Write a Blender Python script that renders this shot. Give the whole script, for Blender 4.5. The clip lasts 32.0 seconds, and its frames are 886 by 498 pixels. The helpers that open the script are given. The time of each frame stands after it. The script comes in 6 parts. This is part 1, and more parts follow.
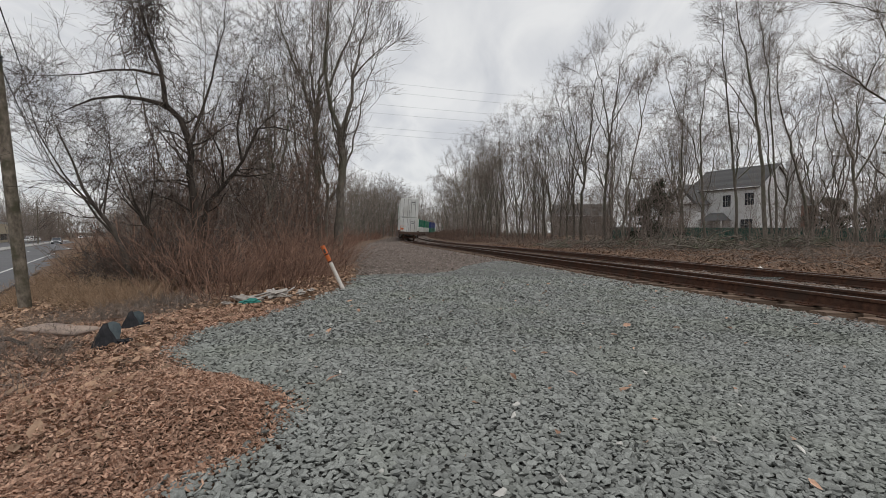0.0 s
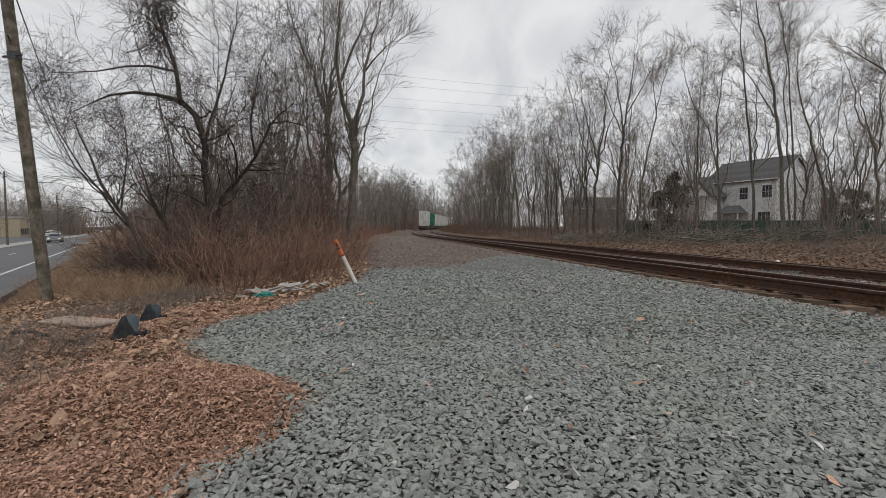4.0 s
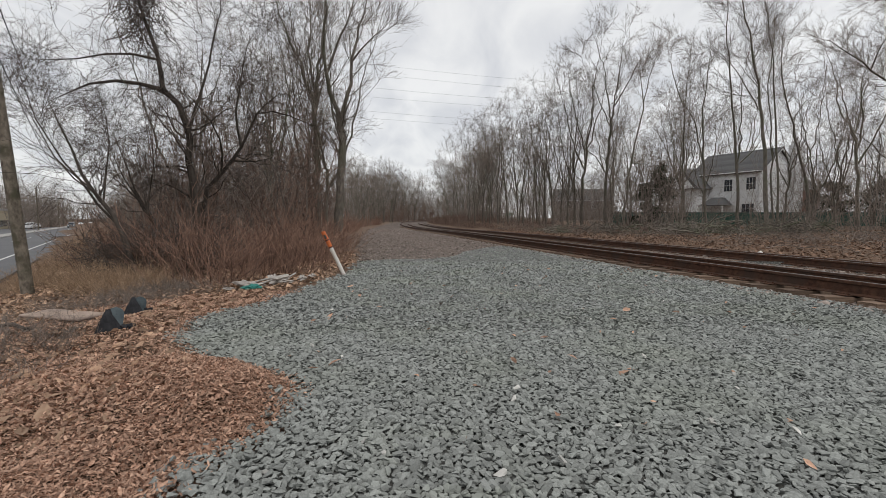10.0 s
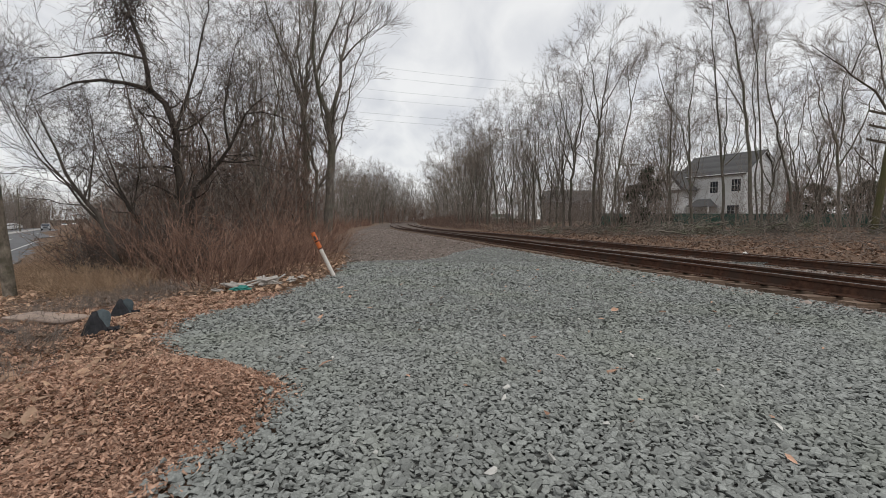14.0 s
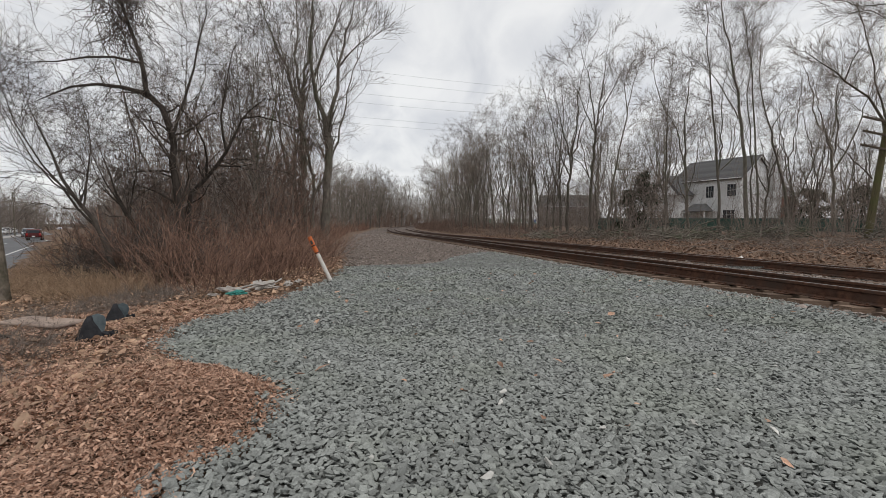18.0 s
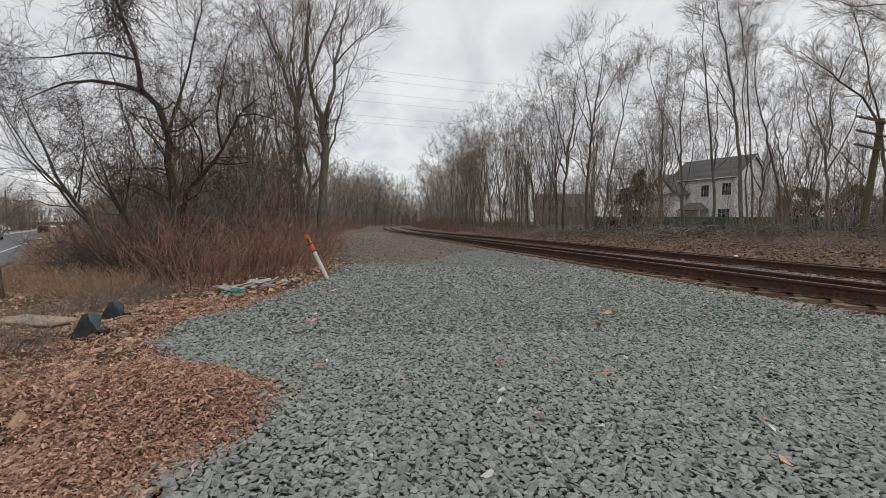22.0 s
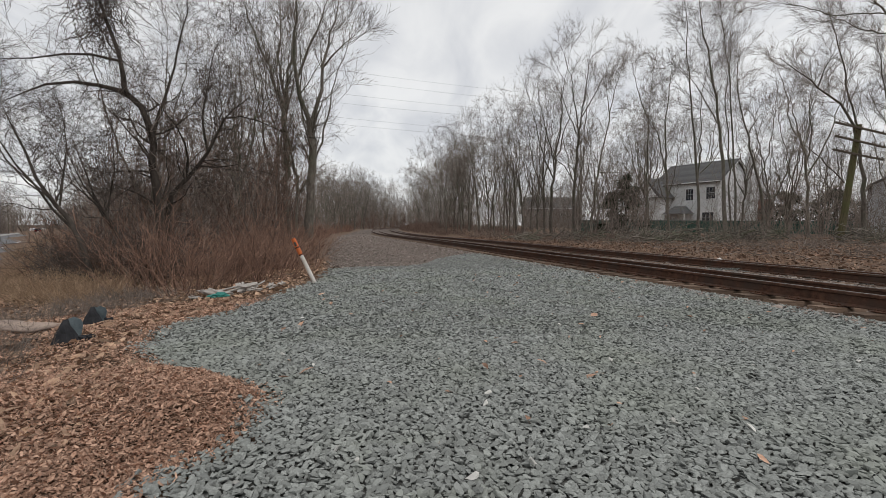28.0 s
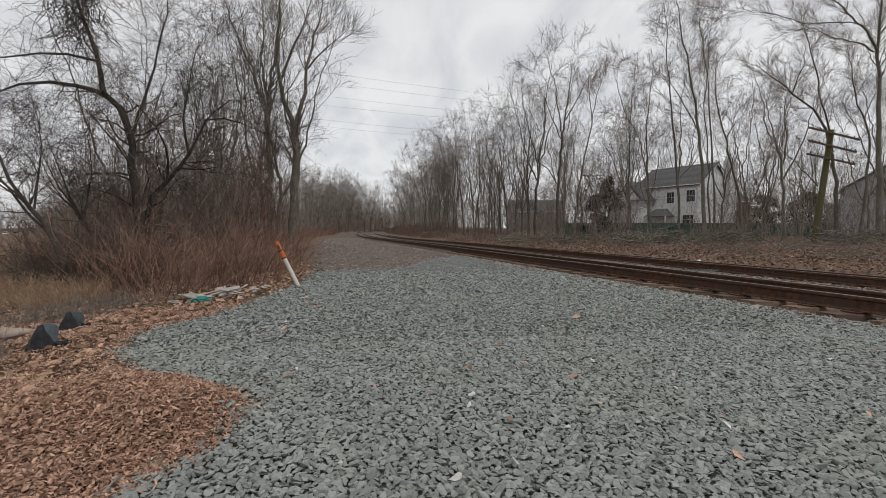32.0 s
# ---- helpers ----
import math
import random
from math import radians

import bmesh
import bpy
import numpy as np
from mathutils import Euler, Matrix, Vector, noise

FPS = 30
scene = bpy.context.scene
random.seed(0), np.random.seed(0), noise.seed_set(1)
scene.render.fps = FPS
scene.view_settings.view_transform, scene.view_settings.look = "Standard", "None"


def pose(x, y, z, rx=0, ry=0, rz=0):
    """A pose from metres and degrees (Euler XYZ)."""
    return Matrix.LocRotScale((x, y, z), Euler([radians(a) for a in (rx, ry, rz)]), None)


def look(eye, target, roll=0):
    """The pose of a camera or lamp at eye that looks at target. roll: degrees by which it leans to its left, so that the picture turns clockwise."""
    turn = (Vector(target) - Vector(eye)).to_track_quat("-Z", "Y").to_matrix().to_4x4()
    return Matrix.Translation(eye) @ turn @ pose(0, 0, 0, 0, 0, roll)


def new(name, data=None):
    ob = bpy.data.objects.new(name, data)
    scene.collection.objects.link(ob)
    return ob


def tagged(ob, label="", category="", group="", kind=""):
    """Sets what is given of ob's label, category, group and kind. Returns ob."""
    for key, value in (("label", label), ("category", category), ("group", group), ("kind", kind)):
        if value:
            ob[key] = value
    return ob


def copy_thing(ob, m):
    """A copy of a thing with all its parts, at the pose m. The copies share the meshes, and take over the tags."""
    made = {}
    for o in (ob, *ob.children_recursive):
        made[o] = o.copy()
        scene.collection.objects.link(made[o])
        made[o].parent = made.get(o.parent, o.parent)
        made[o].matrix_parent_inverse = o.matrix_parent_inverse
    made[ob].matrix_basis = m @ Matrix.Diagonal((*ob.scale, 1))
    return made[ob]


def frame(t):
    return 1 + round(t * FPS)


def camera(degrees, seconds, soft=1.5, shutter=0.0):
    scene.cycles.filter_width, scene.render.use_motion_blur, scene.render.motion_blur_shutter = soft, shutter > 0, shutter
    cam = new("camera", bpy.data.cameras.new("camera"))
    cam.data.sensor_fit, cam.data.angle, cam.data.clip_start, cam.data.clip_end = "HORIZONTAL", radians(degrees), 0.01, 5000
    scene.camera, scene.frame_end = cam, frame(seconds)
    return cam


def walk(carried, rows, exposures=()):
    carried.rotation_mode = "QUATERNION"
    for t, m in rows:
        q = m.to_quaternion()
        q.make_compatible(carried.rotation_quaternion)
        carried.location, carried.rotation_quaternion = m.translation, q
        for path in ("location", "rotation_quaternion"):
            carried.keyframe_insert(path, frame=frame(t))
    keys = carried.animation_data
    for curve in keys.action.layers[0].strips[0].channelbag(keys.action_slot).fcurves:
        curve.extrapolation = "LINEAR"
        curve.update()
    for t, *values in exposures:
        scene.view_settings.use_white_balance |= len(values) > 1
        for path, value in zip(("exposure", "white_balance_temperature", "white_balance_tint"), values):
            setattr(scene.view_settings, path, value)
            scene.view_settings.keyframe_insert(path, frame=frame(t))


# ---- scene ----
cam = camera(88.02, 32.0, soft=0.85)
PATH = [
    (0, 0.598, -2.068, 0.147, -0.005, 0.014, -0.002),
    (0.5, -0.047, -2.209, 0.116, -0.007, 0.013, -0.002),
    (1, -0.542, -2.282, 0.083, -0.009, 0.014, 0.000),
    (1.5, -0.892, -2.278, 0.113, -0.010, 0.016, -0.003),
    (2, -1.087, -2.344, 0.046, -0.007, 0.014, -0.000),
    (2.5, -1.016, -2.397, 0.050, -0.009, 0.015, -0.003),
    (3, -0.944, -2.424, 0.043, -0.008, 0.014, -0.001),
    (3.5, -0.840, -2.571, -0.013, -0.006, 0.015, -0.003),
    (5.5, -1.171, -3.643, 0.028, -0.014, 0.014, 0.001),
    (6, -1.244, -3.657, -0.028, -0.011, 0.017, -0.004),
    (6.5, -1.208, -3.761, -0.043, -0.012, 0.014, -0.002),
    (7, -1.174, -3.707, -0.022, -0.013, 0.017, -0.005),
    (7.5, -1.040, -3.690, -0.001, -0.013, 0.013, -0.001),
    (8, -0.687, -3.683, -0.061, -0.007, 0.008, -0.002),
    (8.5, -0.286, -3.685, -0.018, -0.002, 0.005, -0.002),
    (9, 0.000, -3.750, 0.000, 0.000, 0.000, 0.000),
    (9.5, 0.229, -3.789, 0.010, -0.004, 0.007, -0.002),
    (10, 0.549, -3.880, -0.005, -0.007, 0.009, -0.004),
    (10.5, 0.973, -4.224, -0.010, -0.004, 0.005, -0.003),
    (11, 1.231, -4.420, 0.012, -0.003, 0.011, -0.005),
    (11.5, 1.322, -4.559, 0.020, -0.007, 0.003, -0.001),
    (12, 1.395, -4.463, 0.050, -0.012, -0.002, -0.005),
    (12.5, 1.458, -4.261, 0.039, -0.011, -0.007, -0.003),
    (13, 1.586, -4.069, 0.043, -0.015, -0.013, -0.001),
    (13.5, 1.690, -3.890, 0.043, -0.012, -0.012, -0.002),
    (14, 1.833, -3.747, 0.023, -0.013, -0.014, -0.002),
    (14.5, 1.924, -3.570, 0.024, -0.011, -0.012, -0.004),
    (16.5, 1.936, -3.108, 0.041, -0.012, -0.016, -0.006),
    (17, 2.044, -3.107, 0.045, -0.013, -0.015, -0.007),
    (17.5, 2.131, -3.140, 0.098, -0.012, -0.020, -0.003),
    (18, 2.187, -3.189, 0.055, -0.009, -0.016, -0.004),
    (18.5, 2.133, -3.245, 0.095, -0.010, -0.020, -0.005),
    (19, 2.081, -3.250, 0.109, -0.012, -0.019, -0.002),
    (19.5, 2.084, -3.234, 0.119, -0.013, -0.020, -0.002),
    (20, 2.122, -3.255, 0.121, -0.014, -0.021, -0.001),
    (20.5, 2.223, -3.255, 0.092, -0.013, -0.016, -0.007),
    (21, 2.368, -3.314, 0.140, -0.015, -0.017, -0.005),
    (21.5, 2.548, -3.354, 0.163, -0.022, -0.016, -0.003),
    (22, 2.674, -3.392, 0.154, -0.026, -0.012, -0.004),
    (22.5, 2.881, -3.383, 0.101, -0.029, -0.015, -0.003),
    (23, 3.086, -3.342, 0.087, -0.027, -0.013, -0.002),
    (23.5, 3.207, -3.250, 0.098, -0.017, -0.019, -0.004),
    (24, 3.350, -3.205, 0.123, -0.014, -0.023, -0.000),
    (24.5, 3.481, -3.133, 0.145, -0.014, -0.025, 0.001),
    (25, 3.566, -2.981, 0.127, -0.013, -0.026, -0.001),
    (25.5, 3.650, -2.884, 0.125, -0.012, -0.030, 0.000),
    (27.5, 4.021, -2.994, 0.182, -0.012, -0.030, 0.001),
    (28, 4.102, -2.980, 0.161, -0.014, -0.028, -0.001),
    (28.5, 4.158, -2.923, 0.163, -0.013, -0.034, -0.000),
    (29, 4.531, -2.771, 0.167, -0.010, -0.037, -0.002),
    (29.5, 4.795, -2.602, 0.167, -0.001, -0.043, 0.000),
    (30, 4.969, -2.594, 0.163, -0.002, -0.045, -0.001),
    (30.5, 5.739, -2.629, 0.124, -0.002, -0.040, -0.002),
    (31, 6.251, -2.522, 0.083, -0.000, -0.048, 0.000),
    (31.5, 6.323, -2.558, 0.083, -0.005, -0.050, 0.002),
    (32, 5.953, -2.638, 0.082, -0.005, -0.048, 0.001),
]
EYE_Z = 1.05


def aim(yaw, pitch, roll):
    """Camera turn from heading (right of +y), tilt and roll in degrees."""
    return Euler((radians(90 + pitch), 0, radians(-yaw))).to_matrix().to_4x4() @ pose(0, 0, 0, 0, 0, roll)


walk(cam, [(t, Matrix.Translation((dx, dy, EYE_Z + dz)) @ aim(yaw, pitch, roll))
           for t, yaw, pitch, roll, dx, dy, dz in PATH],
     [(0, 0.0), (3.5, 0.0), (5.5, 0.1), (14, 0.14), (19, 0.11), (21, 0.07), (24, 0.11), (29, 0.08), (32, 0.05)])

# ---- overcast daylight ----
world = bpy.data.worlds.new("overcast_sky")
scene.world = world
world.use_nodes = True
wn, wl = world.node_tree.nodes, world.node_tree.links
wn.clear()
w_out = wn.new("ShaderNodeOutputWorld")
w_bg = wn.new("ShaderNodeBackground")
w_sky = wn.new("ShaderNodeTexSky")
w_sky.sky_type, w_sky.sun_disc = "NISHITA", False
w_sky.sun_elevation, w_sky.sun_rotation = radians(62), radians(155)
w_tc = wn.new("ShaderNodeTexCoord")
w_sep = wn.new("ShaderNodeSeparateXYZ")
wl.new(w_tc.outputs["Generated"], w_sep.inputs[0])


def w_math(op, a, b):
    n = wn.new("ShaderNodeMath")
    n.operation = op
    for i, v in enumerate((a, b)):
        if isinstance(v, (int, float)):
            n.inputs[i].default_value = v
        else:
            wl.new(v, n.inputs[i])
    return n.outputs[0]


w_up = w_math("ADD", w_math("MAXIMUM", w_sep.outputs[2], 0.0), 0.16)
w_flat = wn.new("ShaderNodeCombineXYZ")
wl.new(w_math("DIVIDE", w_sep.outputs[0], w_up), w_flat.inputs[0])
wl.new(w_math("DIVIDE", w_sep.outputs[1], w_up), w_flat.inputs[1])
w_cloud = wn.new("ShaderNodeTexNoise")
w_cloud.inputs["Scale"].default_value = 2.1
w_cloud.inputs["Detail"].default_value = 5.0
w_cloud.inputs["Roughness"].default_value = 0.5
w_cloud.inputs["Distortion"].default_value = 0.5
w_turn = wn.new("ShaderNodeMapping")
w_turn.inputs["Rotation"].default_value = (0, 0, radians(-28))
w_turn.inputs["Scale"].default_value = (1.7, 0.75, 1.0)
wl.new(w_flat.outputs[0], w_turn.inputs["Vector"])
wl.new(w_turn.outputs[0], w_cloud.inputs["Vector"])
w_ramp = wn.new("ShaderNodeValToRGB")
w_ramp.color_ramp.elements[0].position, w_ramp.color_ramp.elements[0].color = 0.34, (6.4, 6.5, 6.75, 1)
w_ramp.color_ramp.elements[1].position, w_ramp.color_ramp.elements[1].color = 0.64, (8.4, 8.4, 8.35, 1)
wl.new(w_cloud.outputs["Fac"], w_ramp.inputs[0])
w_mix = wn.new("ShaderNodeMix")
w_mix.data_type = "RGBA"
w_mix.inputs[0].default_value = 0.9
wl.new(w_sky.outputs[0], w_mix.inputs[6])
wl.new(w_ramp.outputs[0], w_mix.inputs[7])
wl.new(w_mix.outputs[2], w_bg.inputs[0])
w_bg.inputs[1].default_value = 0.1
wl.new(w_bg.outputs[0], w_out.inputs[0])

sun = new("sun", bpy.data.lights.new("sun", "SUN"))
sun.data.energy, sun.data.angle, sun.data.color = 0.8, radians(25), (1.0, 0.97, 0.92)
sun.matrix_basis = look((14, -30, 62), (0, 0, 0))

# ---- materials ----
MATS = {}


def mat(name, dark, light, scale=8.0, rough=0.85, bump=0.3, bump_scale=None, metal=0.0, vary=0.0, islands=False,
        stretch=(1, 1, 1), stain=None, stain_scale=1.2, detail=6.0, bump_dist=0.01):
    """Two-scale noise colour with fine relief; vary adds brightness change per object (or per island)."""
    if name in MATS:
        return MATS[name]
    m = bpy.data.materials.new(name)
    m.use_nodes = True
    n, l = m.node_tree.nodes, m.node_tree.links
    b = n["Principled BSDF"]
    b.inputs["Roughness"].default_value = rough
    b.inputs["Metallic"].default_value = metal
    b.inputs["Specular IOR Level"].default_value = 0.25
    tc = n.new("ShaderNodeTexCoord")
    mp = n.new("ShaderNodeMapping")
    mp.inputs["Scale"].default_value = stretch
    l.new(tc.outputs["Object"], mp.inputs[0])
    t1 = n.new("ShaderNodeTexNoise")
    t1.inputs["Scale"].default_value, t1.inputs["Detail"].default_value = scale, detail
    t1.inputs["Roughness"].default_value = 0.65
    l.new(mp.outputs[0], t1.inputs["Vector"])
    r = n.new("ShaderNodeValToRGB")
    r.color_ramp.elements[0].position, r.color_ramp.elements[1].position = 0.32, 0.68
    r.color_ramp.elements[0].color, r.color_ramp.elements[1].color = (*dark, 1), (*light, 1)
    l.new(t1.outputs["Fac"], r.inputs[0])
    col = r.outputs[0]
    if stain:
        t2 = n.new("ShaderNodeTexNoise")
        t2.inputs["Scale"].default_value, t2.inputs["Detail"].default_value = stain_scale, 4.0
        l.new(tc.outputs["Object"], t2.inputs["Vector"])
        r2 = n.new("ShaderNodeValToRGB")
        r2.color_ramp.elements[0].position, r2.color_ramp.elements[1].position = 0.45, 0.65
        l.new(t2.outputs["Fac"], r2.inputs[0])
        mx = n.new("ShaderNodeMix")
        mx.data_type = "RGBA"
        l.new(r2.outputs[0], mx.inputs[0])
        l.new(col, mx.inputs[6])
        mx.inputs[7].default_value = (*stain, 1)
        col = mx.outputs[2]
    if vary:
        if islands:
            src = n.new("ShaderNodeNewGeometry").outputs["Random Per Island"]
        else:
            src = n.new("ShaderNodeObjectInfo").outputs["Random"]
        mr = n.new("ShaderNodeMapRange")
        mr.inputs["To Min"].default_value, mr.inputs["To Max"].default_value = 1 - vary, 1 + vary
        l.new(src, mr.inputs[0])
        hs = n.new("ShaderNodeHueSaturation")
        l.new(mr.outputs[0], hs.inputs["Value"])
        l.new(col, hs.inputs["Color"])
        col = hs.outputs[0]
    l.new(col, b.inputs["Base Color"])
    if bump:
        t3 = n.new("ShaderNodeTexNoise")
        t3.inputs["Scale"].default_value = bump_scale or scale * 3
        t3.inputs["Detail"].default_value = 5.0
        l.new(mp.outputs[0], t3.inputs["Vector"])
        bp = n.new("ShaderNodeBump")
        bp.inputs["Strength"].default_value, bp.inputs["Distance"].default_value = bump, bump_dist
        l.new(t3.outputs["Fac"], bp.inputs["Height"])
        l.new(bp.outputs[0], b.inputs["Normal"])
    MATS[name] = m
    return m


BARK = mat("grey_brown_bark", (0.085, 0.073, 0.061), (0.22, 0.19, 0.162), 9, 0.95, 0.5, 30, stretch=(1, 1, 0.3), vary=0.22, stain=(0.10, 0.105, 0.07), stain_scale=0.6)
BARK_DARK = mat("dark_bark", (0.03, 0.025, 0.021), (0.095, 0.078, 0.065), 9, 0.95, 0.5, 30, stretch=(1, 1, 0.3), vary=0.15)
TWIG = mat("bare_twigs", (0.125, 0.102, 0.086), (0.26, 0.215, 0.185), 5, 0.95, 0.0, vary=0.25)
# bare twigs again, lightened to imitate distance haze in the base colour
TWIG_HAZED = mat("haze_paled_twigs", (0.17, 0.15, 0.135), (0.32, 0.285, 0.255), 5, 0.95, 0.0, vary=0.2)
TWIG_DARK = mat("dark_bare_twigs", (0.052, 0.042, 0.036), (0.125, 0.10, 0.086), 5, 0.95, 0.0, vary=0.2)
TWIG_RED = mat("red_brown_stems", (0.12, 0.07, 0.05), (0.34, 0.21, 0.155), 4, 0.9, 0.0, vary=0.55, islands=True)
TWIG_BANK = mat("brown_scrub_stems", (0.10, 0.068, 0.054), (0.24, 0.165, 0.13), 4, 0.95, 0.0, vary=0.35, islands=True)
TWIG_TAN = mat("tan_dry_stems", (0.23, 0.155, 0.098), (0.50, 0.355, 0.24), 4, 0.95, 0.0, vary=0.35, islands=True)
STONE = mat("grey_ballast_stone", (0.19, 0.198, 0.186), (0.32, 0.33, 0.31), 110, 0.85, 0.5, 190, vary=0.27, islands=True, bump_dist=0.004, stain=(0.25, 0.262, 0.232), stain_scale=0.9)
STONE_OLD = mat("weathered_ballast_stone", (0.175, 0.142, 0.123), (0.33, 0.275, 0.24), 25, 0.9, 0.25, 90, vary=0.4, islands=True, bump_dist=0.004)
STONE_ONE = mat("grey_loose_stone", (0.19, 0.198, 0.186), (0.32, 0.33, 0.31), 110, 0.85, 0.5, 190, vary=0.27, bump_dist=0.004)
LEAF = mat("dry_brown_leaf", (0.26, 0.145, 0.098), (0.55, 0.36, 0.26), 30, 0.85, 0.1, vary=0.42, islands=True)
LEAF_PALE = mat("pale_tan_leaf", (0.23, 0.145, 0.095), (0.50, 0.34, 0.235), 6, 0.85, 0.1, vary=0.5, islands=True)
LEAF_OLD = mat("dull_brown_leaf", (0.13, 0.08, 0.054), (0.29, 0.19, 0.135), 6, 0.9, 0.1, vary=0.5, islands=True)
RUST = mat("rusted_steel", (0.045, 0.022, 0.014), (0.13, 0.065, 0.042), 14, 0.8, 0.4, 60, metal=0.2, stain=(0.07, 0.045, 0.034), stain_scale=3, bump_dist=0.003)
RAIL_TOP = mat("worn_rail_head", (0.10, 0.085, 0.075), (0.24, 0.21, 0.19), 14, 0.45, 0.1, 60, metal=0.7, bump_dist=0.002)
TIE_WOOD = mat("weathered_tie_timber", (0.085, 0.058, 0.042), (0.25, 0.172, 0.125), 7, 0.9, 0.6, 40, stretch=(0.25, 3, 3), vary=0.3, bump_dist=0.008)
POLE_WOOD = mat("weathered_pole_timber", (0.075, 0.062, 0.048), (0.27, 0.228, 0.182), 6, 0.9, 0.9, 22, stretch=(2.0, 2.0, 1.0), stain=(0.08, 0.075, 0.05), stain_scale=4.5, bump_dist=0.02)
ARM_WOOD = mat("dark_crossarm_timber", (0.05, 0.04, 0.032), (0.13, 0.105, 0.082), 8, 0.9, 0.5, 30, stretch=(0.3, 3, 3))
POLE_MOSS = mat("mossy_pole_timber", (0.055, 0.048, 0.028), (0.13, 0.112, 0.062), 8, 0.9, 0.5, 30, stretch=(3, 3, 0.18), stain=(0.085, 0.09, 0.035), stain_scale=1.0)
ASPHALT = mat("worn_asphalt", (0.10, 0.10, 0.105), (0.17, 0.17, 0.175), 30, 0.9, 0.4, 150, stain=(0.12, 0.12, 0.122), stain_scale=0.3)
ROAD_PAINT = mat("worn_white_paint", (0.42, 0.42, 0.41), (0.72, 0.72, 0.70), 6, 0.8, 0.1)
CONCRETE = mat("pale_concrete", (0.30, 0.285, 0.265), (0.46, 0.445, 0.42), 4, 0.9, 0.3, 40, stain=(0.28, 0.265, 0.25))
WHITE_SIDING = mat("white_vinyl_siding", (0.70, 0.70, 0.70), (0.82, 0.82, 0.82), 1.2, 0.6, 0.05, stain=(0.67, 0.67, 0.66), stain_scale=0.5)
GREY_SIDING = mat("grey_vinyl_siding", (0.50, 0.52, 0.55), (0.62, 0.64, 0.67), 1.2, 0.6, 0.05)
BROWN_SIDING = mat("dull_brown_siding", (0.17, 0.135, 0.115), (0.27, 0.225, 0.195), 1.2, 0.85, 0.05)
BRICK = mat("red_brick", (0.13, 0.055, 0.04), (0.26, 0.12, 0.085), 20, 0.9, 0.3)
SHINGLE = mat("grey_shingles", (0.068, 0.067, 0.068), (0.13, 0.128, 0.128), 10, 0.9, 0.4, 40, vary=0.2)
TRIM_WHITE = mat("white_trim", (0.66, 0.66, 0.65), (0.8, 0.8, 0.79), 3, 0.5, 0.05)
FENCE_GREEN = mat("dark_green_fence_mesh", (0.02, 0.058, 0.046), (0.06, 0.125, 0.098), 3, 0.8, 0.2, vary=0.25)
DARK_METAL = mat("dark_galvanised_metal", (0.05, 0.055, 0.055), (0.11, 0.115, 0.115), 10, 0.5, 0.1, metal=0.6)
BLACK_PLASTIC = mat("black_plastic", (0.012, 0.012, 0.014), (0.032, 0.032, 0.036), 12, 0.7, 0.2)
GREY_PLASTIC = mat("weathered_grey_plastic", (0.055, 0.072, 0.08), (0.12, 0.145, 0.155), 12, 0.6, 0.2)
WHITE_PLASTIC = mat("dirty_white_plastic", (0.28, 0.25, 0.225), (0.55, 0.52, 0.48), 7, 0.6, 0.2, stain=(0.36, 0.32, 0.28), stain_scale=4)
POST_WHITE = mat("white_marker_plastic", (0.62, 0.58, 0.54), (0.78, 0.75, 0.71), 5, 0.5, 0.1, stain=(0.55, 0.49, 0.43), stain_scale=5)
ORANGE = mat("orange_marker_plastic", (0.50, 0.115, 0.03), (0.66, 0.18, 0.06), 6, 0.5, 0.1)
TEAL = mat("teal_plastic", (0.02, 0.14, 0.12), (0.04, 0.24, 0.2), 6, 0.4, 0.1)
EVERGREEN = mat("dark_evergreen", (0.014, 0.024, 0.014), (0.045, 0.062, 0.034), 6, 0.9, 0.0, vary=0.35, islands=True)
BOX_WHITE = mat("white_container_paint", (0.56, 0.57, 0.55), (0.70, 0.71, 0.69), 0.8, 0.55, 0.1, stain=(0.50, 0.49, 0.46), stain_scale=0.5)
BOX_GREEN = mat("green_container_paint", (0.02, 0.12, 0.075), (0.035, 0.19, 0.12), 0.8, 0.55, 0.1)
BOX_BLUE = mat("blue_container_paint", (0.03, 0.05, 0.16), (0.06, 0.08, 0.24), 0.8, 0.55, 0.1)
CAR_FRAME = mat("brown_railcar_steel", (0.055, 0.035, 0.028), (0.12, 0.08, 0.062), 3, 0.75, 0.2)
GLASS_DARK = mat("dark_window_glass", (0.02, 0.024, 0.03), (0.05, 0.055, 0.065), 2, 0.08, 0.0)
TYRE = mat("tyre_rubber", (0.015, 0.015, 0.015), (0.03, 0.03, 0.03), 20, 0.9, 0.2)
CAR_SILVER = mat("silver_car_paint", (0.22, 0.23, 0.24), (0.27, 0.28, 0.29), 2, 0.25, 0.0, metal=0.5)
CAR_RED = mat("dark_red_car_paint", (0.075, 0.016, 0.016), (0.10, 0.022, 0.022), 2, 0.25, 0.0, metal=0.3)
CAR_WHITE = mat("white_car_paint", (0.62, 0.62, 0.62), (0.7, 0.7, 0.7), 2, 0.3, 0.0)
CHROME = mat("alloy_metal", (0.4, 0.4, 0.41), (0.55, 0.55, 0.56), 8, 0.3, 0.0, metal=0.9)
LAMP_RED = mat("red_tail_lamp", (0.25, 0.01, 0.01), (0.4, 0.02, 0.02), 4, 0.3, 0.0)
LAMP_CLEAR = mat("clear_head_lamp", (0.6, 0.6, 0.58), (0.8, 0.8, 0.78), 4, 0.2, 0.0)
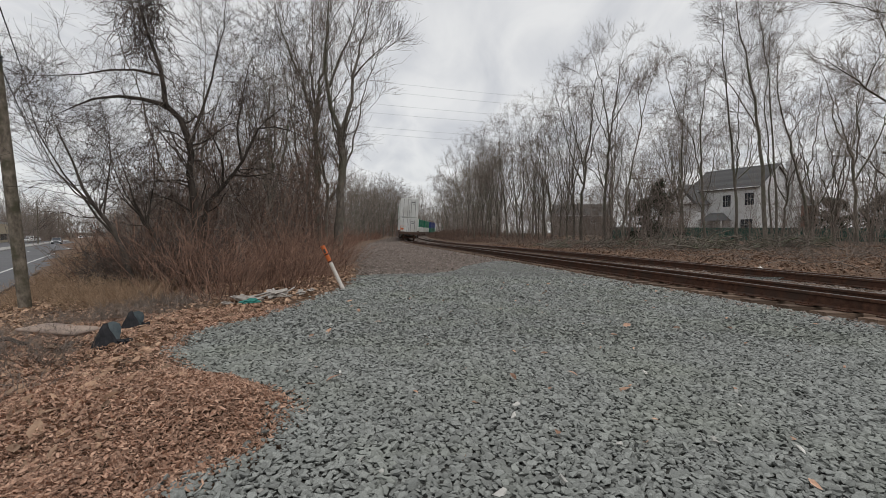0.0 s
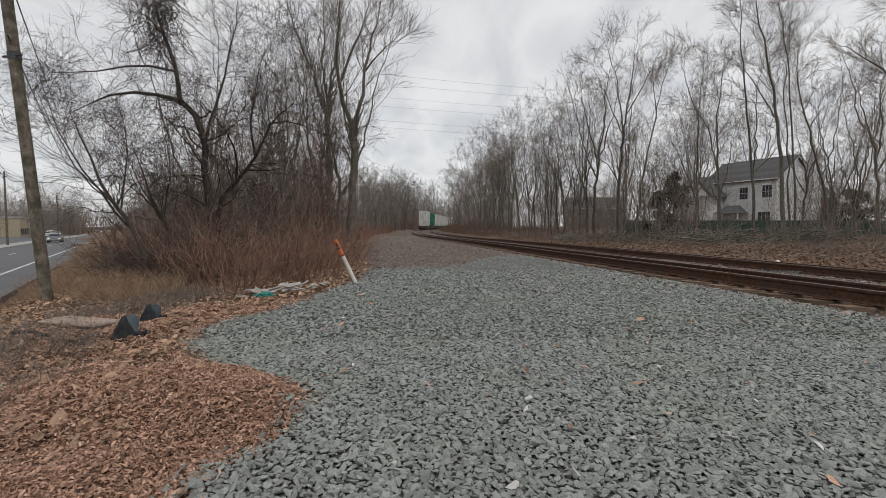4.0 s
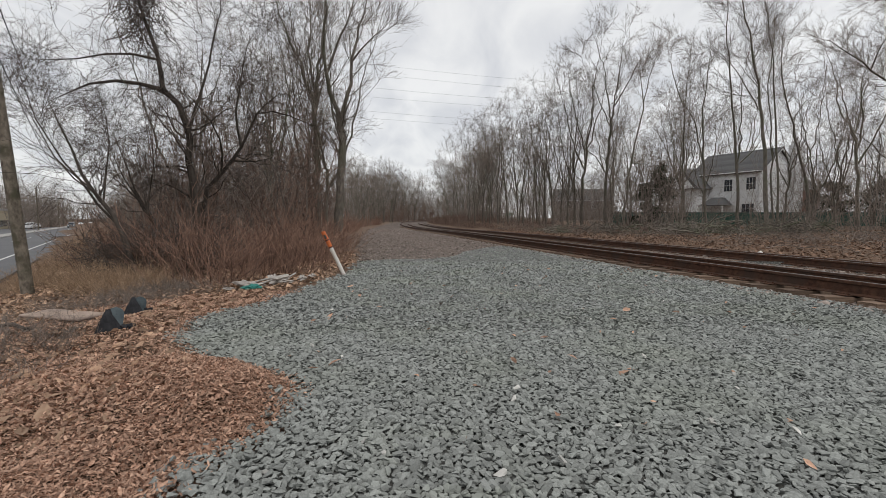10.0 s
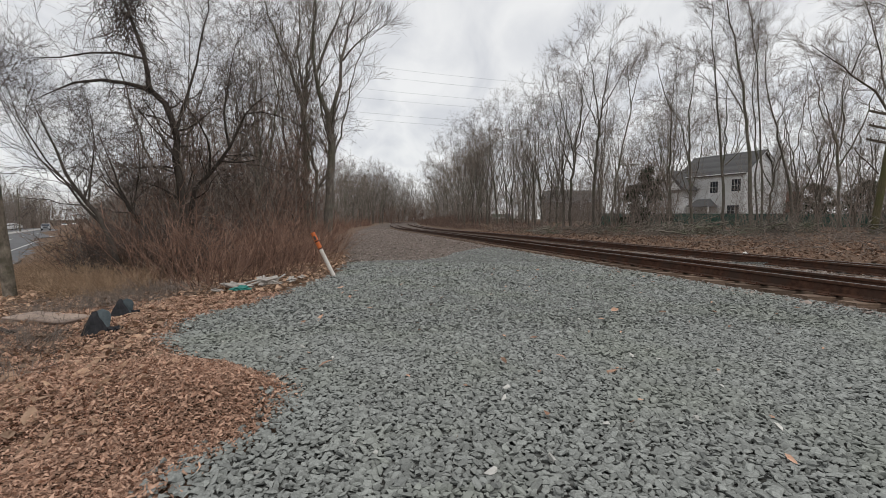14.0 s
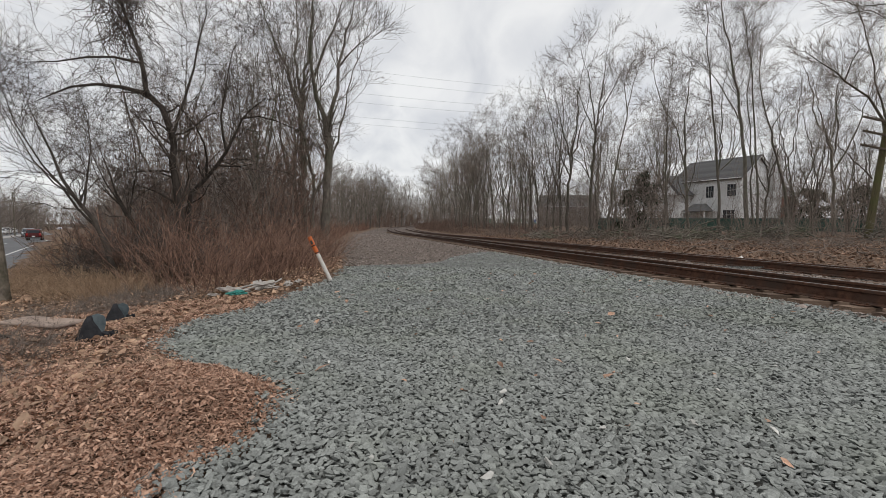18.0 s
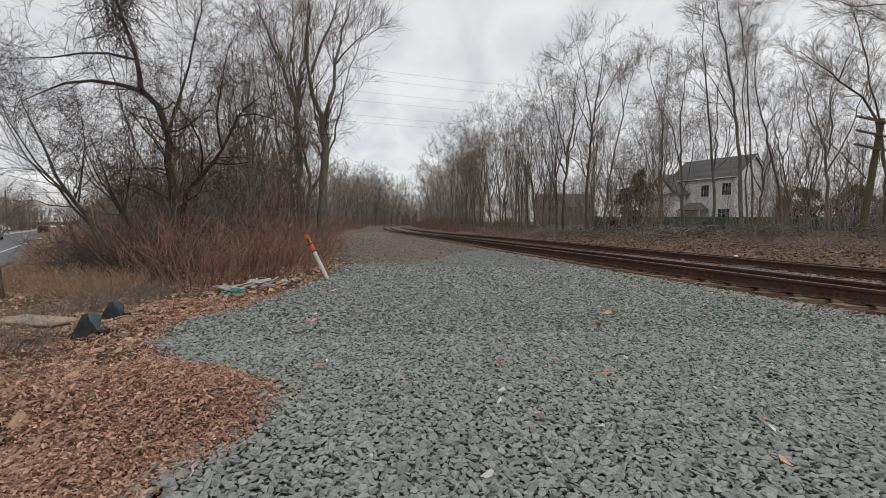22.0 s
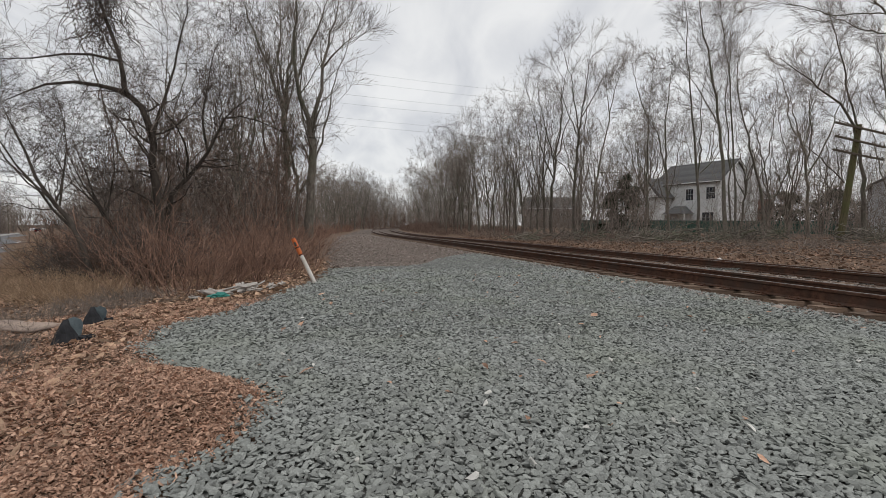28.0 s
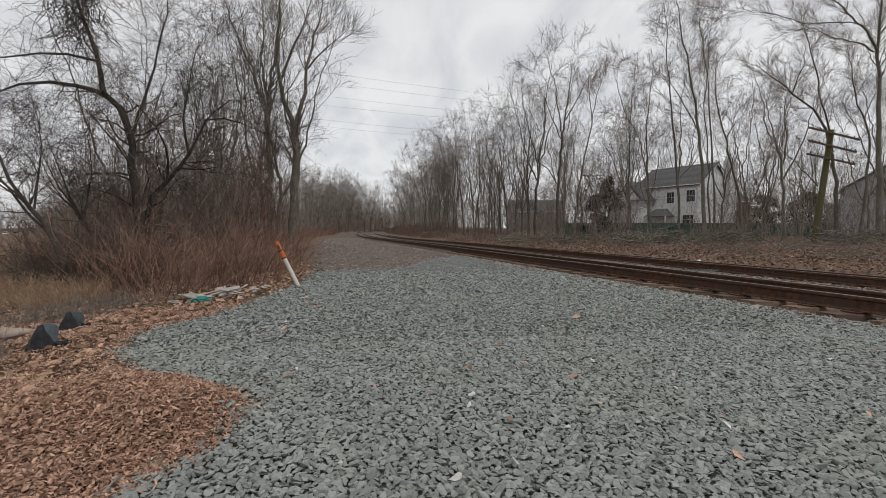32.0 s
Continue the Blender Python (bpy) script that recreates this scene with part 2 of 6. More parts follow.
BEIGE = mat("beige_render", (0.36, 0.30, 0.21), (0.48, 0.41, 0.30), 2, 0.9, 0.2)
CARDBOARD = mat("damp_plywood", (0.30, 0.225, 0.18), (0.42, 0.33, 0.27), 5, 0.9, 0.3, stain=(0.24, 0.18, 0.15), stain_scale=3)

# ---- mesh helpers ----


def mesh_np(name, verts, faces, smooth=False):
    """A mesh from an (n,3) array and an (m,k) array of corner indices."""
    me = bpy.data.meshes.new(name)
    verts, faces = np.asarray(verts, dtype=np.float32), np.asarray(faces, dtype=np.int32)
    k = faces.shape[1]
    me.vertices.add(len(verts))
    me.vertices.foreach_set("co", verts.ravel())
    me.loops.add(faces.size)
    me.loops.foreach_set("vertex_index", faces.ravel())
    me.polygons.add(len(faces))
    me.polygons.foreach_set("loop_start", np.arange(0, faces.size, k, dtype=np.int32))
    me.polygons.foreach_set("use_smooth", np.full(len(faces), smooth, dtype=bool))
    me.update(calc_edges=True)
    return me


def from_mesh(name, me, material, parent=None, label="", kind=""):
    ob = new(name, me)
    if material and not me.materials:
        me.materials.append(material)
    ob.parent = parent
    return tagged(ob, label, kind=kind)


def part(name, bm, material, parent, label=""):
    me = bpy.data.meshes.new(name)
    bm.to_mesh(me)
    bm.free()
    me.materials.append(material)
    ob = new(name, me)
    ob.parent = parent
    return tagged(ob, label)


def thing(name, m, label, category, group="", kind=""):
    ob = new(name)
    ob.matrix_basis = m
    ob.empty_display_size = 0.2
    return tagged(ob, label, category, group, kind)


def block(sx, sy, sz, at=(0, 0, 0), bevel=0.0, turn=(0, 0, 0), bm=None, segments=1):
    """A bevelled block centred at a point, added to bm."""
    own = bmesh.new()
    bmesh.ops.create_cube(own, size=1, matrix=Matrix.Diagonal((sx, sy, sz, 1)))
    if bevel:
        bmesh.ops.bevel(own, geom=own.edges[:], offset=bevel, segments=segments, affect="EDGES")
    own.transform(pose(*at, *turn))
    return merge(bm, own)


def merge(bm, own):
    if bm is None:
        return own
    tmp = bpy.data.meshes.new("tmp")
    own.to_mesh(tmp)
    own.free()
    bm.from_mesh(tmp)
    bpy.data.meshes.remove(tmp)
    return bm


def rod(p, q, r0, r1=None, sides=10, bm=None):
    """A tapered round bar from p to q."""
    p, q = Vector(p), Vector(q)
    own = bmesh.new()
    bmesh.ops.create_cone(own, cap_ends=True, segments=sides, radius1=r0, radius2=r0 if r1 is None else r1, depth=(q - p).length)
    own.transform(Matrix.Translation((p + q) / 2) @ (q - p).to_track_quat("Z", "Y").to_matrix().to_4x4())
    return merge(bm, own)


def prism(outline, depth, m=None, bm=None, bevel=0.0):
    """An outline in the xz plane drawn out along y, centred."""
    own = bmesh.new()
    vs = [own.verts.new((x, -depth / 2, z)) for x, z in outline]
    face = own.faces.new(vs)
    ext = bmesh.ops.extrude_face_region(own, geom=[face])
    bmesh.ops.translate(own, verts=[v for v in ext["geom"] if isinstance(v, bmesh.types.BMVert)], vec=(0, depth, 0))
    bmesh.ops.recalc_face_normals(own, faces=own.faces[:])
    if bevel:
        bmesh.ops.bevel(own, geom=own.edges[:], offset=bevel, segments=1, affect="EDGES")
    if m is not None:
        own.transform(m)
    return merge(bm, own)


def tubes(lines, sides=3):
    """Arrays of a mesh of tapered tubes; each entry is (points (n,3), radii (n)) or a batch of them, (b,n,3) and (b,n)."""
    ang = np.arange(sides) * 2 * np.pi / sides
    ca, sa = np.cos(ang)[None, None, :, None], np.sin(ang)[None, None, :, None]
    sorted_by = {}
    for pts, rad in lines:
        if pts.ndim == 2:
            pts, rad = pts[None], rad[None]
        sorted_by.setdefault(pts.shape[1], []).append((pts, rad))
    vs, fs, base = [], [], 0
    for n, group in sorted_by.items():
        pts, rad = np.concatenate([g[0] for g in group]), np.concatenate([g[1] for g in group])
        tan = np.empty_like(pts)
        tan[:, 1:-1] = pts[:, 2:] - pts[:, :-2]
        tan[:, 0], tan[:, -1] = pts[:, 1] - pts[:, 0], pts[:, -1] - pts[:, -2]
        tan /= np.sqrt((tan * tan).sum(-1))[..., None] + 1e-9
        ref = np.where(np.abs(tan[:, :1, 2:3]) < 0.8, np.array((0.0, 0.0, 1.0)), np.array((1.0, 0.0, 0.0)))
        u = np.cross(tan, np.broadcast_to(ref, tan.shape))
        u /= np.sqrt((u * u).sum(-1))[..., None] + 1e-9
        w = np.cross(tan, u)
        ring = pts[:, :, None] + rad[:, :, None, None] * (u[:, :, None] * ca + w[:, :, None] * sa)
        vs.append(ring.reshape(-1, 3))
        i, j = np.meshgrid(np.arange(n - 1), np.arange(sides), indexing="ij")
        i, j = i.ravel(), j.ravel()
        grid = np.stack((i * sides + j, i * sides + (j + 1) % sides, (i + 1) * sides + (j + 1) % sides, (i + 1) * sides + j), 1)
        fs.append((grid[None] + (np.arange(len(pts)) * n * sides)[:, None, None] + base).reshape(-1, 4))
        base += len(pts) * n * sides
    return np.concatenate(vs), np.concatenate(fs)


# ---- lie of the land ----
R_NEAR = 650.0                      # radius of the nearest rail
CX, CY = 640.0, 147.0               # centre of the curve
ROAD_DIR, ROAD_LEFT = (-0.582, 0.813), (-0.813, -0.582)
ROAD_FALL = 0.0055                  # the road drops away gently
EDGE_Y = (-30, 1.2, 1.8, 2.2, 2.5, 2.76, 3.0, 3.15, 3.3, 3.65, 4.0, 4.56, 5.04, 5.4, 6.4, 8.5, 11.0, 20.2, 60.0, 140.0, 260.0)
EDGE_X = (-1.3, -1.1, -1.07, -0.93, -0.87, -0.88, -1.06, -1.35, -1.66, -2.04, -2.3, -2.5, -2.52, -2.27, -2.08, -1.76, -1.83, -3.6, -9.2, -14.5, -8.0)


# how far the fresh stone reaches, by x
FRONT_X, FRONT_Y = (-1.9, -1.06, -0.08, 0.45, 0.8, 1.5, 2.2, 3.13, 3.6, 4.2), (11.3, 11.6, 11.75, 12.6, 14.2, 15.8, 16.7, 16.2, 14.5, 13.2)


def front(x):
    return np.interp(x, FRONT_X, FRONT_Y)


def across(x, y):
    """Metres to the right of the nearest rail."""
    return R_NEAR - np.hypot(CX - x, CY - y)


def on_track(s, w=0.0):
    """A point and heading (radians left of +y) at the world y nearest s, w metres right of the nearest rail."""
    r = R_NEAR - w
    a = np.arcsin((s - CY) / R_NEAR)
    return CX - r * np.cos(a), CY + r * np.sin(a), -a


def smooth01(v):
    v = np.clip(v, 0, 1)
    return v * v * (3 - 2 * v)


def wobble(x, y):
    return np.sin(x * 1.7 + np.sin(y * 1.1) * 1.3) * np.sin(y * 1.5 + np.sin(x * 0.9))


def grade(y):
    """The line falls slightly away from the camera."""
    return -0.25 * smooth01((np.asarray(y, float) - 20) / 45)


def land(x, y):
    """Height of the ground."""
    x, y = np.asarray(x, float), np.asarray(y, float)
    left = np.interp(y, EDGE_Y, EDGE_X) - x
    w = across(x, y)
    u = ROAD_LEFT[0] * x + ROAD_LEFT[1] * y
    fall = ROAD_FALL * np.clip(ROAD_DIR[0] * x + ROAD_DIR[1] * y, -40, 420) * smooth01((u - 0.9) / 2.3)
    z = -fall - 0.30 * smooth01(left / 5.0) - 0.78 * smooth01((u - 0.9) / 2.3)
    z = z - 0.13 * smooth01((y - front(x) + 0.3) / 1.1) * smooth01((-0.9 - w) / 1.5) * smooth01((300 - y) / 60)
    bed = smooth01((w + 0.72) / 0.4) * smooth01((2.55 - w) / 0.4) + smooth01((w - 3.0) / 0.4) * smooth01((6.7 - w) / 0.4)
    z = z - 0.06 * bed - 0.05 * smooth01((w - 2.3) / 0.8) + grade(y) * smooth01((w + 25) / 15)
    z = z + 0.75 * smooth01((y - 34) / 40) * smooth01((w - 7.4) / 3.5) * smooth01((300 - y) / 60) + 0.11 * smooth01((w - 6.5) / 3.0) + 0.10 * smooth01((w - 14) / 10) - 0.12 * smooth01((w - 30) / 15)
    mound = np.exp(-(((x + 1.75) / 0.95) ** 2 + ((y - 2.62) / 0.52) ** 2) ** 1.3) * smooth01((left + 0.05) / 0.4)
    z = z + 0.21 * mound + 0.03 * wobble(x * 1.3, y * 1.3) * smooth01(left / 0.8) + 0.03 * wobble(x * 4.1, y * 4.7) * smooth01(left / 0.4)
    z = z + 0.06 * wobble(x * 0.5, y * 0.5) * smooth01((w - 8) / 3) * smooth01((60 - w) / 20)
    return z


# ---- ground ----
def strip_material(name):
    """Soil with leaf litter, mixed at several scales."""
    m = mat(name, (0.085, 0.058, 0.042), (0.21, 0.14, 0.098), 9, 0.95, 0.8, 22, stain=(0.14, 0.085, 0.055), stain_scale=0.5, bump_dist=0.03)
    return m


SOIL = strip_material("soil_and_leaf_litter")


def gravel_material(name, dark, light, size):
    """Packed stones: cells with their own tone and dark gaps."""
    m = bpy.data.materials.new(name)
    m.use_nodes = True
    n, l = m.node_tree.nodes, m.node_tree.links
    b = n["Principled BSDF"]
    b.inputs["Roughness"].default_value = 0.92
    b.inputs["Specular IOR Level"].default_value = 0.2
    tc = n.new("ShaderNodeTexCoord")
    v = n.new("ShaderNodeTexVoronoi")
    v.inputs["Scale"].default_value = size
    l.new(tc.outputs["Object"], v.inputs["Vector"])
    r = n.new("ShaderNodeValToRGB")
    r.color_ramp.elements[0].color, r.color_ramp.elements[1].color = (*dark, 1), (*light, 1)
    sep = n.new("ShaderNodeSeparateColor")
    l.new(v.outputs["Color"], sep.inputs[0])
    l.new(sep.outputs[0], r.inputs[0])
    gap = n.new("ShaderNodeValToRGB")
    gap.color_ramp.elements[0].position, gap.color_ramp.elements[1].position = 0.25, 0.62
    gap.color_ramp.elements[0].color, gap.color_ramp.elements[1].color = (1, 1, 1, 1), (0.38, 0.36, 0.34, 1)
    l.new(v.outputs["Distance"], gap.inputs[0])
    mx = n.new("ShaderNodeMix")
    mx.data_type, mx.blend_type = "RGBA", "MULTIPLY"
    mx.inputs[0].default_value = 1.0
    l.new(r.outputs[0], mx.inputs[6])
    l.new(gap.outputs[0], mx.inputs[7])
    t2 = n.new("ShaderNodeTexNoise")
    t2.inputs["Scale"].default_value, t2.inputs["Detail"].default_value = 0.55, 5
    l.new(tc.outputs["Object"], t2.inputs["Vector"])
    mr = n.new("ShaderNodeMapRange")
    mr.inputs["To Min"].default_value, mr.inputs["To Max"].default_value = 0.72, 1.25
    l.new(t2.outputs["Fac"], mr.inputs[0])
    hs = n.new("ShaderNodeHueSaturation")
    l.new(mr.outputs[0], hs.inputs["Value"])
    l.new(mx.outputs[2], hs.inputs["Color"])
    l.new(hs.outputs[0], b.inputs["Base Color"])
    bp = n.new("ShaderNodeBump")
    bp.inputs["Strength"].default_value, bp.inputs["Distance"].default_value = 0.9, 0.03
    bp.invert = True
    l.new(v.outputs["Distance"], bp.inputs["Height"])
    l.new(bp.outputs[0], b.inputs["Normal"])
    return m


GRAVEL_NEW = gravel_material("packed_grey_ballast", (0.145, 0.152, 0.146), (0.27, 0.277, 0.265), 24)
GRAVEL_OLD = gravel_material("packed_brown_ballast", (0.16, 0.128, 0.11), (0.30, 0.245, 0.213), 20)


def warped(near, far, n):
    """Even steps near the camera that widen with distance, on both sides of 0."""
    k = np.linspace(0, 1, n)
    half = near * k * n / 6 + far * k ** 5
    return np.concatenate((-half[:0:-1], half))


gx, gy = np.meshgrid(warped(1.0, 1800, 105), warped(1.0, 1800, 105) + 6.0, indexing="ij")
gz = land(gx, gy) - 0.03
gz = gz - 0.05 * smooth01((np.interp(gy, EDGE_Y, EDGE_X) - gx) / -0.3) * smooth01((6.9 - across(gx, gy)) / 0.5)
u_grid = ROAD_LEFT[0] * gx + ROAD_LEFT[1] * gy
gz = np.where((u_grid > 2.9) & (u_grid < 46.0), gz - 0.12, gz)
ni, nj = gx.shape
ii, jj = np.meshgrid(np.arange(ni - 1), np.arange(nj - 1), indexing="ij")
cells = np.stack((ii * nj + jj, (ii + 1) * nj + jj, (ii + 1) * nj + jj + 1, ii * nj + jj + 1), -1).reshape(-1, 4)
ground = from_mesh("ground", mesh_np("ground", np.stack((gx, gy, gz), -1).reshape(-1, 3), cells, True), SOIL)
tagged(ground, "brown soil with dead leaves and twigs", "ground", kind="structure")


def ribbon(name, ys, left_x, right_x, count, material, lift, label, category):
    """A sheet between two edges, laid on the land."""
    t = np.linspace(0, 1, count)[None, :]
    x = left_x[:, None] * (1 - t) + right_x[:, None] * t
    y = np.repeat(ys[:, None], count, 1)
    z = land(x, y) + np.asarray(lift).reshape(-1, 1)
    z[:, 0] -= 0.12
    z[:, -1] -= 0.12
    a, b = x.shape
    i, j = np.meshgrid(np.arange(a - 1), np.arange(b - 1), indexing="ij")
    f = np.stack((i * b + j, i * b + j + 1, (i + 1) * b + j + 1, (i + 1) * b + j), -1).reshape(-1, 4)
    return tagged(from_mesh(name, mesh_np(name, np.stack((x, y, z), -1).reshape(-1, 3), f, True), material), label, category, kind="structure")


def rail_x(y, w):
    return CX - np.sqrt((R_NEAR - w) ** 2 - (y - CY) ** 2)


ys_new = np.arange(-12, 16.8, 0.12)
edge_new = np.interp(ys_new, EDGE_Y, EDGE_X) + 0.05 * np.sin(ys_new * 9) + 0.03 * np.sin(ys_new * 23)
edge_new = np.where(ys_new > 11.2, np.interp(ys_new, FRONT_Y[:7], FRONT_X[:7]) + 0.1, edge_new)
right_new = np.where(ys_new > 11.2, np.minimum(np.interp(-ys_new, (-16.7, -16.2, -14.5, -13.2), (2.4, 3.13, 3.6, 4.2)), rail_x(ys_new, -0.8)), rail_x(ys_new, 6.7))
ballast = ribbon("gravel_bed", ys_new, edge_new, right_new, 90, GRAVEL_NEW, np.where(ys_new > 10.9, 0.014, -0.010), "fresh grey crushed-stone ballast beside the track", "gravel")
ys_old = np.concatenate((np.arange(10.96, 40, 0.4), np.arange(40, 420, 3.0)))
edge_old = np.interp(ys_old, EDGE_Y, EDGE_X) + 0.15 * np.sin(ys_old * 2.1) + 0.1 * np.sin(ys_old * 5.3)
old_bed = ribbon("gravel_road", ys_old, edge_old, rail_x(ys_old, 6.7), 60, GRAVEL_OLD, 0.004, "weathered brown-grey gravel track beside the rails", "gravel")

# ---- road on the far side of the thicket ----


def road_point(u, s, z):
    return ROAD_LEFT[0] * u + ROAD_DIR[0] * s, ROAD_LEFT[1] * u + ROAD_DIR[1] * s, z - ROAD_FALL * s


def road_slab(name, u0, u1, s0, s1, z, thick, material, label, category, bevel=0.0, parent=None, kind="structure"):
    bm = block(s1 - s0, u1 - u0, thick, (0, 0, -thick / 2), bevel)
    x, y, _ = road_point((u0 + u1) / 2, (s0 + s1) / 2, 0)
    ob = part(name, bm, material, parent, label)
    ob.matrix_basis = pose(x, y, z - ROAD_FALL * (s0 + s1) / 2, 0, math.degrees(math.atan(ROAD_FALL)), math.degrees(math.atan2(ROAD_DIR[1], ROAD_DIR[0])))
    if parent is None:
        tagged(ob, label, category, kind=kind)
    return ob


ROAD_Z = -1.05
road_slab("road", 3.2, 11.1, -40, 420, ROAD_Z, 0.3, ASPHALT, "worn grey asphalt two-lane road", "road")
road_slab("edge_line", 4.75, 4.9, -40, 420, ROAD_Z + 0.005, 0.02, ROAD_PAINT, "worn white edge line painted on the road", "road marking")
for k in range(24):
    road_slab("centre_line", 7.95, 8.07, -20 + k * 12, -17 + k * 12, ROAD_Z + 0.005, 0.02, ROAD_PAINT, "short white lane dash on asphalt", "road marking")
road_slab("kerb", 11.1, 11.28, -40, 420, ROAD_Z + 0.13, 0.4, CONCRETE, "pale concrete kerb along the road", "kerb", 0.02)
road_slab("pavement", 11.28, 13.4, -40, 420, ROAD_Z + 0.12, 0.3, CONCRETE, "pale concrete pavement behind the kerb", "pavement")
road_slab("car_park", 13.4, 46, 20, 200, ROAD_Z + 0.10, 0.3, ASPHALT, "grey asphalt car park across the road", "car park")

# ---- railway ----
RAIL_H = 0.186
RAIL_SECTION = ((-0.076, 0), (0.076, 0), (0.076, 0.012), (0.012, 0.032), (0.009, 0.132), (0.037, 0.146), (0.037, 0.176),
                (0.030, 0.186), (-0.030, 0.186), (-0.037, 0.176), (-0.037, 0.146), (-0.009, 0.132), (-0.012, 0.032), (-0.076, 0.012))


def sweep_rail(w, top, s0=-40.0, s1=430.0, step=1.2):
    sec = np.array(RAIL_SECTION)
    s = np.arange(s0, s1, step)
    a = np.arcsin((s - CY) / R_NEAR)
    r = (R_NEAR - w) - sec[None, :, 0]
    x = CX - r * np.cos(a)[:, None]
    y = CY + r * np.sin(a)[:, None]
    z = top - RAIL_H + sec[None, :, 1] + grade(s)[:, None]
    n, k = x.shape
    i, j = np.meshgrid(np.arange(n - 1), np.arange(k), indexing="ij")
    f = np.stack((i * k + j, (i + 1) * k + j, (i + 1) * k + (j + 1) % k, i * k + (j + 1) % k), -1).reshape(-1, 4)
    return np.stack((x, y, z), -1).reshape(-1, 3), f, k


def rail(w, top, parent):
    v, f, k = sweep_rail(w, top)
    me = mesh_np("rail", v, f)
    me.materials.append(RUST)
    me.materials.append(RAIL_TOP)
    me.polygons.foreach_set("material_index", np.where(np.arange(len(f)) % k == 7, 1, 0).astype(np.int32))
    return from_mesh("rail", me, None, parent)


def tie_mesh():
    bm = block(2.6, 0.23, 0.18, (0, 0, -0.09), 0.012)
    rng = random.Random(4)
    for v in bm.verts:
        v.co += Vector((rng.uniform(-.02, .02), rng.uniform(-.008, .008), rng.uniform(-.008, .004)))
    me = bpy.data.meshes.new("tie")
    bm.to_mesh(me)
    bm.free()
    me.materials.append(TIE_WOOD)
    return me


def plate_mesh():
    bm = block(0.36, 0.19, 0.016, (0, 0, 0.008), 0.004)
    for sx in (-0.11, 0.11):
        for sy in (-0.06, 0.06):
            block(0.03, 0.022, 0.03, (sx, sy, 0.026), 0.004, (0, 0, 12), bm)
    me = bpy.data.meshes.new("tie_plate")
    bm.to_mesh(me)
    bm.free()
    me.materials.append(RUST)
    return me


TIE, PLATE = tie_mesh(), plate_mesh()


def track(name, w, top, cant, ties_from, ties_to, label):
    t = thing(name, Matrix.Identity(4), label, "railway track", "railway tracks")
    rail(w, top, t)
    rail(w + 1.51, top - cant, t)
    tilt = math.degrees(math.atan2(cant, 1.51))
    rng = random.Random(int(w * 10) + 3)
    s = ties_from
    while s < ties_to:
        x, y, a = on_track(s, w + 0.755)
        m = pose(x, y, top - cant / 2 - RAIL_H - 0.018 + float(grade(y)), 0, tilt, math.degrees(a) + rng.uniform(-1.2, 1.2)) @ pose(rng.uniform(-.1, .07), 0, 0)
        o = new("tie", TIE)
        o.parent, o.matrix_basis = t, m
        if s < 20:
            for side, z in ((0, top), (1.51, top - cant)):
                px, py, _ = on_track(s, w + side)
                p = new("tie_plate", PLATE)
                p.parent, p.matrix_basis = t, pose(px, py, z - RAIL_H - 0.017 + float(grade(py)), 0, tilt, math.degrees(a))
        s += 0.52 * rng.uniform(0.95, 1.05)
    return t


NEAR_TOP, FAR_TOP = 0.215, 0.10
CANT = 0.09
track("near_track", 0.0, NEAR_TOP, CANT, -6, 70, "rusty steel rails spiked to weathered timber ties in ballast")
track("far_track", 4.1, FAR_TOP, CANT, -2, 50, "second pair of rusty rails on timber ties in ballast")

# ---- crushed stone ----


def stone_shape(rng, faces_wanted):
    bm = bmesh.new()
    count = 8 if faces_wanted < 14 else 11
    for _ in range(count):
        d = Vector((rng.gauss(0, 1), rng.gauss(0, 1), rng.gauss(0, 1))).normalized()
        bm.verts.new(Vector((d.x * 1.25, d.y * 0.85, d.z * 0.5)) * rng.uniform(0.82, 1.12))
    bmesh.ops.convex_hull(bm, input=bm.verts[:])
    bmesh.ops.delete(bm, geom=[v for v in bm.verts if not v.link_faces], context="VERTS")
    bmesh.ops.triangulate(bm, faces=bm.faces[:])
    bm.verts.index_update()
    v = np.array([q.co[:] for q in bm.verts])
    f = np.array([[q.index for q in p.verts] for p in bm.faces])
    bm.free()
    return v, f


def rotations(rng, n, tip):
    yaw = rng.uniform(0, 2 * np.pi, n)
    ax, ay = rng.normal(0, tip, n), rng.normal(0, tip, n)
    c, s = np.cos(yaw), np.sin(yaw)
    one, zero = np.ones(n), np.zeros(n)
    rz = np.stack((c, -s, zero, s, c, zero, zero, zero, one), -1).reshape(n, 3, 3)
    c, s = np.cos(ax), np.sin(ax)
    rx = np.stack((one, zero, zero, zero, c, -s, zero, s, c), -1).reshape(n, 3, 3)
    c, s = np.cos(ay), np.sin(ay)
    ry = np.stack((c, zero, s, zero, one, zero, -s, zero, c), -1).reshape(n, 3, 3)
    return rz @ rx @ ry


def scatter(shapes, x, y, z, size, rng, tip):
    """Copies of small shapes at points, joined: arrays of one mesh."""
    vs, fs, base = [], [], 0
    pick = rng.integers(0, len(shapes), len(x))
    for k, (v, f) in enumerate(shapes):
        sel = np.flatnonzero(pick == k)
        if not len(sel):
            continue
        rot = rotations(rng, len(sel), tip)
        p = np.einsum("nij,vj->nvi", rot, v) * size[sel][:, None, None]
        p += np.stack((x[sel], y[sel], z[sel]), -1)[:, None]
        vs.append(p.reshape(-1, 3))
        fs.append((f[None] + (np.arange(len(sel)) * len(v))[:, None, None] + base).reshape(-1, f.shape[1]))
        base += p.shape[0] * p.shape[1]
    return np.concatenate(vs), np.concatenate(fs)


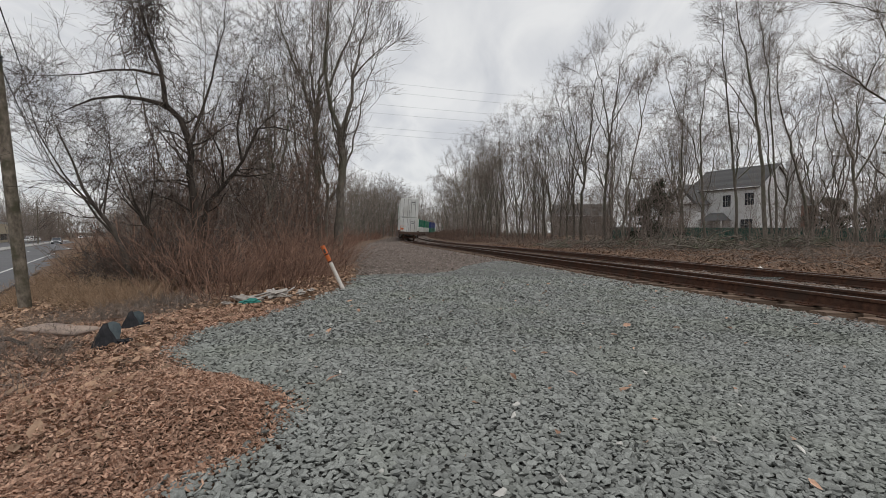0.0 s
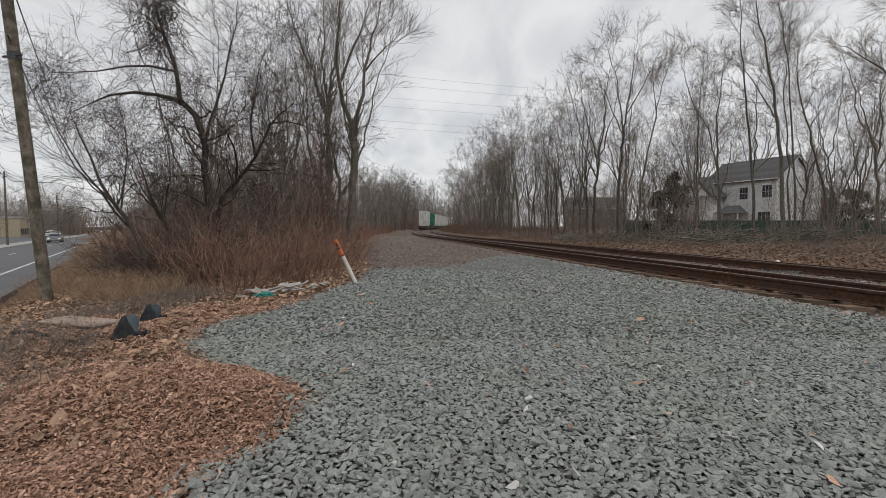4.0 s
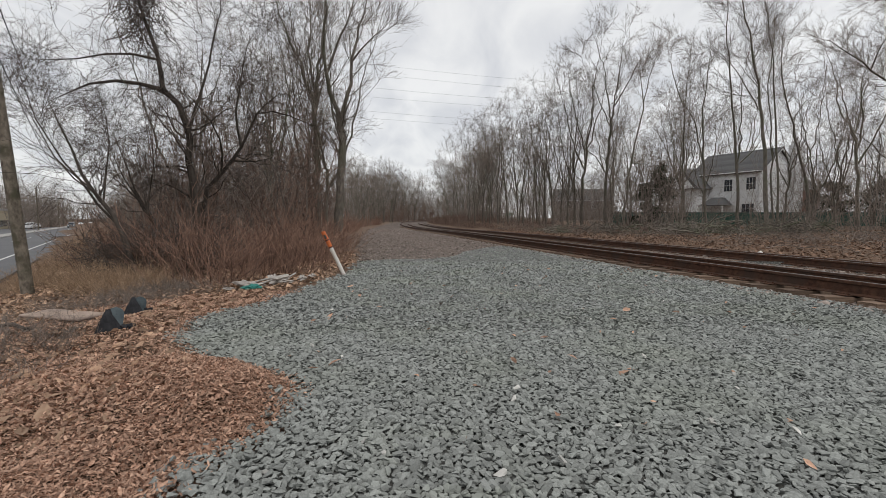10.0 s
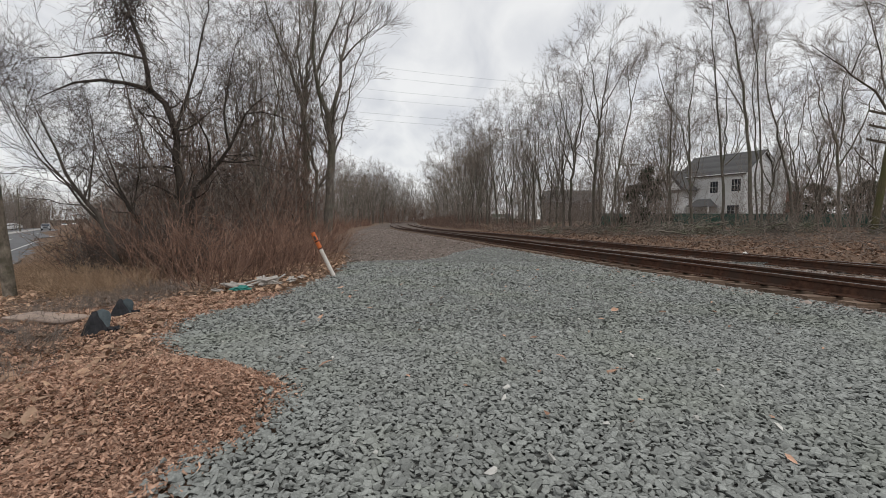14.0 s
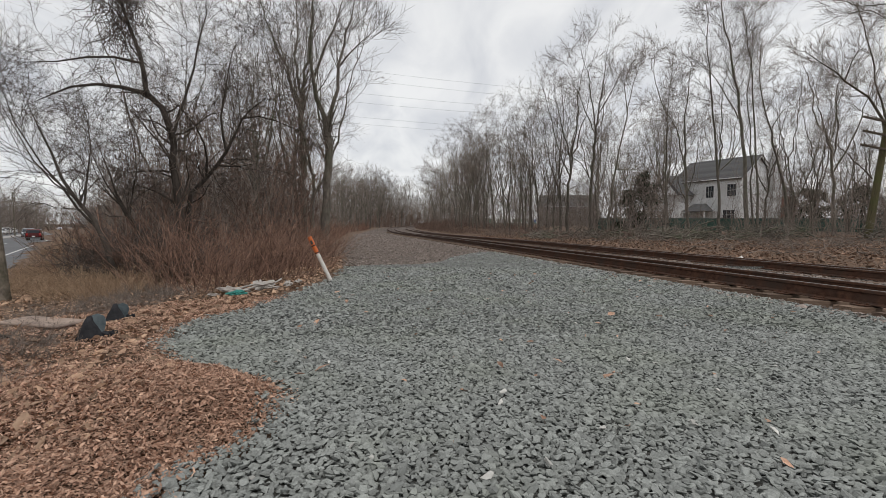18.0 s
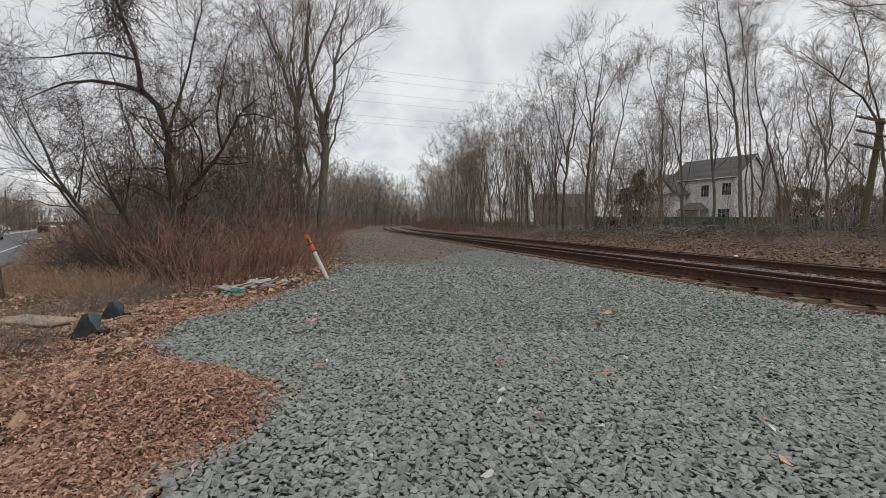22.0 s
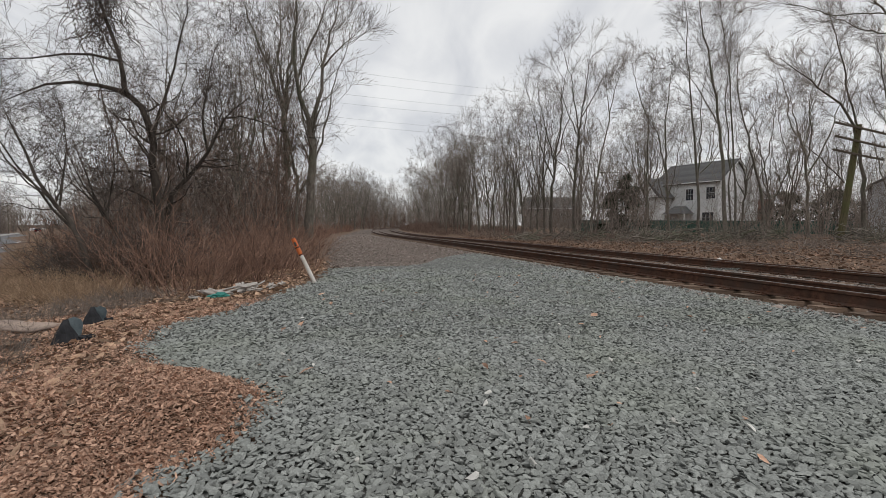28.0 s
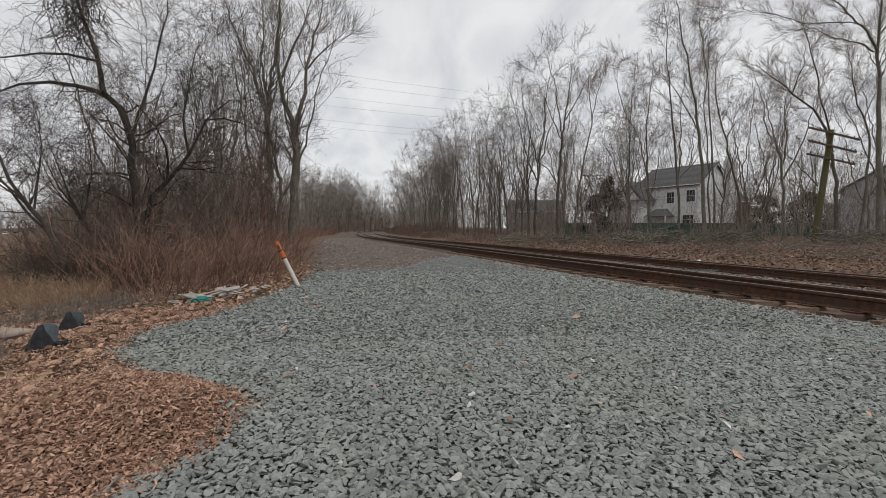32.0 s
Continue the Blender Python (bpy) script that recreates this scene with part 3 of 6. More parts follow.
pick_rng = random.Random(11)
FINE_STONES = [stone_shape(pick_rng, 24) for _ in range(14)]
PLAIN_STONES = [stone_shape(pick_rng, 12) for _ in range(8)]


def grid_points(rng, x0, x1, y0, y1, spacing):
    gx_, gy_ = np.meshgrid(np.arange(x0, x1, spacing), np.arange(y0, y1, spacing))
    gx_ = gx_ + np.where(np.arange(gx_.shape[0])[:, None] % 2 == 0, 0, spacing / 2)
    n_ = gx_.size
    return gx_.ravel() + rng.uniform(-.5, .5, n_) * spacing, gy_.ravel() + rng.uniform(-.5, .5, n_) * spacing


def in_view(x, y, wide=1.12):
    return (np.abs(x - 0.05 * y) < wide * y + 0.6)


SINGLE = (-0.2, 0.26, 1.72, 2.12)     # stretch where every stone is a part of its own


def stones(name, seed, y0, y1, spacing, size, shapes, material, label, keep, sink=0.35):
    rng = np.random.default_rng(seed)
    x, y = grid_points(rng, -9, 16, y0, y1, spacing)
    ok = keep(x, y, rng)
    ok &= ~((x > SINGLE[0]) & (x < SINGLE[1]) & (y > SINGLE[2]) & (y < SINGLE[3]))
    x, y = x[ok], y[ok]
    s = size * np.clip(rng.lognormal(0, 0.28, len(x)), 0.5, 1.9)
    z = land(x, y) + s * rng.uniform(-0.1, sink, len(x))
    v, f = scatter(shapes, x, y, z, s, rng, 0.32)
    ob = from_mesh(name, mesh_np(name, v, f), material, None, kind="stuff")
    return tagged(ob, label, "gravel", kind="stuff")


def fresh(x, y, rng):
    w = across(x, y)
    edge = np.interp(y, EDGE_Y, EDGE_X) + 0.05 * np.sin(y * 9) + rng.normal(0, 0.07, len(x))
    return (x > edge) & (w < -0.6 + 0.06 * np.sin(y * 3.1) + rng.normal(0, 0.12, len(x))) & in_view(x, y) & (y < front(x) + 0.15 * np.sin(x * 5) + rng.normal(0, 0.2, len(x)))


def trackside(x, y, rng):
    w = across(x, y)
    return (w > -1.0) & (w < 6.5) & in_view(x, y)


def old_track(x, y, rng):
    w = across(x, y)
    return (x > np.interp(y, EDGE_Y, EDGE_X) + rng.normal(0, 0.15, len(x))) & (w < -0.3) & in_view(x, y) & (y > front(x) - 0.1) & (rng.uniform(size=len(x)) < 0.8)


stones("crushed_stone", 21, 1.15, 4.2, 0.0232, 0.0178, FINE_STONES, STONE, "angular grey crushed stones lying loose", fresh)
stones("crushed_stone", 26, 4.2, 7.0, 0.033, 0.0215, PLAIN_STONES, STONE, "angular grey crushed stones lying loose", fresh)
stones("crushed_stone", 22, 7.0, 17.2, 0.042, 0.0265, PLAIN_STONES, STONE, "angular grey crushed stones lying loose", fresh)
stones("track_ballast", 23, 2.0, 16.0, 0.085, 0.036, PLAIN_STONES, STONE_OLD, "weathered brownish ballast stones between the ties", trackside, 0.1)
stones("old_gravel", 24, 10.9, 34.0, 0.10, 0.036, PLAIN_STONES, STONE_OLD, "weathered brown-grey gravel stones", old_track, 0.2)

stones("old_gravel", 27, 34.0, 64.0, 0.19, 0.055, PLAIN_STONES, STONE_OLD, "weathered brown-grey gravel stones", old_track, 0.1)

# ---- dead leaves and chips ----


def leaf_shape(rng):
    """A curled leaf of six small faces."""
    w, curl, lift = rng.uniform(0.35, 0.6), rng.uniform(0.1, 0.5), rng.uniform(-0.2, 0.3)
    v = np.array(((-1, 0, lift), (-0.35, -w, curl * 0.6), (-0.3, 0, 0), (-0.35, w, curl * 0.6), (0.4, -w * 0.8, curl * 0.7), (0.45, 0, 0.05), (0.4, w * 0.8, curl * 0.4), (1, 0.1, lift * 0.8)))
    f = np.array(((0, 1, 2), (0, 2, 3), (1, 4, 2), (4, 5, 2), (2, 5, 3), (5, 6, 3), (4, 7, 5), (5, 7, 6)))
    return v, f


def chip_shape(rng):
    """A small bent flake of four faces."""
    w, bend = rng.uniform(0.22, 0.45), rng.uniform(-0.35, 0.35)
    v = np.array(((-1, -w * 0.5, 0), (-0.8, w * 0.6, 0.1), (0, -w, bend), (0.1, w, bend + 0.1), (0.9, -w * 0.7, 0.05), (1, w * 0.4, 0)))
    return v, np.array(((0, 2, 1), (1, 2, 3), (2, 4, 3), (3, 4, 5)))


LEAVES = [leaf_shape(pick_rng) for _ in range(10)]
CHIPS = [chip_shape(pick_rng) for _ in range(10)]


def litter(name, seed, box, spacing, size, material, label, keep, tip=0.35, up=0.02, category="leaf litter", shapes=LEAVES):
    rng = np.random.default_rng(seed)
    x, y = grid_points(rng, *box, spacing)
    ok = keep(x, y, rng)
    x, y = x[ok], y[ok]
    s = size * np.clip(rng.lognormal(0, 0.3, len(x)), 0.4, 2)
    z = land(x, y) - 0.02 + rng.uniform(0, up, len(x)) + s * 0.2
    v, f = scatter(shapes, x, y, z, s, rng, tip)
    ob = from_mesh(name, mesh_np(name, v, f), material, None)
    return tagged(ob, label, category, kind="stuff")


def beside_edge(x, y, rng, lo, hi):
    left = np.interp(y, EDGE_Y, EDGE_X) - x
    return (left > lo + rng.normal(0, 0.05, len(x))) & (left < hi)


litter("leaf_pile", 31, (-3.9, -0.5, 1.2, 3.7), 0.0095, 0.0105, LEAF, "heap of reddish-brown dead leaves and wood chips", lambda x, y, r: beside_edge(x, y, r, -0.02, 2.6) & (y < 3.6 + 0.1 * x), 0.55, 0.045, shapes=CHIPS + LEAVES[:3])
litter("leaf_pile", 36, (-3.9, -0.5, 1.2, 3.7), 0.0125, 0.0165, LEAF, "packed under-layer of reddish-brown dead leaves", lambda x, y, r: beside_edge(x, y, r, 0.02, 2.6) & (y < 3.6 + 0.1 * x), 0.2, 0.006, shapes=CHIPS)
litter("leaf_litter", 32, (-5.5, -1.2, 3.2, 6.6), 0.0155, 0.0118, LEAF, "brown dead leaves on the ground", lambda x, y, r: beside_edge(x, y, r, -0.02, 2.2), 0.5, 0.04, shapes=CHIPS + LEAVES[:2])
litter("leaf_litter", 33, (-12, -1.6, 2.0, 16), 0.055, 0.032, LEAF_PALE, "tan dead leaves and chaff on soil", lambda x, y, r: beside_edge(x, y, r, 0.2, 9), 0.4, 0.03)
litter("leaf_litter", 34, (2, 44, 6, 46), 0.14, 0.055, LEAF_OLD, "brown dead leaves on the bank", lambda x, y, r: (across(x, y) > 6.3 + r.normal(0, 0.3, len(x))) & (across(x, y) < 30) & in_view(x, y, 1.25) & (r.uniform(size=len(x)) < 1.25 - across(x, y) / 30), 0.5, 0.05)
litter("fallen_leaf", 35, (-1.5, 7, 1.6, 10), 0.42, 0.03, LEAF, "single brown leaves blown onto the stones", lambda x, y, r: fresh(x, y, r) & (r.uniform(size=len(x)) < 0.6), 0.3, 0.06)


def single_stones():
    """The stones nearest the camera, one by one."""
    shapes = []
    for v, f in FINE_STONES[:8]:
        me = mesh_np("stone", v, f)
        me.materials.append(STONE_ONE)
        shapes.append(me)
    rng = np.random.default_rng(29)
    x, y = grid_points(rng, SINGLE[0], SINGLE[1], SINGLE[2], SINGLE[3], 0.0232)
    r = random.Random(5)
    for px, py in zip(x, y):
        k = 0.0178 * min(1.9, max(0.5, r.lognormvariate(0, 0.28)))
        ob = new("stone", shapes[r.randrange(8)])
        ob.parent = ballast
        ob.matrix_basis = pose(px, py, float(land(px, py)) + k * r.uniform(-0.1, 0.35), r.gauss(0, 17), r.gauss(0, 17), r.uniform(0, 360)) @ Matrix.Scale(k, 4)


single_stones()


def pale_stones():
    """A few whitish stones among the grey ones."""
    rng = np.random.default_rng(41)
    n = 60
    y = 1.7 + 8 * rng.uniform(size=n) ** 1.5
    x = rng.uniform(-0.9, 1.0, n) * (0.9 * y) + 0.2 * y
    ok = fresh(x, y, rng)
    x, y = x[ok], y[ok]
    sz = rng.uniform(0.014, 0.026, len(x))
    v, f = scatter(FINE_STONES, x, y, land(x, y) + 0.018, sz, rng, 0.4)
    ob = from_mesh("pale_stone", mesh_np("pale_stone", v, f), mat("pale_quartz_stone", (0.42, 0.41, 0.38), (0.62, 0.60, 0.56), 20, 0.8, 0.2, vary=0.25, islands=True), None)
    tagged(ob, "scattered whitish stones among the grey ballast", "gravel", kind="stuff")


pale_stones()

# ---- bare trees ----


def curve_points(pts, n):
    """Evenly resampled smooth line through control points."""
    p = np.asarray(pts, float)
    d = np.concatenate(([0], np.cumsum(np.sqrt(((p[1:] - p[:-1]) ** 2).sum(1)))))
    t = np.linspace(0, d[-1], n)
    q = np.stack([np.interp(t, d, p[:, k]) for k in range(3)], 1)
    if n > 4:
        q[1:-1] = 0.25 * q[:-2] + 0.5 * q[1:-1] + 0.25 * q[2:]
    return q, d[-1]


def sprout(rng, lines, count, length, angle, r_scale, up, wiggle, n, start=0.15, min_r=0.004):
    """Side branches along one line or each of a batch of lines: a batch (points (b,n,3), radii (b,n))."""
    pts, rad = lines
    if pts.ndim == 2:
        pts, rad = pts[None], rad[None]
    m, total = pts.shape[1], len(pts) * count
    own = np.repeat(np.arange(len(pts)), count)
    t = start + (1 - start) * rng.uniform(size=total) ** 0.85
    i = np.minimum((t * (m - 1)).astype(int), m - 2)
    a = (t * (m - 1) - i)[:, None]
    p, p2 = pts[own, i], pts[own, i + 1]
    r = np.maximum((rad[own, i] * (1 - a[:, 0]) + rad[own, i + 1] * a[:, 0]) * r_scale, min_r)
    tan = p2 - p
    tan = tan / (np.linalg.norm(tan, axis=1)[:, None] + 1e-9)
    side = rng.normal(size=(total, 3))
    side -= tan * (side * tan).sum(1)[:, None]
    side /= np.linalg.norm(side, axis=1)[:, None] + 1e-9
    th = (angle * rng.uniform(0.6, 1.35, total))[:, None]
    d = tan * np.cos(th) + side * np.sin(th)
    step = (length * rng.uniform(0.45, 1.25, total) * (1.15 - 0.55 * t) / (n - 1))[:, None]
    q = np.empty((total, n, 3))
    q[:, 0] = p * (1 - a) + p2 * a
    for k in range(1, n):
        d = d + rng.normal(size=(total, 3)) * wiggle
        d[:, 2] += up
        d /= np.linalg.norm(d, axis=1)[:, None]
        q[:, k] = q[:, k - 1] + d * step
    return q, r[:, None] + (np.maximum(min_r * 0.6, r * 0.25) - r)[:, None] * np.linspace(0, 1, n)[None]


def joined(batches):
    return np.concatenate([b[0] for b in batches]), np.concatenate([b[1] for b in batches])


def grow_tree(name, seed, limbs, m, label, group, spec, bark=None, twig=None, vines=None, fine=4, girth=1.0):
    """A bare tree: given limbs, then three orders of side branches.
    spec: (count, length, angle) per order, upward pull, wiggle, least twig radius."""
    rng = np.random.default_rng(seed)
    t = thing(name, m, label, "tree", group)
    main = []
    for k, (r0, r1, pts) in enumerate(limbs):
        if k == 0:
            foot = float(land(m.translation.x, m.translation.y)) - m.translation.z - 0.15
            pts = ((pts[0][0], pts[0][1], min(foot, pts[0][2])), *pts)
            r0 *= 1.1
        ln = sum((Vector(pts[i + 1]) - Vector(pts[i])).length for i in range(len(pts) - 1))
        q, ln = curve_points(pts, max(6, min(18, int(ln * 2.2))))
        q[1:-1] += rng.normal(size=(len(q) - 2, 3)) * min(0.05, ln * 0.006)
        carries_on = k == 0 and any((Vector(l[2][0]) - Vector(pts[-1])).length < 0.5 for l in limbs[1:])
        main.append((q, np.linspace(r0, r1 if carries_on else r1 * 0.25, len(q)) * girth, ln))
    v, f = tubes([(q, r) for q, r, _ in main], 9)
    trunk = from_mesh("trunk", mesh_np("trunk", v, f, True), bark or BARK, t)
    (c1, l1, a1), (c2, l2, a2), (c3, l3, a3), up, wig, thin = spec
    first = joined([sprout(rng, (q, r), max(3, int(c1 * ln)), l1, a1, 0.34, up, wig, 7, (0.5 if spec is TALL or spec is FANNED else 0.3) if k == 0 else 0.1, thin * 2)
                    for k, (q, r, ln) in enumerate(main)])
    second = sprout(rng, first, c2, l2, a2, 0.42, up * 0.8, wig, 5, 0.1, thin * 1.3)
    third = sprout(rng, second, c3, l3, a3, 0.4, up * 0.6, wig * 0.8, fine, 0.1, thin)
    extra = []
    if vines:
        (vx, vy, vz), size, count = vines
        for _ in range(count):
            d = rng.normal(size=3)
            p = np.array((vx, vy, vz)) + rng.normal(size=3) * np.array((0.5, 0.5, 1.25)) * size * 0.6
            q = [p]
            for _ in range(5):
                d = d * 0.6 + rng.normal(size=3) * 0.6 + np.array((0, 0, -0.25))
                q.append(q[-1] + d / np.linalg.norm(d) * size * 0.28)
            extra.append((np.array(q), np.linspace(0.011, 0.005, 6)))
    v, f = tubes([first], 5)
    v2, f2 = tubes([second, third] + extra, 3)
    me = mesh_np("crown", np.concatenate((v, v2)), np.concatenate((f, f2 + len(v))))
    me.materials.append(bark or BARK)
    me.materials.append(twig or TWIG)
    me.polygons.foreach_set("material_index", np.repeat(np.array((0, 1), dtype=np.int32), (len(f), len(f2))))
    from_mesh("crown", me, None, t, kind="stuff")
    return t


BRUSHY = ((3.2, 2.0, 0.9), (8, 1.1, 0.8), (6, 0.6, 0.75), 0.03, 0.3, 0.003)
SPARSE = ((3.0, 1.7, 0.85), (7, 0.95, 0.8), (5, 0.5, 0.7), 0.05, 0.28, 0.003)
TALL = ((2.3, 2.3, 0.7), (7, 1.3, 0.65), (6, 0.75, 0.6), 0.1, 0.12, 0.0045)
FANNED = ((1.2, 2.9, 0.8), (8, 1.7, 0.75), (6, 0.9, 0.65), 0.035, 0.11, 0.0055)

limbs = []
limbs.append((0.101, 0.071, ((0, 0, 0.25), (-0.09, 0, 1.63), (-0.3, 0, 2.39), (-0.19, 0, 3.14), (-0.2, 0, 3.66), (-0.56, 0, 4.18), (-0.86, 0, 4.44))))
limbs.append((0.059, 0.017, ((-0.86, 0, 4.44), (-1.26, -0.3, 4.51), (-1.72, -0.6, 4.53), (-2.14, -0.9, 4.37), (-2.48, -1.2, 4.08), (-2.72, -1.5, 3.72))))
limbs.append((0.065, 0.024, ((-0.86, 0, 4.44), (-1, 0.16, 5.12), (-1.23, 0.32, 5.77), (-1.6, 0.48, 6.59), (-1.97, 0.64, 7.72), (-2.25, 0.8, 9.01))))
limbs.append((0.036, 0.012, ((-0.98, 0, 5.22), (-1.28, -0.17, 5.38), (-1.72, -0.33, 5.36), (-2.11, -0.5, 5.22), (-2.36, -0.67, 4.97), (-2.87, -0.83, 4.94), (-3.7, -1, 4.86))))
limbs.append((0.042, 0.012, ((-0.18, 0, 3.44), (-0.08, 0.3, 4.26), (0.09, 0.6, 5.42), (0.3, 0.9, 6.77), (0.34, 1.2, 8.32))))
grow_tree('bare_tree', 300, limbs, pose(-6.45, 12.5, 0), 'ivy-hung dark tree with one long limb arching over', 'trees beside the railway', BRUSHY, BARK_DARK, TWIG_DARK, vines=((-1.7, 0.5, 6.9), 0.85, 300))

limbs = []
limbs.append((0.09, 0.042, ((0, 0, 0.36), (0.19, 0, 1.74), (0.53, 0, 2.22), (0.95, 0, 2.62), (1.22, 0, 3.02), (1.53, 0, 3.42), (1.6, 0, 3.97), (1.88, 0, 4.31), (2.36, 0, 4.55))))
limbs.append((0.036, 0.012, ((1.22, 0, 3.07), (0.98, 0.2, 3.85), (1.03, 0.4, 4.62), (1.14, 0.6, 5.81), (1.29, 0.8, 6.54), (1.68, 1, 6.91))))
limbs.append((0.036, 0.012, ((0.65, 0, 2.38), (0.85, -0.25, 3.03), (0.74, -0.5, 3.55), (0.42, -0.75, 4.02), (0.24, -1, 4.33))))
limbs.append((0.03, 0.012, ((0.98, 0, 2.67), (1.51, -0.2, 2.63), (1.91, -0.4, 2.6), (2.32, -0.6, 2.66))))
limbs.append((0.024, 0.009, ((1.63, 0, 3.97), (2.19, 0.25, 4.18), (2.76, 0.5, 3.91), (3.35, 0.75, 3.68), (3.81, 1, 3.76))))
grow_tree('bare_tree', 301, limbs, pose(-6.81, 13.2, 0), 'crooked dark bare tree leaning over the thicket', 'trees beside the railway', BRUSHY, BARK_DARK, TWIG_DARK)

limbs = []
limbs.append((0.06, 0.025, ((0, 0, 0.2), (-0.16, 0, 0.67), (-0.51, 0, 1.08), (-0.67, 0, 1.43), (-0.98, 0, 1.84), (-1.07, 0, 2.24), (-1.29, 0, 2.64), (-1.49, 0, 3.09), (-1.61, 0, 3.43))))
limbs.append((0.022, 0.006, ((-0.65, 0, 1.43), (-0.99, -0.2, 1.91), (-1.31, -0.4, 2.33), (-1.63, -0.6, 2.41))))
limbs.append((0.02, 0.006, ((-0.59, 0, 1.4), (-0.54, 0.12, 2.08), (-0.58, 0.24, 2.68), (-0.67, 0.36, 3.29), (-0.94, 0.48, 3.73), (-1.19, 0.6, 4.3))))
limbs.append((0.017, 0.005, ((-0.76, 0, 1.55), (-1.49, 0.07, 2.07), (-2.06, 0.13, 3.24), (-2.64, 0.2, 4.28))))
limbs.append((0.025, 0.006, ((-0.38, 0, 0.97), (-1.1, 0.15, 1.73), (-1.88, 0.3, 2.69), (-2.43, 0.45, 3.66), (-2.87, 0.6, 4.65))))
leaner = grow_tree('bare_tree', 302, limbs, pose(-6.27, 9.5, 0), 'thin bare tree leaning towards the road', 'trees beside the railway', SPARSE, BARK_DARK, TWIG_DARK)

limbs = []
limbs.append((0.194, 0.144, ((0, 0, 0.13), (0.18, 0, 2.46), (0.23, 0, 4.63), (0.12, 0, 5.47))))
limbs.append((0.094, 0.022, ((0.22, 0, 5.4), (0.54, 0.16, 6.34), (0.7, 0.32, 7.82), (0.88, 0.48, 9.08), (1.24, 0.64, 10.34), (1.52, 0.8, 11.84))))
limbs.append((0.101, 0.029, ((0.12, 0, 5.45), (-0.21, -0.16, 6.38), (-0.28, -0.32, 7.26), (-0.34, -0.48, 8.47), (-0.18, -0.64, 9.98), (-0.03, -0.8, 11.45))))
limbs.append((0.058, 0.022, ((-0.31, 0, 7.25), (-0.01, 0.12, 8.18), (0.47, 0.25, 9.46), (0.89, 0.38, 10.69), (1.25, 0.5, 11.92))))
limbs.append((0.043, 0.014, ((0.76, 0, 7.72), (1.35, -0.33, 8.3), (1.98, -0.67, 8.63), (2.48, -1, 8.94))))
grow_tree('bare_tree', 303, limbs, pose(-4.39, 20, 0), 'tall grey bare tree forking into upright limbs', 'trees beside the railway', TALL, BARK)

limbs = []
limbs.append((0.18, 0.13, ((0, 0, -0), (-0.03, 0, 3.51), (-0.06, 0, 6.54))))
limbs.append((0.094, 0.022, ((-0.06, 0, 6.54), (0.14, 0.12, 8.49), (0.35, 0.25, 9.89), (0.49, 0.38, 11.84), (0.6, 0.5, 13.78))))
limbs.append((0.094, 0.022, ((-0.06, 0, 6.54), (-0.54, -0.25, 8.1), (-0.72, -0.5, 8.82), (-1.36, -0.75, 10.29), (-1.74, -1, 11.96))))
limbs.append((0.072, 0.022, ((-0.06, 0, 6.68), (-0.41, 0.33, 9.1), (-0.38, 0.67, 11.15), (-0.48, 1, 13.78))))
grow_tree('bare_tree', 304, limbs, pose(-6.01, 23, 0), 'tall bare tree with three upright limbs', 'trees beside the railway', TALL, BARK)

limbs = []
limbs.append((0.173, 0.119, ((0, 0, -0.04), (-0.1, 0, 4.36), (0.21, 0, 7.74), (0.26, 0, 9.41))))
limbs.append((0.093, 0.02, ((0.26, 0, 9.41), (0.16, 0.5, 11.21), (-0.07, 1, 14.24), (-0.96, 1.5, 17.31))))
limbs.append((0.093, 0.02, ((0.26, 0, 9.41), (0.5, -0.5, 11.66), (0.53, -1, 13.59), (0.73, -1.5, 16.36))))
limbs.append((0.066, 0.02, ((0.29, 0, 8.46), (-0.63, 0.33, 11.16), (-1.8, 0.67, 14.13), (-2.47, 1, 15.68))))
limbs.append((0.066, 0.02, ((0.52, 0, 10.61), (1.73, -0.33, 12.87), (2.48, -0.67, 14.62), (2.77, -1, 15.65))))
limbs.append((0.066, 0.02, ((-0.01, 0, 4.75), (-1.26, -0.67, 6.44), (-2.77, -1.33, 6.96), (-4.23, -2, 7.4))))
grow_tree('bare_tree', 305, limbs, pose(14.58, 40, 0), 'tall bare tree with a fan-shaped crown', 'trees beside the railway', FANNED, BARK, fine=2, girth=0.82)

limbs = []
limbs.append((0.133, 0.033, ((0, 0, 0.25), (0.34, 0, 4.65), (0.87, 0, 7.4), (1.39, 0, 10.13), (1.86, 0, 12.83), (2.61, 0, 15.05))))
limbs.append((0.066, 0.02, ((0.6, 0, 5.57), (1.77, 0.33, 5.61), (3.09, 0.67, 5.65), (3.97, 1, 5.55))))
limbs.append((0.053, 0.02, ((1.39, 0, 10.13), (1.35, 0.33, 12.02), (1.2, 0.67, 13.94), (1.78, 1, 15.19))))
grow_tree('bare_tree', 306, limbs, pose(15.35, 38, 0), 'slanting bare tree beside the railway', 'trees beside the railway', FANNED, BARK, fine=2, girth=0.82)

limbs = []
limbs.append((0.133, 0.04, ((0, 0, 0.16), (-0.04, 0, 5.54), (-0.11, 0, 10.58), (0.11, 0, 13.07), (0.3, 0, 16.04))))
limbs.append((0.066, 0.02, ((-0.13, 0, 11.08), (-0.79, 0.33, 13.17), (-1.2, 0.67, 15.27), (-1.34, 1, 16.9))))
grow_tree('bare_tree', 307, limbs, pose(22.29, 42, 0), 'tall slender bare tree on the railway bank', 'trees beside the railway', FANNED, BARK, fine=2, girth=0.82)

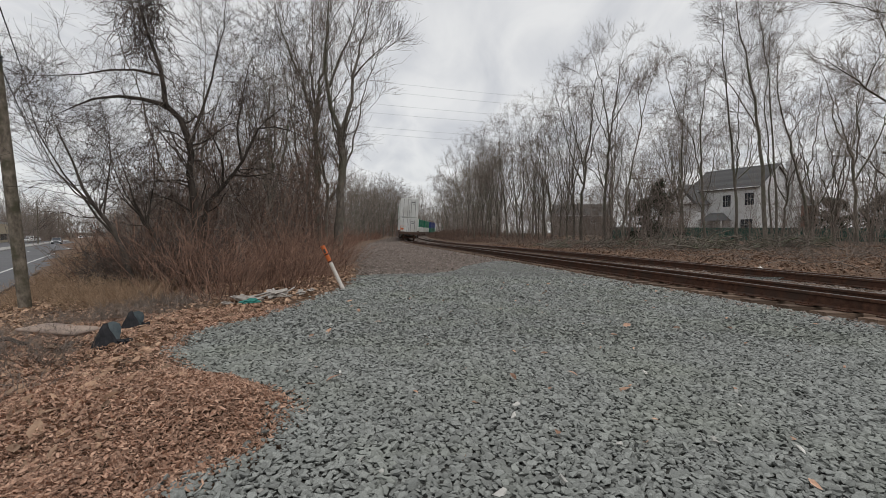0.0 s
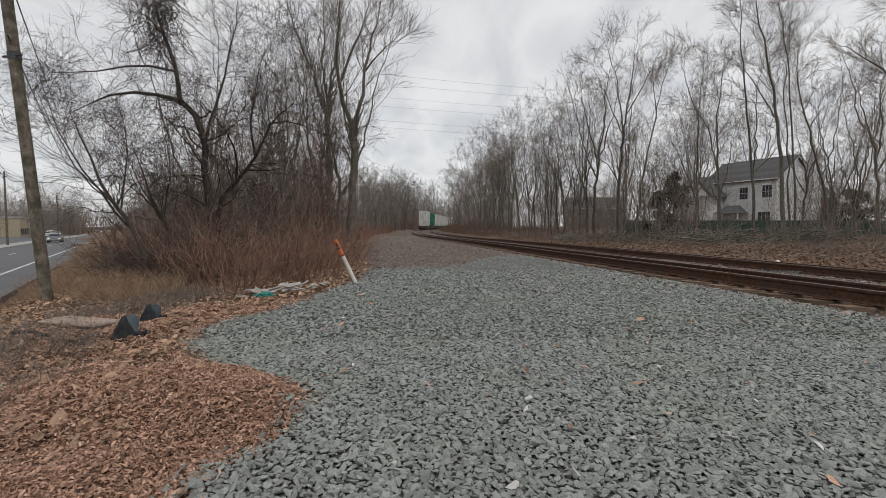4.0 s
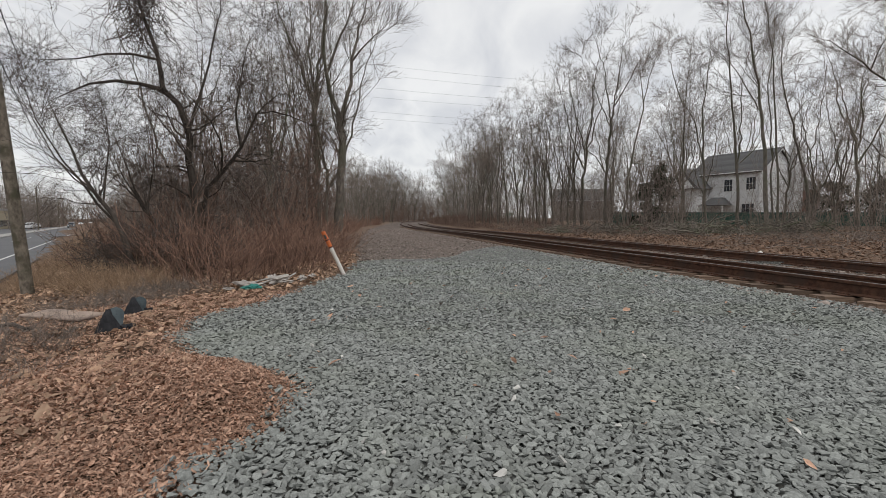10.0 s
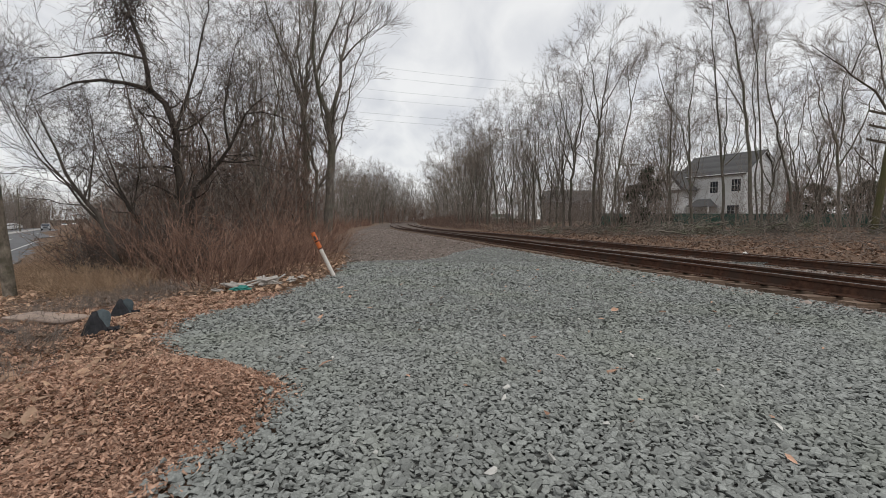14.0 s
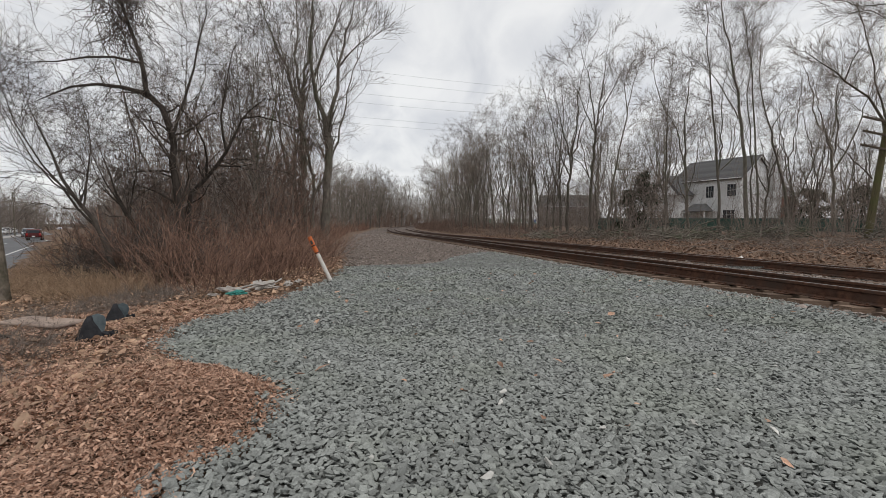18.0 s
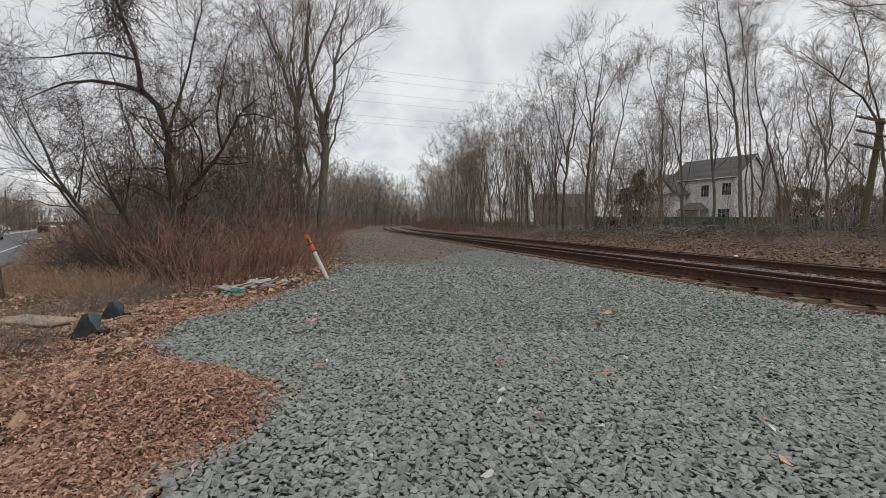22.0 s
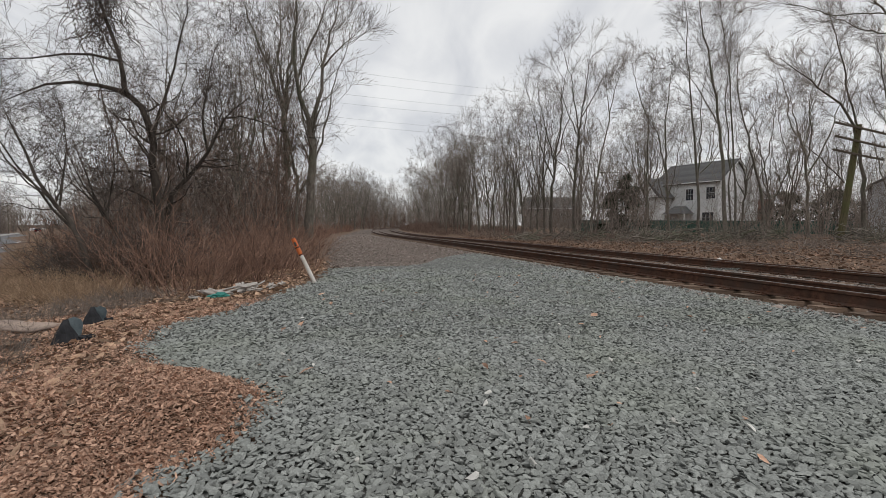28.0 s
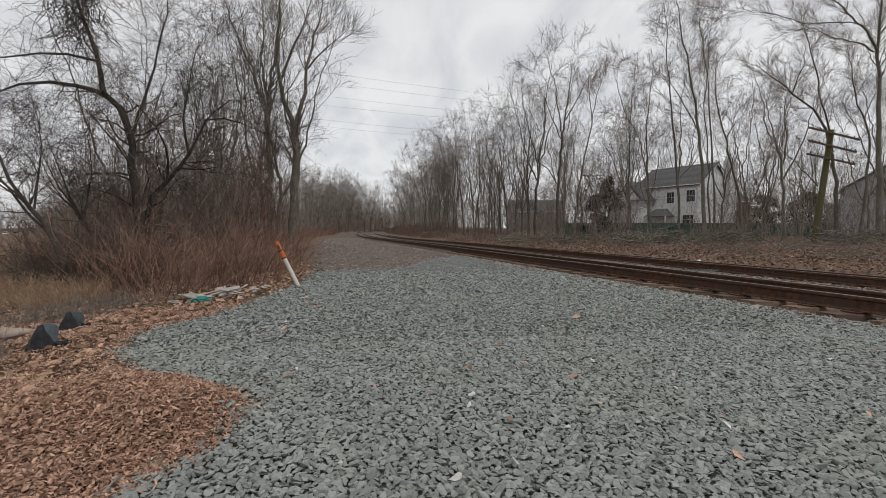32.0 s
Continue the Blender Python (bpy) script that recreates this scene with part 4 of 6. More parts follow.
limbs = []
limbs.append((0.133, 0.04, ((0, 0, 0.25), (-0.36, 0, 6.03), (-0.59, 0, 9.68), (-0.3, 0, 12.83), (0.05, 0, 15.5))))
limbs.append((0.08, 0.02, ((-0.34, 0, 5.48), (-0.97, 0.33, 8.84), (-2.04, 0.67, 11.2), (-2.39, 1, 12.68))))
grow_tree('bare_tree', 308, limbs, pose(22.18, 38, 0), 'tall slender bare tree on the railway bank', 'trees beside the railway', FANNED, BARK, fine=2, girth=0.82)

limbs = []
limbs.append((0.133, 0.04, ((0, 0, 0.07), (-0.38, 0, 5.77), (-1, 0, 10.08), (-1.44, 0, 13.47), (-1.62, 0, 17.66), (-2.08, 0, 20.55))))
limbs.append((0.08, 0.026, ((-0.3, 0, 4.9), (-0.3, -0.25, 9.16), (-0.69, -0.5, 10.37), (-0.51, -0.75, 12.39), (-0.16, -1, 14.76))))
grow_tree('bare_tree', 309, limbs, pose(23.68, 36, 0), 'tall slender bare tree on the railway bank', 'trees beside the railway', FANNED, BARK, fine=2, girth=0.82)

limbs = []
limbs.append((0.179, 0.053, ((0, 0, 0.07), (-0.33, 0, 4.58), (-0.6, 0, 7.75), (-1.22, 0, 10.89), (-1.84, 0, 13.98), (-2.45, 0, 16.28), (-3.27, 0, 19.68))))
limbs.append((0.066, 0.02, ((-0.61, 0, 7.95), (-1.78, 0.33, 10.59), (-2.85, 0.67, 12.27), (-4.56, 1, 14.37))))
limbs.append((0.06, 0.02, ((-2.16, 0, 4.98), (-1.42, -0.33, 5.73), (-1.02, -0.67, 6.65), (-0.91, -1, 7.55))))
grow_tree('bare_tree', 310, limbs, pose(23.74, 33, 0), 'tall slender bare tree on the railway bank', 'trees beside the railway', FANNED, BARK, fine=2, girth=0.82)

limbs = []
limbs.append((0.106, 0.033, ((0, 0, 0.12), (-0.44, 0, 6.74), (-0.72, 0, 10.78), (-1.18, 0, 13.58), (-1.74, 0, 16.74), (-2.18, 0, 20.24))))
grow_tree('bare_tree', 311, limbs, pose(25.29, 34, 0), 'tall slender bare tree on the railway bank', 'trees beside the railway', FANNED, BARK, fine=2, girth=0.82)

limbs = []
limbs.append((0.086, 0.026, ((0, 0, 0.11), (-0.4, 0, 6.84), (-0.77, 0, 10.96), (-0.61, 0, 14.61), (-0.31, 0, 18.61))))
grow_tree('bare_tree', 312, limbs, pose(25.31, 34.6, 0), 'tall slender bare tree on the railway bank', 'trees beside the railway', FANNED, BARK, fine=2, girth=0.82)

limbs = []
limbs.append((0.146, 0.033, ((0, 0, 0.1), (-0.44, 0, 4.37), (-0.87, 0, 5.22), (-1.32, 0, 7.32), (-2.06, 0, 9.41), (-2.59, 0, 11.48), (-2.68, 0, 13.33), (-2.49, 0, 15.38))))
limbs.append((0.066, 0.02, ((-0.51, 0, 4.88), (0.29, 0.33, 6.19), (1.05, 0.67, 9.15), (1.65, 1, 13.47))))
limbs.append((0.053, 0.02, ((-1.59, 0, 8.37), (-1.21, -0.5, 9.62), (-0.69, -1, 10.18))))
grow_tree('bare_tree', 313, limbs, pose(28.37, 35, 0), 'tall slender bare tree on the railway bank', 'trees beside the railway', FANNED, BARK, fine=2, girth=0.82)

limbs = []
limbs.append((0.184, 0.122, ((0, 0, -0.08), (-0.25, 0, 4.91), (-0.57, 0, 10.35), (-0.8, 0, 12.5), (-0.6, 0, 15.71), (-0.56, 0, 18.88))))
limbs.append((0.08, 0.024, ((-0.8, 0, 12.57), (-2.03, -0.25, 13.76), (-3.54, -0.5, 14.63), (-4.99, -0.75, 15.12), (-7.55, -1, 16.2))))
limbs.append((0.055, 0.018, ((-1.04, 0, 12.42), (-2.12, -0.38, 12.65), (-4.11, -0.75, 12.77), (-6.42, -1.12, 13.12), (-8.29, -1.5, 13.6))))
limbs.append((0.043, 0.012, ((-2.25, 0, 14.14), (-3.56, 0.2, 14.31), (-5.35, 0.4, 14.17), (-6.76, 0.6, 14.55), (-8.96, 0.8, 14.95), (-10.95, 1, 15.3))))
limbs.append((0.061, 0.024, ((-0.61, 0, 13.58), (1.22, 0.5, 15.32), (2.97, 1, 17.85))))
grow_tree('bare_tree', 314, limbs, pose(31.71, 27, 0), 'large bare tree with wide horizontal limbs', 'trees beside the railway', TALL, BARK)

limbs = []
limbs.append((0.147, 0.061, ((0, 0, 0.25), (-0.4, 0, 5.15), (-1, 0, 7.08), (-1.54, 0, 8.53), (-2.86, 0, 9.72), (-3.94, 0, 10.25), (-5.23, 0, 11.34), (-6.58, 0, 12.04))))
limbs.append((0.073, 0.018, ((-0.62, 0, 6.31), (-1.05, 0.2, 8.86), (-1.66, 0.4, 11.79), (-2.15, 0.6, 13.77), (-2.76, 0.8, 15.75), (-3.4, 1, 18.11))))
limbs.append((0.043, 0.012, ((-3.85, 0, 10.22), (-3.87, -0.33, 11.1), (-3.57, -0.67, 12.11), (-3.35, -1, 12.73))))
limbs.append((0.049, 0.012, ((-1.64, 0, 3.96), (-2.57, 0.33, 5.16), (-3.81, 0.67, 6.56), (-4.61, 1, 6.99))))
grow_tree('bare_tree', 315, limbs, pose(30.77, 29, 0), 'bare tree with a long hooked limb', 'trees beside the railway', TALL, BARK)

limbs = []
limbs.append((0.122, 0.043, ((0, 0, 0.19), (0.21, 0, 5.47), (0.39, 0, 7.56), (-0.21, 0, 9.21), (-1.12, 0, 10.84), (-1.37, 0, 12.27), (-1.85, 0, 14.5))))
limbs.append((0.043, 0.014, ((-0.2, 0, 9.13), (0.98, 0.5, 11.05), (2.23, 1, 12.08))))
grow_tree('bare_tree', 316, limbs, pose(34.91, 31, 0), 'bare tree with a wavy trunk', 'trees beside the railway', TALL, BARK)


# woods made of a few grown trees, repeated


def forest_tree(seed, h, lean, leaders):
    """Limbs for a tall tree whose leaders curve outwards and up into a fan."""
    r = random.Random(seed)
    fork = h * r.uniform(0.22, 0.42)
    limbs = [(0.0075 * h + 0.015, 0.0055 * h, ((0, 0, -0.3), (lean * 0.2, r.uniform(-.3, .3), fork * 0.5), (lean * 0.5, r.uniform(-.2, .2), fork)))]
    for k in range(leaders):
        a = k * 2 * math.pi / leaders + r.uniform(-.7, .7)
        sp = h * r.uniform(0.06, 0.26)
        z0 = fork if k < 2 else fork * r.uniform(0.6, 0.95)
        rise = (h * r.uniform(0.8, 1) - z0)
        limbs.append((0.0045 * h, 0.012, tuple((lean * (0.5 + 0.5 * f) + math.cos(a) * sp * f ** 0.9 + r.uniform(-.25, .25) * (f > 0), math.sin(a) * sp * f ** 0.9 + r.uniform(-.25, .25) * (f > 0), z0 + rise * f ** 1.12)
                                              for f in (0, 0.2, 0.4, 0.6, 0.8, 1.0))))
    return limbs


MID = ((0.85, 3.0, 0.85), (6, 1.8, 0.75), (4, 1.1, 0.65), 0.03, 0.11, 0.0062)
FAR = ((0.6, 3.4, 0.7), (5, 2.0, 0.75), (3, 1.3, 0.65), 0.03, 0.13, 0.013)
woods = []
for k in range(6):
    woods.append(grow_tree("bare_tree", 500 + k, forest_tree(60 + k, 14 + k % 3 * 1.5, (-1) ** k * 0.7, 3 + k % 3), pose(*on_track(62 + k * 4, 11 + k % 3 * 2)[:2], 0),
                           "tall bare deciduous tree with slender upright limbs", "trees beside the railway", MID, fine=2))
# far crowns take the lightened twig colour in place of real haze
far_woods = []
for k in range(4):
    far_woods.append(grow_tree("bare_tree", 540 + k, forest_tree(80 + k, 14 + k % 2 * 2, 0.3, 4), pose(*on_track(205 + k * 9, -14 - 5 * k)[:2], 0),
                               "distant bare deciduous tree", "distant woodland", FAR, None, TWIG_HAZED, fine=2))
wrng = random.Random(71)


def road_side(x, y):
    """Metres from the camera towards the road."""
    return ROAD_LEFT[0] * x + ROAD_LEFT[1] * y


def plant(source, x, y, scale, by_road=False):
    if not by_road and -1.5 < road_side(x, y) < 26:
        return None
    z = float(land(x, y)) - 0.05
    return copy_thing(source, pose(x, y, z, 0, 0, wrng.uniform(0, 360)) @ Matrix.Scale(scale * wrng.uniform(0.88, 1.12), 4))


# right of the rails: crowns climb towards the camera's side of the curve
SKYLINE_X = (-0.06, 0.0, 0.023, 0.059, 0.096, 0.175, 0.242, 0.302, 0.403, 0.456, 0.583)
SKYLINE_UP = (0.07, 0.085, 0.14, 0.175, 0.225, 0.30, 0.26, 0.36, 0.40, 0.36, 0.42)


def plant_under(sources, k, x, y, share):
    source = sources[k % len(sources)]
    tall = min(float(np.interp(x / y, SKYLINE_X, SKYLINE_UP)) * y + 1.0, 23.0) * share
    return plant(source, x, y, tall / source["tall"])


for k, w_ in enumerate(woods):
    w_["tall"] = 14 + k % 3 * 1.5
for k, w_ in enumerate(far_woods):
    w_["tall"] = 14 + k % 2 * 2
for k in range(26):
    s = 44 + k * 5.0 + wrng.uniform(-2, 2)
    x, y, _ = on_track(s, 10.0 + wrng.uniform(0, 9) + (6 if s < 60 else 0))
    plant_under(woods if s < 110 else far_woods, k, x, y, wrng.choice((0.65, 0.8, 0.92)))
for k in range(10):
    x, y, _ = on_track(60 + k * 12 + wrng.uniform(-2, 2), 22 + wrng.uniform(0, 8))
    plant_under(woods if k < 6 else far_woods, k, x, y, wrng.choice((0.75, 0.9)))
# the taller stand between the far rails and the open bank
for k in range(15):
    side = 0.075 + 0.25 * (k + wrng.random()) / 15
    y = wrng.uniform(48, 66)
    plant_under(woods, k, side * y, y, wrng.choice((0.7, 0.85, 0.95)))
for k, (x, y) in enumerate(((34.5, 42), (39, 45), (36.8, 40), (44, 46), (50, 42), (46, 38), (41, 36))):
    plant(woods[k % 6], x, y, 1.05)
# behind the tall trees and the fence
for k in range(8):
    y = 72 + wrng.random() * 16
    plant(woods[(k + 1) % 6], (0.38 + 0.04 * k) * y, y, wrng.uniform(1.1, 1.45))
for k, (side, y) in enumerate(((0.43, 47), (0.47, 51), (0.53, 48), (0.82, 49), (0.95, 48))):
    plant(woods[(k + 3) % 6], side * y, y, wrng.uniform(0.7, 1.0))
for k in range(14):
    plant(woods[k % 6], 22 + k * 4.2 + wrng.uniform(-2, 2), 44 + wrng.uniform(-5, 5), 0.8)
# left of the gravel track
for k, (x, y, size) in enumerate(((-5.2, 21.5, 0.88), (-6.6, 24.5, 0.8))):
    plant(woods[k], x, y, size)
for k in range(22):
    s = 24 + k * 6.0 + wrng.uniform(-2, 2)
    plant(woods[k % 6] if s < 95 else far_woods[k % 4], float(np.interp(s, EDGE_Y, EDGE_X)) - wrng.uniform(2.2, 12), s, 0.8)
for k in range(7):
    plant(woods[(k + 2) % 6], -12 - wrng.uniform(0, 14), 30 + k * 4.4, 0.6)
# the wood on the outside of the curve, and the far end of the line
for k in range(18):
    y = 92 + k * 4.0 + wrng.uniform(-3, 3)
    x = -(0.09 + 0.13 * wrng.random()) * y
    x = min(x, float(np.interp(y, EDGE_Y, EDGE_X)) - 2.5)
    plant(woods[k % 6], x, y, (0.095 + 0.03 * wrng.random()) * y / 14.5)
for k in range(34):
    y = 185 + wrng.random() * 60
    side = -0.16 + 0.17 * (k + wrng.random()) / 34
    if not -7 < across(side * y, y) < 8:
        plant(far_woods[k % 4], side * y, y, (0.085 + 0.03 * wrng.random()) * y / 15)
# closing the far end and the far side of the road
for k in range(40):
    s = 170 + wrng.uniform(0, 130)
    x, y, _ = on_track(s, wrng.choice((-1, 1)) * wrng.uniform(9, 60) - 5)
    plant(far_woods[k % 4], x, y, 1.15)
for k in range(22):
    x, y, _ = road_point(wrng.uniform(30, 60), 50 + k * 12, 0)
    plant(far_woods[k % 4], x, y, 0.75)
for k in range(12):
    x, y, _ = road_point(wrng.uniform(-30, 30), 270 + wrng.uniform(0, 60), 0)
    if not -1.5 < road_side(x, y) < 13:
        plant(far_woods[k % 4], x, y, 0.9, True)
for k in range(16):
    x, y, _ = road_point(wrng.uniform(15, 30), 84 + k * 15, 0)
    plant(far_woods[k % 4], x, y, 0.62, True)
for k in range(4):
    plant(woods[k % 6], -8.8 + k * 0.85, 16.5 + (k * 5 % 7), 0.62)
for k in range(16):
    plant(far_woods[k % 4], 30 + k * 9 + wrng.uniform(-3, 3), 84 + wrng.uniform(-6, 14), 0.9)

for k in range(20):
    x, y, _ = road_point(20 + wrng.random() * 24, 62 + k * 5 + wrng.uniform(-2, 2), 0)
    plant(woods[k % 6], x, y, math.hypot(x, y) * (0.075 + 0.03 * wrng.random()) / 14.5, True)

# ---- shrubs ----


def shrub(seed, h, spread, stems, twigs, thick, lean=0.35, curl=0.09):
    rng = np.random.default_rng(seed)
    lines, side = [], []
    for _ in range(stems):
        a, r = rng.uniform(0, 2 * np.pi), rng.uniform(0, 1) ** 0.6
        p = np.array((np.cos(a) * r * spread * 0.45, np.sin(a) * r * spread * 0.45, -0.08))
        d = np.array((np.cos(a) * r * lean, np.sin(a) * r * lean, 1.0)) + rng.normal(size=3) * 0.14
        n, ln = 6, h * rng.uniform(0.45, 1.05)
        q = np.empty((n, 3))
        q[0] = p
        for k in range(1, n):
            d = d / np.linalg.norm(d) + rng.normal(size=3) * curl
            q[k] = q[k - 1] + d / np.linalg.norm(d) * ln / (n - 1)
        lines.append((q, np.linspace(thick * rng.uniform(0.7, 1.3), thick * 0.35, n)))
    side.append(sprout(rng, joined([(q[None], r[None]) for q, r in lines]), twigs, h * 0.28, 0.5 + curl, 0.6, 0.12, 0.1 + curl, 2 if curl < 0.1 else 3, 0.25, thick * 0.4))
    return lines, side


def shrub_thing(seed, h, spread, stems, twigs, thick, material, label, group, lean=0.35, name="shrub", curl=0.09):
    t = thing(name, Matrix.Identity(4), label, "shrub", group)
    lines, side = shrub(seed, h, spread, stems, twigs, thick, lean, curl)
    v, f = tubes(lines + side, 3)
    from_mesh("stem_mass", mesh_np("stem_mass", v, f), material, t, kind="stuff")
    return t


def wood_belt(name, seed, places, h, label, branches=7, thin=0.03, low=0.15, twig=None):
    """Far woodland as one mass: slim trunks with a few forked branches each."""
    rng = np.random.default_rng(seed)
    lines = []
    for x, y in places:
        if -7.5 < across(x, y) < 8.6 or y < 200 and x > float(np.interp(y, EDGE_Y, EDGE_X)) and across(x, y) < 0:
            continue
        if -0.8 < road_side(x, y) < 14.5 and math.hypot(x, y) < 330:
            continue
        if -1.03 < x / y < -0.93 and math.hypot(x, y) < 165:
            continue
        if 0.53 < x / y < 0.76 and 30 < y < 60 and h > 3 and rng.uniform() > 0.25:
            continue
        z, hh = float(land(x, y)) - 0.1, h * rng.uniform(0.55, 1.1)
        q = np.array([(x, y, z)] + [(0, 0, hh / 4)] * 4)
        q[1:, :2] = rng.normal(0, 0.055, (4, 2)) * hh + rng.normal(0, 0.04, 2) * hh
        q = np.cumsum(q, 0)
        ln_ = (q, np.linspace(thin * 2.4, thin * 0.5, 5))
        lines.append(ln_)
        b = sprout(rng, ln_, branches, hh * 0.34, 0.85, 0.6, 0.06, 0.2, 4, low, thin * 0.6)
        lines += [b, sprout(rng, b, 3, hh * 0.2, 0.8, 0.6, 0.04, 0.2, 2, 0.1, thin * 0.45)]
    v, f = tubes(lines, 3)
    return tagged(from_mesh(name, mesh_np(name, v, f), twig or TWIG, None), label, "woodland", kind="stuff")


def plant_shrub(kinds, x, y, scale):
    src = kinds[wrng.randrange(len(kinds))]
    m = pose(x, y, float(land(x, y)), wrng.uniform(-5, 5), wrng.uniform(-5, 5), wrng.uniform(0, 360)) @ Matrix.Scale(scale * wrng.uniform(0.85, 1.15), 4)
    if not src.get("used"):
        src["used"] = 1
        src.matrix_basis = m
        return src
    c = copy_thing(src, m)
    return c


RED_SHRUBS = [shrub_thing(600 + k, 1.55, 1.2, 46, 4, 0.0072, TWIG_RED, "leafless shrub with dense red-brown upright stems", "thicket by the gravel", 0.6, "shrub", 0.19) for k in range(6)]
TAN_SHRUBS = [shrub_thing(620 + k, 0.85, 1.35, 46, 4, 0.007, TWIG_TAN, "dry tan weeds and brambles", "weeds by the road", 1.0, "weed_clump", 0.22) for k in range(4)]
BRUSH = [shrub_thing(640 + k, 1.5, 2.2, 34, 5, 0.011, TWIG, "leafless grey-brown undergrowth", "undergrowth on the bank", 0.8, "undergrowth", 0.25) for k in range(4)]
for k in range(54):
    y = 7.2 + k * 0.22 + wrng.uniform(-.4, .4)
    off = 0.9 + wrng.random() ** 1.5 * 5.0
    x = float(np.interp(y, EDGE_Y, EDGE_X)) - off - (0.8 if y < 9 else 0)
    if x > -0.57 * y and math.sin(y * 2.3) + math.sin(x * 3.1) > -0.9:
        plant_shrub(RED_SHRUBS, x, y, wrng.uniform(0.8, 1.12))
for k in range(40):
    s = 18 + k * 2.6
    plant_shrub(RED_SHRUBS, float(np.interp(s, EDGE_Y, EDGE_X)) - 1.2 - wrng.random() * 3, s, 1.2)
for k in range(60):
    y = 7.2 + wrng.random() * 7
    x = -(0.6 + 0.33 * wrng.random()) * y
    if road_side(x, y) < 2.6 and (y > 8.6 or x > -0.76 * y):
        plant_shrub(TAN_SHRUBS, x, y, 0.75)
for k in range(24):
    y = 8.4 + wrng.random() * 2.8
    plant_shrub(TAN_SHRUBS, -(0.60 + 0.15 * wrng.random()) * y, y, wrng.uniform(0.7, 0.95))
WEEDS = [shrub_thing(660 + k, 0.5, 0.9, 30, 5, 0.0045, TWIG, "grey-brown dead weeds among leaves", "weeds among the leaves", 1.1, "dead_weed", 0.25) for k in range(3)]
for k in range(34):
    y = 2.2 + wrng.random() * 4.4
    plant_shrub(WEEDS, -0.72 * y - 0.15 - wrng.random() * 1.3, y, wrng.uniform(0.6, 1.0))
for k in range(38):
    y = 5.7 + wrng.random() * 2.4
    plant_shrub(WEEDS, -0.5 * y - 0.1 - wrng.random() * 1.6, y, wrng.uniform(0.6, 1.0))
for k in range(30):
    x, y, _ = road_point(0.2 + wrng.random() * 2.3, 13 + k * 1.5, 0)
    plant_shrub(TAN_SHRUBS, x, y, wrng.uniform(0.7, 1.1))
for k in range(170):
    s = 6 + k * 0.62
    x, y, _ = on_track(s, 8.6 + wrng.random() ** 1.4 * 16)
    if y > 4 and abs(x) < 1.3 * y + 3:
        plant_shrub(BRUSH if k % 4 else TAN_SHRUBS, x, y, wrng.uniform(0.35, 0.9))
BANK_RED = [shrub_thing(680 + k, 1.5, 2.6, 44, 6, 0.011, TWIG_BANK, "dense red-brown leafless scrub", "scrub along the bank", 0.9, "scrub", 0.2) for k in range(3)]
for k in range(240):
    s = 26 + k * 0.5 + wrng.uniform(-1, 1)
    x, y, _ = on_track(s, 8.7 + wrng.random() ** 1.3 * 7 if s < 40 else 7.6 + wrng.random() ** 1.5 * 10)
    plant_shrub(BANK_RED, x, y, wrng.uniform(0.6, 1.0) * (1.7 if s > 62 else 1.25 if s > 45 else 0.8))

# woodland that closes every gap behind the nearer trees
wood_belt("woodland", 801, [(float(np.interp(s, EDGE_Y, EDGE_X)) - 2.6 - wrng.random() * 15, s) for s in [12 + wrng.random() ** 1.6 * 50 for _ in range(620)]], 4.6, "bare saplings behind the thicket", 8, 0.012)
wood_belt("woodland", 802, [on_track(48 + wrng.random() * 160, 10 + wrng.random() ** 1.5 * 30)[:2] for _ in range(200)], 7.5, "bare saplings under the trees along the rails", 8, 0.014, 0.15, TWIG_HAZED)
wood_belt("woodland", 803, [(-60 + wrng.random() * 120, 200 + wrng.random() * 60) for _ in range(230)], 20.0, "distant bare woodland", 8, 0.035, 0.15, TWIG_HAZED)
wood_belt("woodland", 804, [on_track(70 + wrng.random() * 150, -9 - wrng.random() ** 1.4 * 45)[:2] for _ in range(150)], 11.0, "bare woodland left of the rails", 8, 0.022, 0.15, TWIG_HAZED)
wood_belt("woodland", 805, [(14 + wrng.random() * 56, 31 + wrng.random() * 20) for _ in range(520)], 6.0, "bare saplings before the fence", 8, 0.011)
wood_belt("woodland", 806, [(20 + wrng.random() * 130, 78 + wrng.random() * 40) for _ in range(140)], 11.0, "bare woodland behind the houses", 8, 0.035)
wood_belt("woodland", 807, [road_point(15 + wrng.random() * 60, 120 + wrng.random() * 220, 0)[:2] for _ in range(420)], 11.0, "bare trees far across the road", 8, 0.035, 0.05)
wood_belt("undergrowth_belt", 808, [on_track(60 + wrng.random() * 150, -10 - wrng.random() * 25)[:2] for _ in range(420)], 3.4, "low bare undergrowth left of the rails", 9, 0.02, 0.02, TWIG_BANK)
wood_belt("undergrowth_belt", 809, [on_track(36 + wrng.random() * 150, 9.5 + wrng.random() * 18)[:2] for _ in range(420)], 2.6, "low bare undergrowth on the bank", 9, 0.014, 0.02)
wood_belt("undergrowth_belt", 812, [(12 + wrng.random() * 52, 24 + wrng.random() * 26) for _ in range(300)], 2.0, "low bare undergrowth before the fence", 9, 0.011, 0.02)
wood_belt("undergrowth_belt", 810, [(-60 + wrng.random() * 90, 185 + wrng.random() * 40) for _ in range(420)], 9.0, "low bare undergrowth at the end of the straight", 9, 0.035, 0.02, TWIG_BANK)
wood_belt("undergrowth_belt", 811, [road_point(-0.9 - wrng.random() ** 1.5 * 9, 13 + wrng.random() * 130, 0)[:2] for _ in range(230)], 4.0, "bare brush along the road", 8, 0.014, 0.03)
